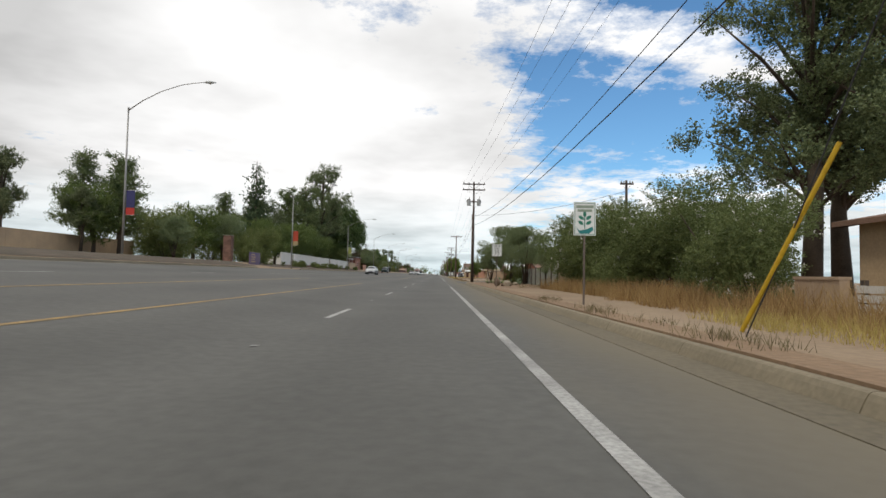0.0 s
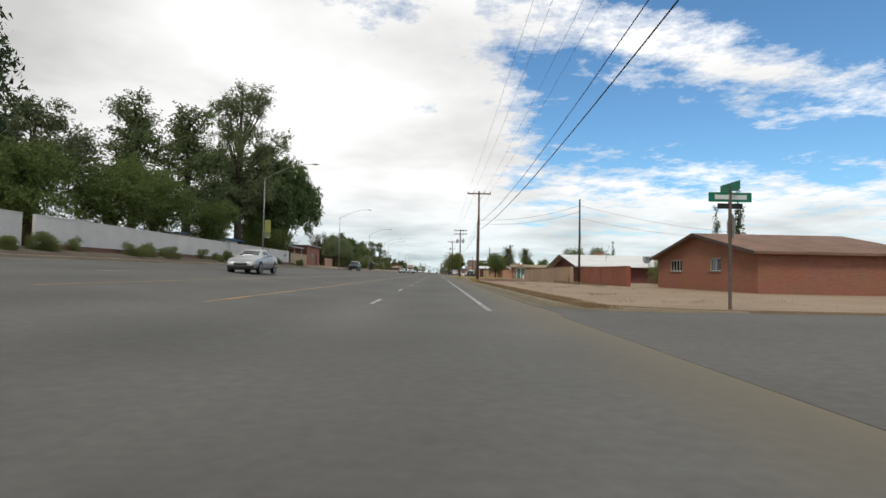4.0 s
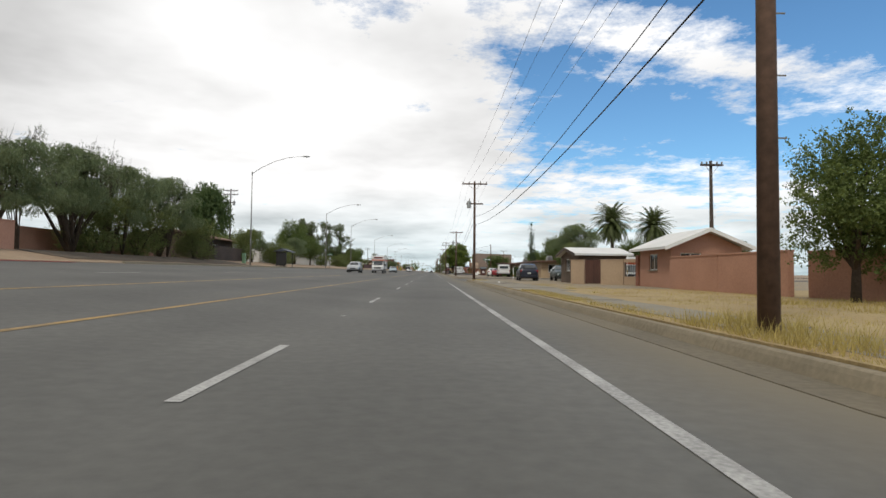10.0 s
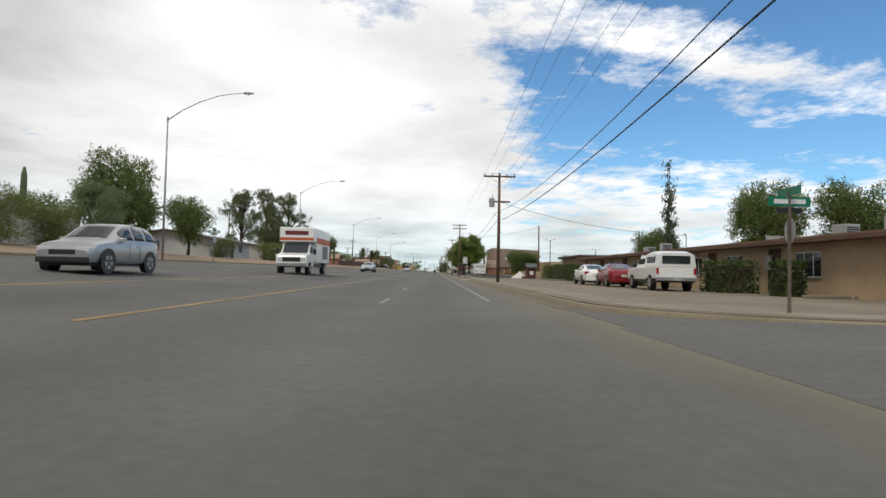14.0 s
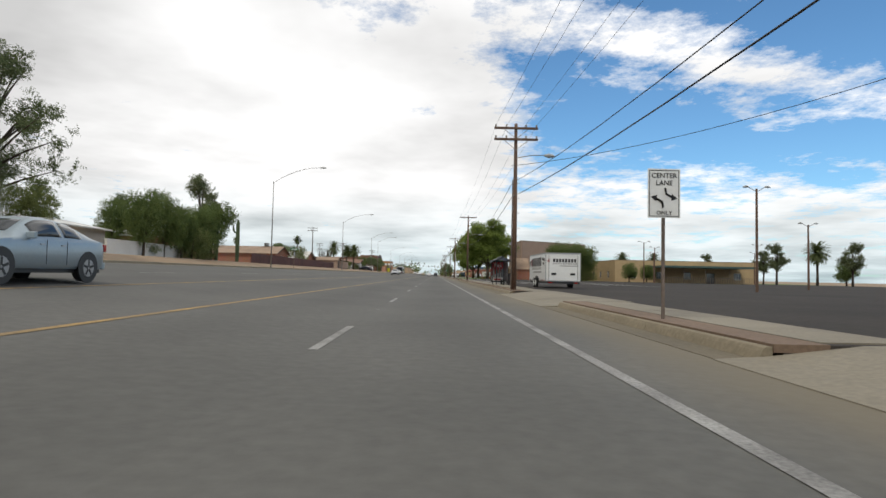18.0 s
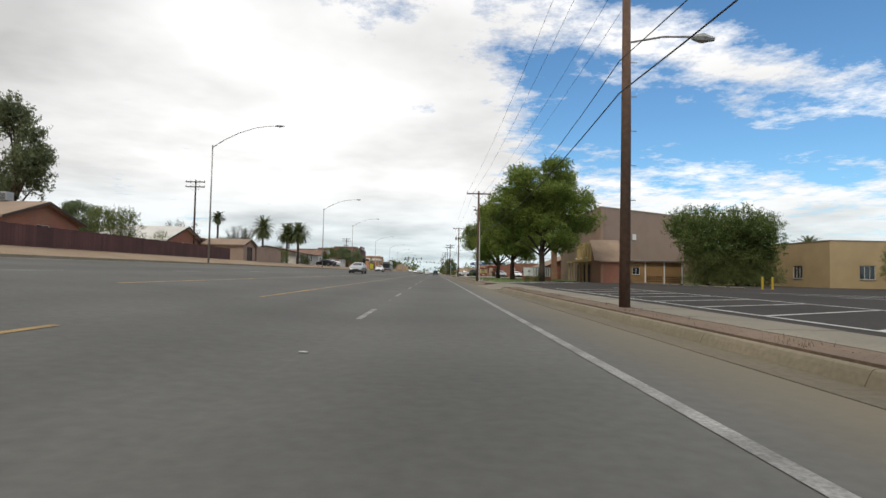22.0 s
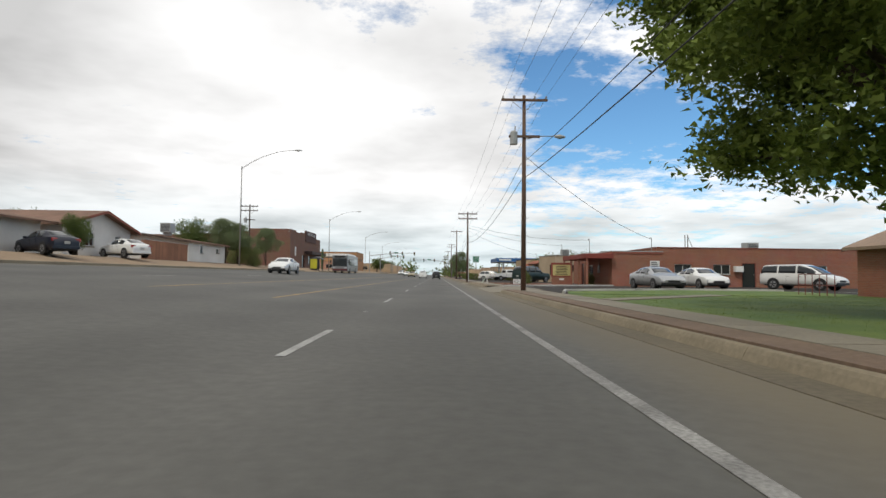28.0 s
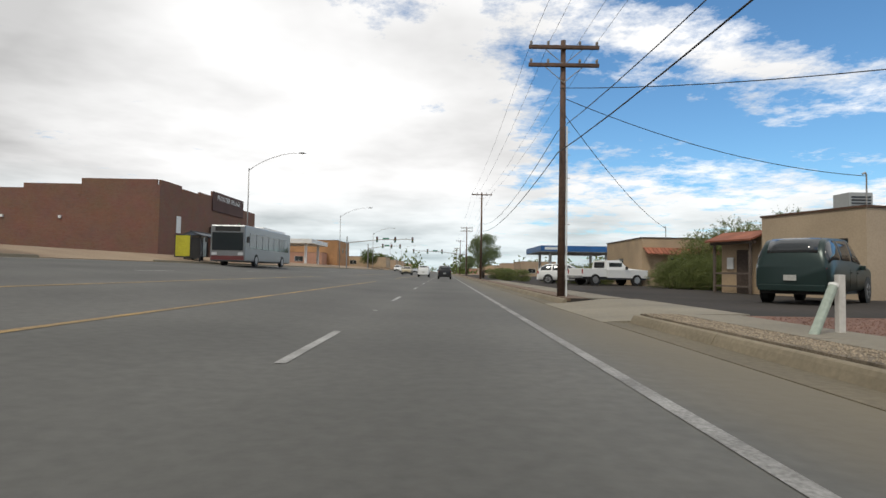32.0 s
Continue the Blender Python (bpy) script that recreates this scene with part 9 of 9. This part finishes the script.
# ---- traffic signals ----
for x, y, z, span, turn in ((-19.0, 612.0, road_z(-19), 13.0, 0), (5.2, 640.0, E_Z, -13.0, 0), (-18.8, 641.0, road_z(-18.8), 8.0, 0)):
    s = thing("traffic_signal", "steel traffic signal mast with dark signal heads over the street", "traffic signal", x, y, z)
    part("mast", tube([(0, 0, 0), (0, 0, 6.2)], [0.13, 0.1], 10), STEEL, s)
    part("arm", tube([(0, 0, 5.0), (span * 0.5, 0, 5.7), (span, 0, 5.85)], [0.09, 0.07, 0.05], 8), STEEL, s)
    for f in (0.45, 0.72, 0.98):
        hd = part("signal_head", boxes((span * f - 0.18, span * f + 0.18, -0.2, 0.1, 5.2, 6.25), bevel=0.02), BLACK, s)
        for i, c in enumerate(((0.25, 0.02, 0.02), (0.3, 0.2, 0.02), (0.03, 0.3, 0.18))):
            part("lens", tube([(span * f, -0.2, 6.05 - 0.33 * i), (span * f, -0.23, 6.05 - 0.33 * i)], 0.11, 10), mat("signal_lens_%d" % i, c, 0.3), hd)
    part("name_plate", boxes((span * 0.58 - 0.6, span * 0.58 + 0.6, -0.04, 0, 5.75, 6.05)), SIGNGREEN, s)

# ---- pavements ----
for a, b, x0, x1 in ((124.5, 145.9, 4.35, 5.62), (166.4, 186.0, 4.32, 5.62), (186.0, 219.4, 3.97, 6.3), (240.2, 285.8, 4.32, 5.62), (300.2, 310.8, 4.62, 5.9), (322.7, 393.8, 4.62, 5.9), (406.0, 480.3, 4.62, 5.75), (492.2, 512.3, 4.62, 5.8), (519.2, 560.0, 4.62, 5.9)):
    pav = thing("pavement", "worn concrete pavement slabs beside the kerb strip", "pavement", x0, a, 0.0, kind="structure")
    step = 1.95 if b - a < 60 else 2.4
    n = int((b - a) / step)
    me = bpy.data.meshes.new("paving_slab")
    bm = boxes((0, x1 - x0, 0.008, (b - a) / n - 0.008, 0.12, 0.2))
    bm.to_mesh(me)
    bm.free()
    me.materials.append(CONCRETE)
    rs = random.Random(int(a))
    for i in range(n):
        link("paving_slab", me, pav, m=pose(0, i * (b - a) / n, rs.uniform(-0.004, 0.006), rs.uniform(-0.15, 0.15), rs.uniform(-0.2, 0.2), 0))

# ---- grass and weeds ----


def blades(name, label, patches, material, seed, category="grass"):
    """Thin upright blades spread over patches (x0, x1, y0, y1, count, height)."""
    r = np.random.default_rng(seed)
    V = []
    for x0, x1, y0, y1, count, h in patches:
        clump = r.uniform((x0, y0), (x1, y1), (max(3, count // 25), 2))
        base = clump[r.integers(0, len(clump), count)] + r.normal(0, 0.16 + h * 0.25, (count, 2))
        base[:, 0] = np.clip(base[:, 0], x0, x1)
        base[:, 1] = np.clip(base[:, 1], y0, y1)
        hh = h * r.uniform(0.35, 1.15, count)
        an = r.uniform(0, 2 * math.pi, count)
        w = 0.005 + 0.007 * h
        lean = r.normal(0, 0.35, (count, 2)) * hh[:, None]
        p = np.column_stack([base, np.full(count, 0.17)])
        side_ = np.column_stack([np.cos(an), np.sin(an), np.zeros(count)]) * w
        V.append(np.stack([p - side_, p + side_, p + np.column_stack([lean, hh])], 1).reshape(-1, 3))
    V = np.concatenate(V)
    return tagged(link(name, mesh_of(name, V.tolist(), np.arange(len(V)).reshape(-1, 3).tolist(), material)), label, category, kind="stuff")


DRY = leaf_mat("dry_blade", (0.22, 0.125, 0.05), (0.42, 0.29, 0.13))
STRAWY = leaf_mat("straw_blade", (0.30, 0.23, 0.07), (0.50, 0.40, 0.14))
GREENBLADE = leaf_mat("lawn_blade", (0.075, 0.115, 0.014), (0.17, 0.225, 0.04))
WEED = leaf_mat("grey_weed", (0.10, 0.08, 0.045), (0.20, 0.165, 0.085))
blades("tall_dry_grass", "tall orange-brown dry grass before the oleanders", [(7.2, 9.6, -6, 36, 16000, 0.75), (6.4, 7.6, -6, 20, 3500, 0.5)], DRY, 41)
blades("straw_grass", "pale straw-coloured grass in the corner of the verge", [(5.6, 8.2, -4, 11, 8000, 0.30), (4.0, 4.6, 164.5, 186, 7000, 0.11), (4.05, 5.2, 167.6, 171.2, 1500, 0.27), (6.2, 13, 166, 190, 7000, 0.10), (6.4, 9.0, 188, 200, 1500, 0.09), (4.0, 5.2, 212.6, 216, 1500, 0.12), (3.95, 4.8, 120.4, 123, 700, 0.35), (9, 14, 172, 177, 2500, 0.22)], STRAWY, 42)
blades("kerb_weeds", "low grey-brown weeds along the kerb", [(3.95, 4.75, 6, 20, 700, 0.2), (3.95, 4.5, 323, 340, 700, 0.1), (3.95, 4.5, 340, 393, 1200, 0.1), (6.0, 9, 36, 60, 700, 0.2), (5.0, 12.0, 80, 120, 900, 0.16), (12, 13.6, 106, 122, 900, 0.35), (6, 13, 125, 147, 350, 0.18), (4.6, 5.6, 134, 136, 250, 0.3)], WEED, 43, "weeds")
blades("dead_grass", "low dead brown grass in a strip along the kerb", [(3.95, 4.72, 77, 124, 22000, 0.075)], leaf_mat("dead_blade", (0.13, 0.08, 0.035), (0.27, 0.18, 0.085)), 45)
blades("lawn_grass", "short mown green lawn grass blades", [(5.95, 8.6, 419.0, 428, 4000, 0.05), (8.6, 11.2, 423.5, 428, 3000, 0.05), (5.8, 18, 428, 473.4, 46000, 0.05), (7.0, 19.0, 473.5, 478.0, 9000, 0.05)], GREENBLADE, 44)


# ---- stones and desert plants ----
def stone(x, y, r, flat, seed, label, mt, tilt=0.0):
    rr = random.Random(seed)
    bm = bmesh.new()
    bmesh.ops.create_icosphere(bm, subdivisions=2, radius=1.0)
    for v in bm.verts:
        k = 1 + rr.uniform(-0.14, 0.14)
        v.co = Vector((v.co.x * r * k, v.co.y * r * 0.8 * k, v.co.z * r * flat * k))
    ob = solid("rock", bm, mt, label, "rock")
    ob.matrix_basis = pose(x, y, 0.18 + r * flat * 0.62, 0, tilt, seed * 37)


ROCK = mat("pale_rock", (0.34, 0.28, 0.21), 0.9, vary=0.3, scale=3.0, bump=0.8)
BROWNROCK = mat("brown_rock", (0.16, 0.11, 0.075), 0.9, vary=0.3, scale=3.0, bump=0.8)
stone(5.75, 41.2, 0.36, 0.75, 1, "pale rounded boulder lying on orange dirt", ROCK)
stone(5.6, 42.0, 0.30, 0.35, 2, "flat reddish stone lying on orange dirt", BROWNROCK)
stone(5.2, 43.0, 0.27, 1.45, 3, "upright dark stone standing in orange dirt", BROWNROCK, 12)
stone(7.2, 47.5, 0.22, 0.7, 4, "small pale stone lying on orange dirt", ROCK)
AGAVE = mat("agave_leaf", (0.16, 0.19, 0.06), 0.6, vary=0.2, obrand=0.15)


def agave(x, y, s, label="yellow-green agave rosette growing in bare dirt"):
    a = thing("agave", label, "agave", x, y, 0.17)
    for i in range(48):
        an, up = 2.4 * i, radians(12 + 66 * ((i * 0.618) % 1))
        L = s * (0.75 + 0.4 * ((i * 0.37) % 1))
        d, sd = Vector((math.cos(an) * math.cos(up), math.sin(an) * math.cos(up), math.sin(up))), Vector((-math.sin(an), math.cos(an), 0))
        bm = bmesh.new()
        w = 0.034 * s
        v = [bm.verts.new(p) for p in (-sd * w * 0.6, sd * w * 0.6, d * L * 0.45 + sd * w, d * L - Vector((0, 0, 0.12 * L)), d * L * 0.45 - sd * w, d * L * 0.4 - Vector((0, 0, w * 0.7)))]
        for f in ((0, 1, 2), (0, 2, 4), (2, 3, 4), (0, 4, 5), (1, 5, 2), (2, 5, 3), (4, 3, 5), (0, 5, 1)):
            bm.faces.new([v[k] for k in f])
        part("leaf", bm, AGAVE, a)


for x, y, s in ((6.6, 47.2, 0.55), (6.0, 52.4, 0.6), (5.6, 56.0, 0.5), (6.9, 53.6, 0.5), (6.2, 58.2, 0.45)):
    agave(x, y, s)
CACTUS = mat("cactus_skin", (0.085, 0.12, 0.055), 0.75, vary=0.2, scale=2.0, bump=0.4)


def saguaro(x, y, h, arms, label="tall ribbed saguaro cactus with stubby arms"):
    c = thing("saguaro", label, "cactus", x, y, road_z(x) if x < 0 else 0.17)

    def ribbed(pts, radii):
        bm = bmesh.new()
        rings = []
        for (px, py, pz), r in zip(pts, radii):
            rings.append([bm.verts.new((px + math.cos(k * math.pi / 12) * r * (1.0 if k % 2 else 0.82), py + math.sin(k * math.pi / 12) * r * (1.0 if k % 2 else 0.82), pz)) for k in range(24)])
        for p, q in zip(rings, rings[1:]):
            for k in range(24):
                bm.faces.new((p[k], p[(k + 1) % 24], q[(k + 1) % 24], q[k]))
        bm.faces.new(rings[0][::-1])
        bm.faces.new(rings[-1])
        return bm

    part("stem", ribbed([(0, 0, -0.1), (0, 0, h * 0.4), (0, 0, h * 0.9), (0, 0, h)], [0.2, 0.25, 0.21, 0.07]), CACTUS, c)
    for sx, z0, z1 in arms:
        part("arm", tube([(0, 0, z0), (sx * 0.35, 0.05, z0 + 0.05), (sx * 0.55, 0.05, z0 + 0.35), (sx * 0.57, 0.05, z1)], [0.1, 0.12, 0.13, 0.06], 10), CACTUS, c)


saguaro(-24.6, 364.2, 5.2, ((-1, 3.6, 4.5),))
saguaro(-25.2, 359.0, 4.8, ((1, 2.8, 4.0), (-1, 3.2, 4.2)))
saguaro(-23.0, 565.0, 4.2, ((1, 2.4, 3.4),))
saguaro(-31.5, 268.5, 6.2, ())
PEAR = mat("prickly_pear_pad", (0.12, 0.17, 0.09), 0.7, vary=0.2, obrand=0.12)
for x, y in ((6.9, 58.8), (7.6, 50.5)):
    pr = thing("prickly_pear", "grey-green prickly pear cactus beside a metal fence", "cactus", x, y, 0.17)
    rr = random.Random(int(y))
    for i in range(16):
        bm = bmesh.new()
        bmesh.ops.create_icosphere(bm, subdivisions=1, radius=0.11)
        part("pad", bm, PEAR, pr, m=pose(rr.uniform(-0.45, 0.45), rr.uniform(-0.3, 0.3), 0.1 + 0.13 * (i % 4), rr.uniform(-30, 30), rr.uniform(-30, 30), rr.uniform(0, 180)) @ Matrix.Diagonal((0.85, 0.2, 1.15, 1)))

# ---- street furniture ----
YEL = mat("yellow_enamel", (0.50, 0.34, 0.03), 0.5, vary=0.15)


def hydrant(x, y, body, label):
    h = thing("fire_hydrant", label, "hydrant", x, y, 0.17)
    part("barrel", tube([(0, 0, 0), (0, 0, 0.06), (0, 0, 0.07), (0, 0, 0.55), (0, 0, 0.56), (0, 0, 0.62)], [0.15, 0.15, 0.1, 0.1, 0.13, 0.13], 12), body, h)
    part("bonnet", tube([(0, 0, 0.62), (0, 0, 0.7), (0, 0, 0.75), (0, 0, 0.8)], [0.12, 0.09, 0.04, 0.03], 12), body, h)
    for sx in (-1, 1):
        part("outlet", tube([(sx * 0.09, 0, 0.45), (sx * 0.18, 0, 0.45)], 0.05, 8), body, h)
    part("pumper_outlet", tube([(0, -0.09, 0.42), (0, -0.2, 0.42)], 0.07, 8), body, h)


hydrant(15.6, 164.4, WHITE, "white fire hydrant at the corner of a side street")
sp = thing("standpipe", "rusty standpipe with a red valve before a red wall", "pipe", 12.7, 117.0, 0.17)
part("pipe", tube([(0, 0, -0.05), (0, 0, 0.55), (0.05, 0, 0.62)], 0.05, 8), RUSTY, sp)
part("valve", tube([(-0.1, 0, 0.4), (0.12, 0, 0.4)], 0.08, 8), mat("faded_red", (0.35, 0.11, 0.07), 0.7), sp)
part("marker", boxes((-0.02, 0.02, -0.02, 0.02, 0.6, 0.95)), RUSTY, sp)
for x, y, h, label in ((9.0, 223.2, 1.25, "thin white survey stake by a side street"), (17.4, 212.0, 2.6, "thin white pole beside a dark house")):
    ws = thing("marker_post", label, "post", x, y, 0.14)
    part("stake", boxes((-0.03, 0.03, -0.015, 0.015, -0.05, h)), WHITE, ws)
    part("band", boxes((-0.032, 0.032, -0.017, 0.017, h * 0.3, h * 0.42)), YEL, ws)
for i, (x, y) in enumerate(((23.4, 401.6), (24.6, 402.4), (24.9, 428.6))):
    bo = thing("bollard", "yellow painted steel bollard at a parking lot", "bollard", x, y, 0.17, group="yellow bollards")
    part("pipe", tube([(0, 0, 0), (0, 0, 0.85), (0, 0, 0.93)], [0.08, 0.08, 0.02], 10), YEL, bo)
    part("foot", boxes((-0.14, 0.14, -0.14, 0.14, 0.0, 0.03)), CONCRETE, bo)
for i in range(9):
    st_ = solid("wheel_stop", boxes((-0.09, 0.09, -0.9, 0.9, 0.0, 0.13), bevel=0.03), CONCRETE, "pale concrete wheel stop on dark asphalt", "wheel stop", "wheel stops")
    st_.matrix_basis = pose(22.6, 403.5 + 2.75 * i, 0.185)
for i in range(5):
    st_ = solid("wheel_stop", boxes((-0.9, 0.9, -0.09, 0.09, 0.0, 0.13), bevel=0.03), CONCRETE, "pale concrete wheel stop before low apartments", "wheel stop", "wheel stops by the apartments")
    st_.matrix_basis = pose(14.6 + (0.2 if i < 2 else -1.6) + 1.95 * (i % 2), (246.1, 246.0, 285.0, 287.5, 289.6)[i], 0.185)

# ---- markings on the lots ----
LOTPAINT = mat("white_lot_paint", (0.60, 0.60, 0.57), 0.8, vary=0.25, scale=2.0)


def stripe(x0, y0, x1, y1, w=0.1, mt=None):
    d = Vector((x1 - x0, y1 - y0)).normalized()
    nx, ny = -d.y * w / 2, d.x * w / 2
    v = [(x0 + nx, y0 + ny, 0.2045), (x1 + nx, y1 + ny, 0.2045), (x1 - nx, y1 - ny, 0.2045), (x0 - nx, y0 - ny, 0.2045)]
    bm = bmesh.new()
    a = [bm.verts.new((p[0], p[1], 0.186)) for p in v]
    b = [bm.verts.new((p[0], p[1], 0.190)) for p in v]
    bm.faces.new(b)
    for i in range(4):
        bm.faces.new((a[i], a[(i + 1) % 4], b[(i + 1) % 4], b[i]))
    bmesh.ops.recalc_face_normals(bm, faces=bm.faces[:])
    return solid("parking_line", bm, mt or LOTPAINT, "white painted parking bay line on dark asphalt", "parking line", "parking bay lines", "structure")


stripe(6.5, 350.0, 6.75, 393.0)
for i in range(14):
    stripe(6.6, 351.5 + 3.0 * i, 11.4, 354.6 + 3.0 * i)
    stripe(17.5, 352.5 + 3.0 * i, 22.4, 349.4 + 3.0 * i)
stripe(11.5, 352.0, 11.6, 398.0)
for x0, y0, x1, y1 in ((5.95, 414.5, 6.5, 415.1), (5.95, 413.1, 8.9, 418.3), (5.95, 411.8, 13.6, 424.8), (5.95, 410.7, 17.6, 429.4), (5.95, 409.9, 17.7, 427.8), (7.1, 410.6, 16.9, 424.7), (9.9, 413.3, 16.9, 423.1)):
    stripe(x0, y0, x1, y1, 0.15)
stripe(5.95, 409.5, 14.6, 418.4, 0.12)
stripe(5.86, 409.5, 5.86, 414.4, 0.1)
for i in range(7):
    stripe(18.0 + 2.7 * i, 478.8, 19.6 + 2.7 * i, 484.0)

# ---- covers, patches, small clutter ----
mh = thing("manhole_cover", "round cast iron manhole cover ringed by patched asphalt", "manhole cover", 1.2, 500.3, 0.0, kind="structure")
part("patch", tube([(0, 0, -0.02), (0, 0, 0.004)], 0.75, 24), mat("patched_asphalt", (0.075, 0.07, 0.066), 0.95, vary=0.2, bump=0.4), mh)
part("lid", tube([(0, 0, -0.01), (0, 0, 0.009)], 0.38, 20), RUSTY, mh)
mc = solid("meter_cover", boxes((4.85, 5.4, 199.7, 200.3, 0.15, 0.212), bevel=0.006), RUSTY, "rusty meter box cover set in the pavement", "cover", kind="structure")
cup = thing("paper_cup", "crushed white paper cup lying on the pavement", "litter", 4.9, 201.8, 0.2)
part("cup", tube([(0, 0, 0.045), (0.12, 0.05, 0.05)], [0.03, 0.045], 9), WHITE, cup)
bot = thing("plastic_bottle", "empty clear plastic bottle lying by the kerb", "litter", 4.2, 280.4, 0.2)
part("bottle", tube([(0, 0, 0.035), (0.03, 0.16, 0.035), (0.035, 0.19, 0.035), (0.04, 0.22, 0.035)], [0.033, 0.033, 0.014, 0.014], 9), mat("clear_plastic", (0.5, 0.55, 0.5), 0.2), bot)
vp = thing("vent_post", "short grey-white plastic vent post beside a utility pole", "post", 4.62, 417.0, 0.17, -8)
part("pipe", tube([(0, 0, 0), (0.02, 0, 0.36), (0.02, 0, 0.42)], [0.045, 0.045, 0.06], 9), GREY, vp)
dr = thing("concrete_box", "broken concrete drain box beside a utility pole", "drain", 4.9, 417.4, 0.15)
part("rim", boxes((-0.3, 0.3, -0.25, -0.15, 0, 0.14), (-0.3, 0.3, 0.15, 0.25, 0, 0.12), (-0.3, -0.2, -0.15, 0.15, 0, 0.13)), CONCRETE, dr)
lp = thing("leaning_post", "grey-green plastic marker pipe leaning on a post in gravel", "post", 4.95, 508.8, 0.17)
part("pipe", tube([(-0.05, -0.03, -0.08), (0.46, 0.28, 0.66)], 0.06, 10), mat("grey_green_pipe", (0.36, 0.42, 0.36), 0.6, vary=0.15), lp)
part("cap", tube([(0.455, 0.277, 0.65), (0.475, 0.29, 0.68)], 0.066, 10), WHITE, lp)
up = thing("marker_post", "pale square wooden marker post standing in gravel", "post", 5.55, 509.15, 0.17)
part("post", boxes((-0.048, 0.048, -0.048, 0.048, -0.1, 0.82), bevel=0.01), STUCCO_W, up)
for x, y in ((10.3, 424.6), (11.3, 424.9)):
    plant("shrub", x, y, 0.85, 0.95, x * 50, "low blue-green shrub on a church lawn", name="shrub")
fr = thing("banner_frame", "tan pipe banner frame standing on a church lawn", "frame", 11.3, 426.7, 0.17)
for x, y in ((0, 0), (4.6, 4.2)):
    part("upright", tube([(x, y, 0), (x, y, 2.75)], 0.028, 8), mat("tan_pipe", (0.42, 0.33, 0.20), 0.6), fr)
for z in (1.0, 2.7):
    part("rail", tube([(0, 0, z), (4.6, 4.2, z)], 0.018, 7), mat("tan_pipe", (0.42, 0.33, 0.20), 0.6), fr)
wr = thing("ramp_railing", "dark red steel ramp railing beside a church wing", "railing", 17.6, 473.8, 0.17)
for i in range(6):
    part("upright", tube([(0, 0.5 * i, 0), (0, 0.5 * i, 1.0)], 0.02, 6), mat("rail_red", (0.2, 0.05, 0.04), 0.6), wr)
for z in (0.5, 1.0):
    part("rail", tube([(0, 0, z), (0, 2.5, z)], 0.022, 6), mat("rail_red", (0.2, 0.05, 0.04), 0.6), wr)
field("garden_path", [(5.76, 466.9), (13.0, 473.6), (12.4, 474.5), (5.76, 468.2)], 0.21, CONCRETE, "narrow concrete path slanting across a lawn", "path", 0.05)
for i in range(5):
    sb = thing("meter_cabinet", "grey electric meter box on a wall", "meter", (15.88, 15.88, 15.58, 14.98, 15.38)[i], (251.5, 257.5, 275.0, 500.6, 527.0)[i], 1.3)
    part("case", boxes((-0.14, -0.004, -0.2, 0.2, 0, 0.7), bevel=0.01), GREY, sb)
    part("conduit", tube([(-0.06, 0, 0.7), (-0.06, 0, 1.25)], 0.025, 6), STEEL, sb)
ant = thing("roof_aerial", "thin leaning roof aerial above a white roof", "aerial", 22.0, 137.0, 2.6)
part("mast", tube([(0, 0, 0), (0.45, 0, 2.3)], 0.02, 5), STEEL, ant)
for k in range(4):
    part("rod", tube([(0.2 + 0.08 * k, -0.5, 1.4 + 0.28 * k), (0.2 + 0.08 * k, 0.5, 1.4 + 0.28 * k)], 0.01, 4), STEEL, ant)


def pebbles(name, label, patches, material, seed):
    """Loose stones on the ground: patches (x0, x1, y0, y1, count, size)."""
    r = np.random.default_rng(seed)
    octa = np.array([(1, 0, 0), (0, 1, 0), (-1, 0, 0), (0, -1, 0), (0, 0, 0.8), (0, 0, -0.8)])
    tri = np.array([(0, 1, 4), (1, 2, 4), (2, 3, 4), (3, 0, 4), (1, 0, 5), (2, 1, 5), (3, 2, 5), (0, 3, 5)])
    V, F, o = [], [], 0
    for x0, x1, y0, y1, count, size in patches:
        c = np.column_stack([r.uniform(x0, x1, count), r.uniform(y0, y1, count), np.full(count, 0.193 + size * 0.25)])
        k = octa[None] * (size * r.uniform(0.4, 1.2, (count, 1, 3))) * r.uniform(0.75, 1.25, (count, 6, 1))
        V.append((c[:, None] + k).reshape(-1, 3))
        F.append((tri[None] + (o + 6 * np.arange(count))[:, None, None]).reshape(-1, 3))
        o += 6 * count
    me = mesh_of(name, np.concatenate(V).tolist(), np.concatenate(F).tolist(), material)
    return tagged(link(name, me), label, "gravel", kind="stuff")


pebbles("pebbles", "loose tan pebbles in the strip beside the kerb", [(3.95, 4.6, 492.2, 512.3, 9000, 0.018)], mat("tan_pebble", (0.33, 0.27, 0.2), 0.9, vary=0.15, island=True, obrand=0.35), 61)
pebbles("red_stones", "loose reddish crushed stones on a gravel bed", [(5.85, 11, 497.6, 512.2, 12000, 0.013), (6.0, 10.0, 124.2, 148.2, 14000, 0.013)], mat("red_stone", (0.24, 0.13, 0.095), 0.9, vary=0.15, island=True, obrand=0.35), 62)
pebbles("dirt_stones", "small stones scattered over bare desert dirt", [(4.6, 9.0, 34, 64, 1500, 0.011), (4.6, 13, 78, 120, 1500, 0.011), (3.95, 4.6, 322, 394, 1500, 0.011)], mat("dirt_stone", (0.27, 0.19, 0.12), 0.9, vary=0.15, island=True, obrand=0.3), 63)
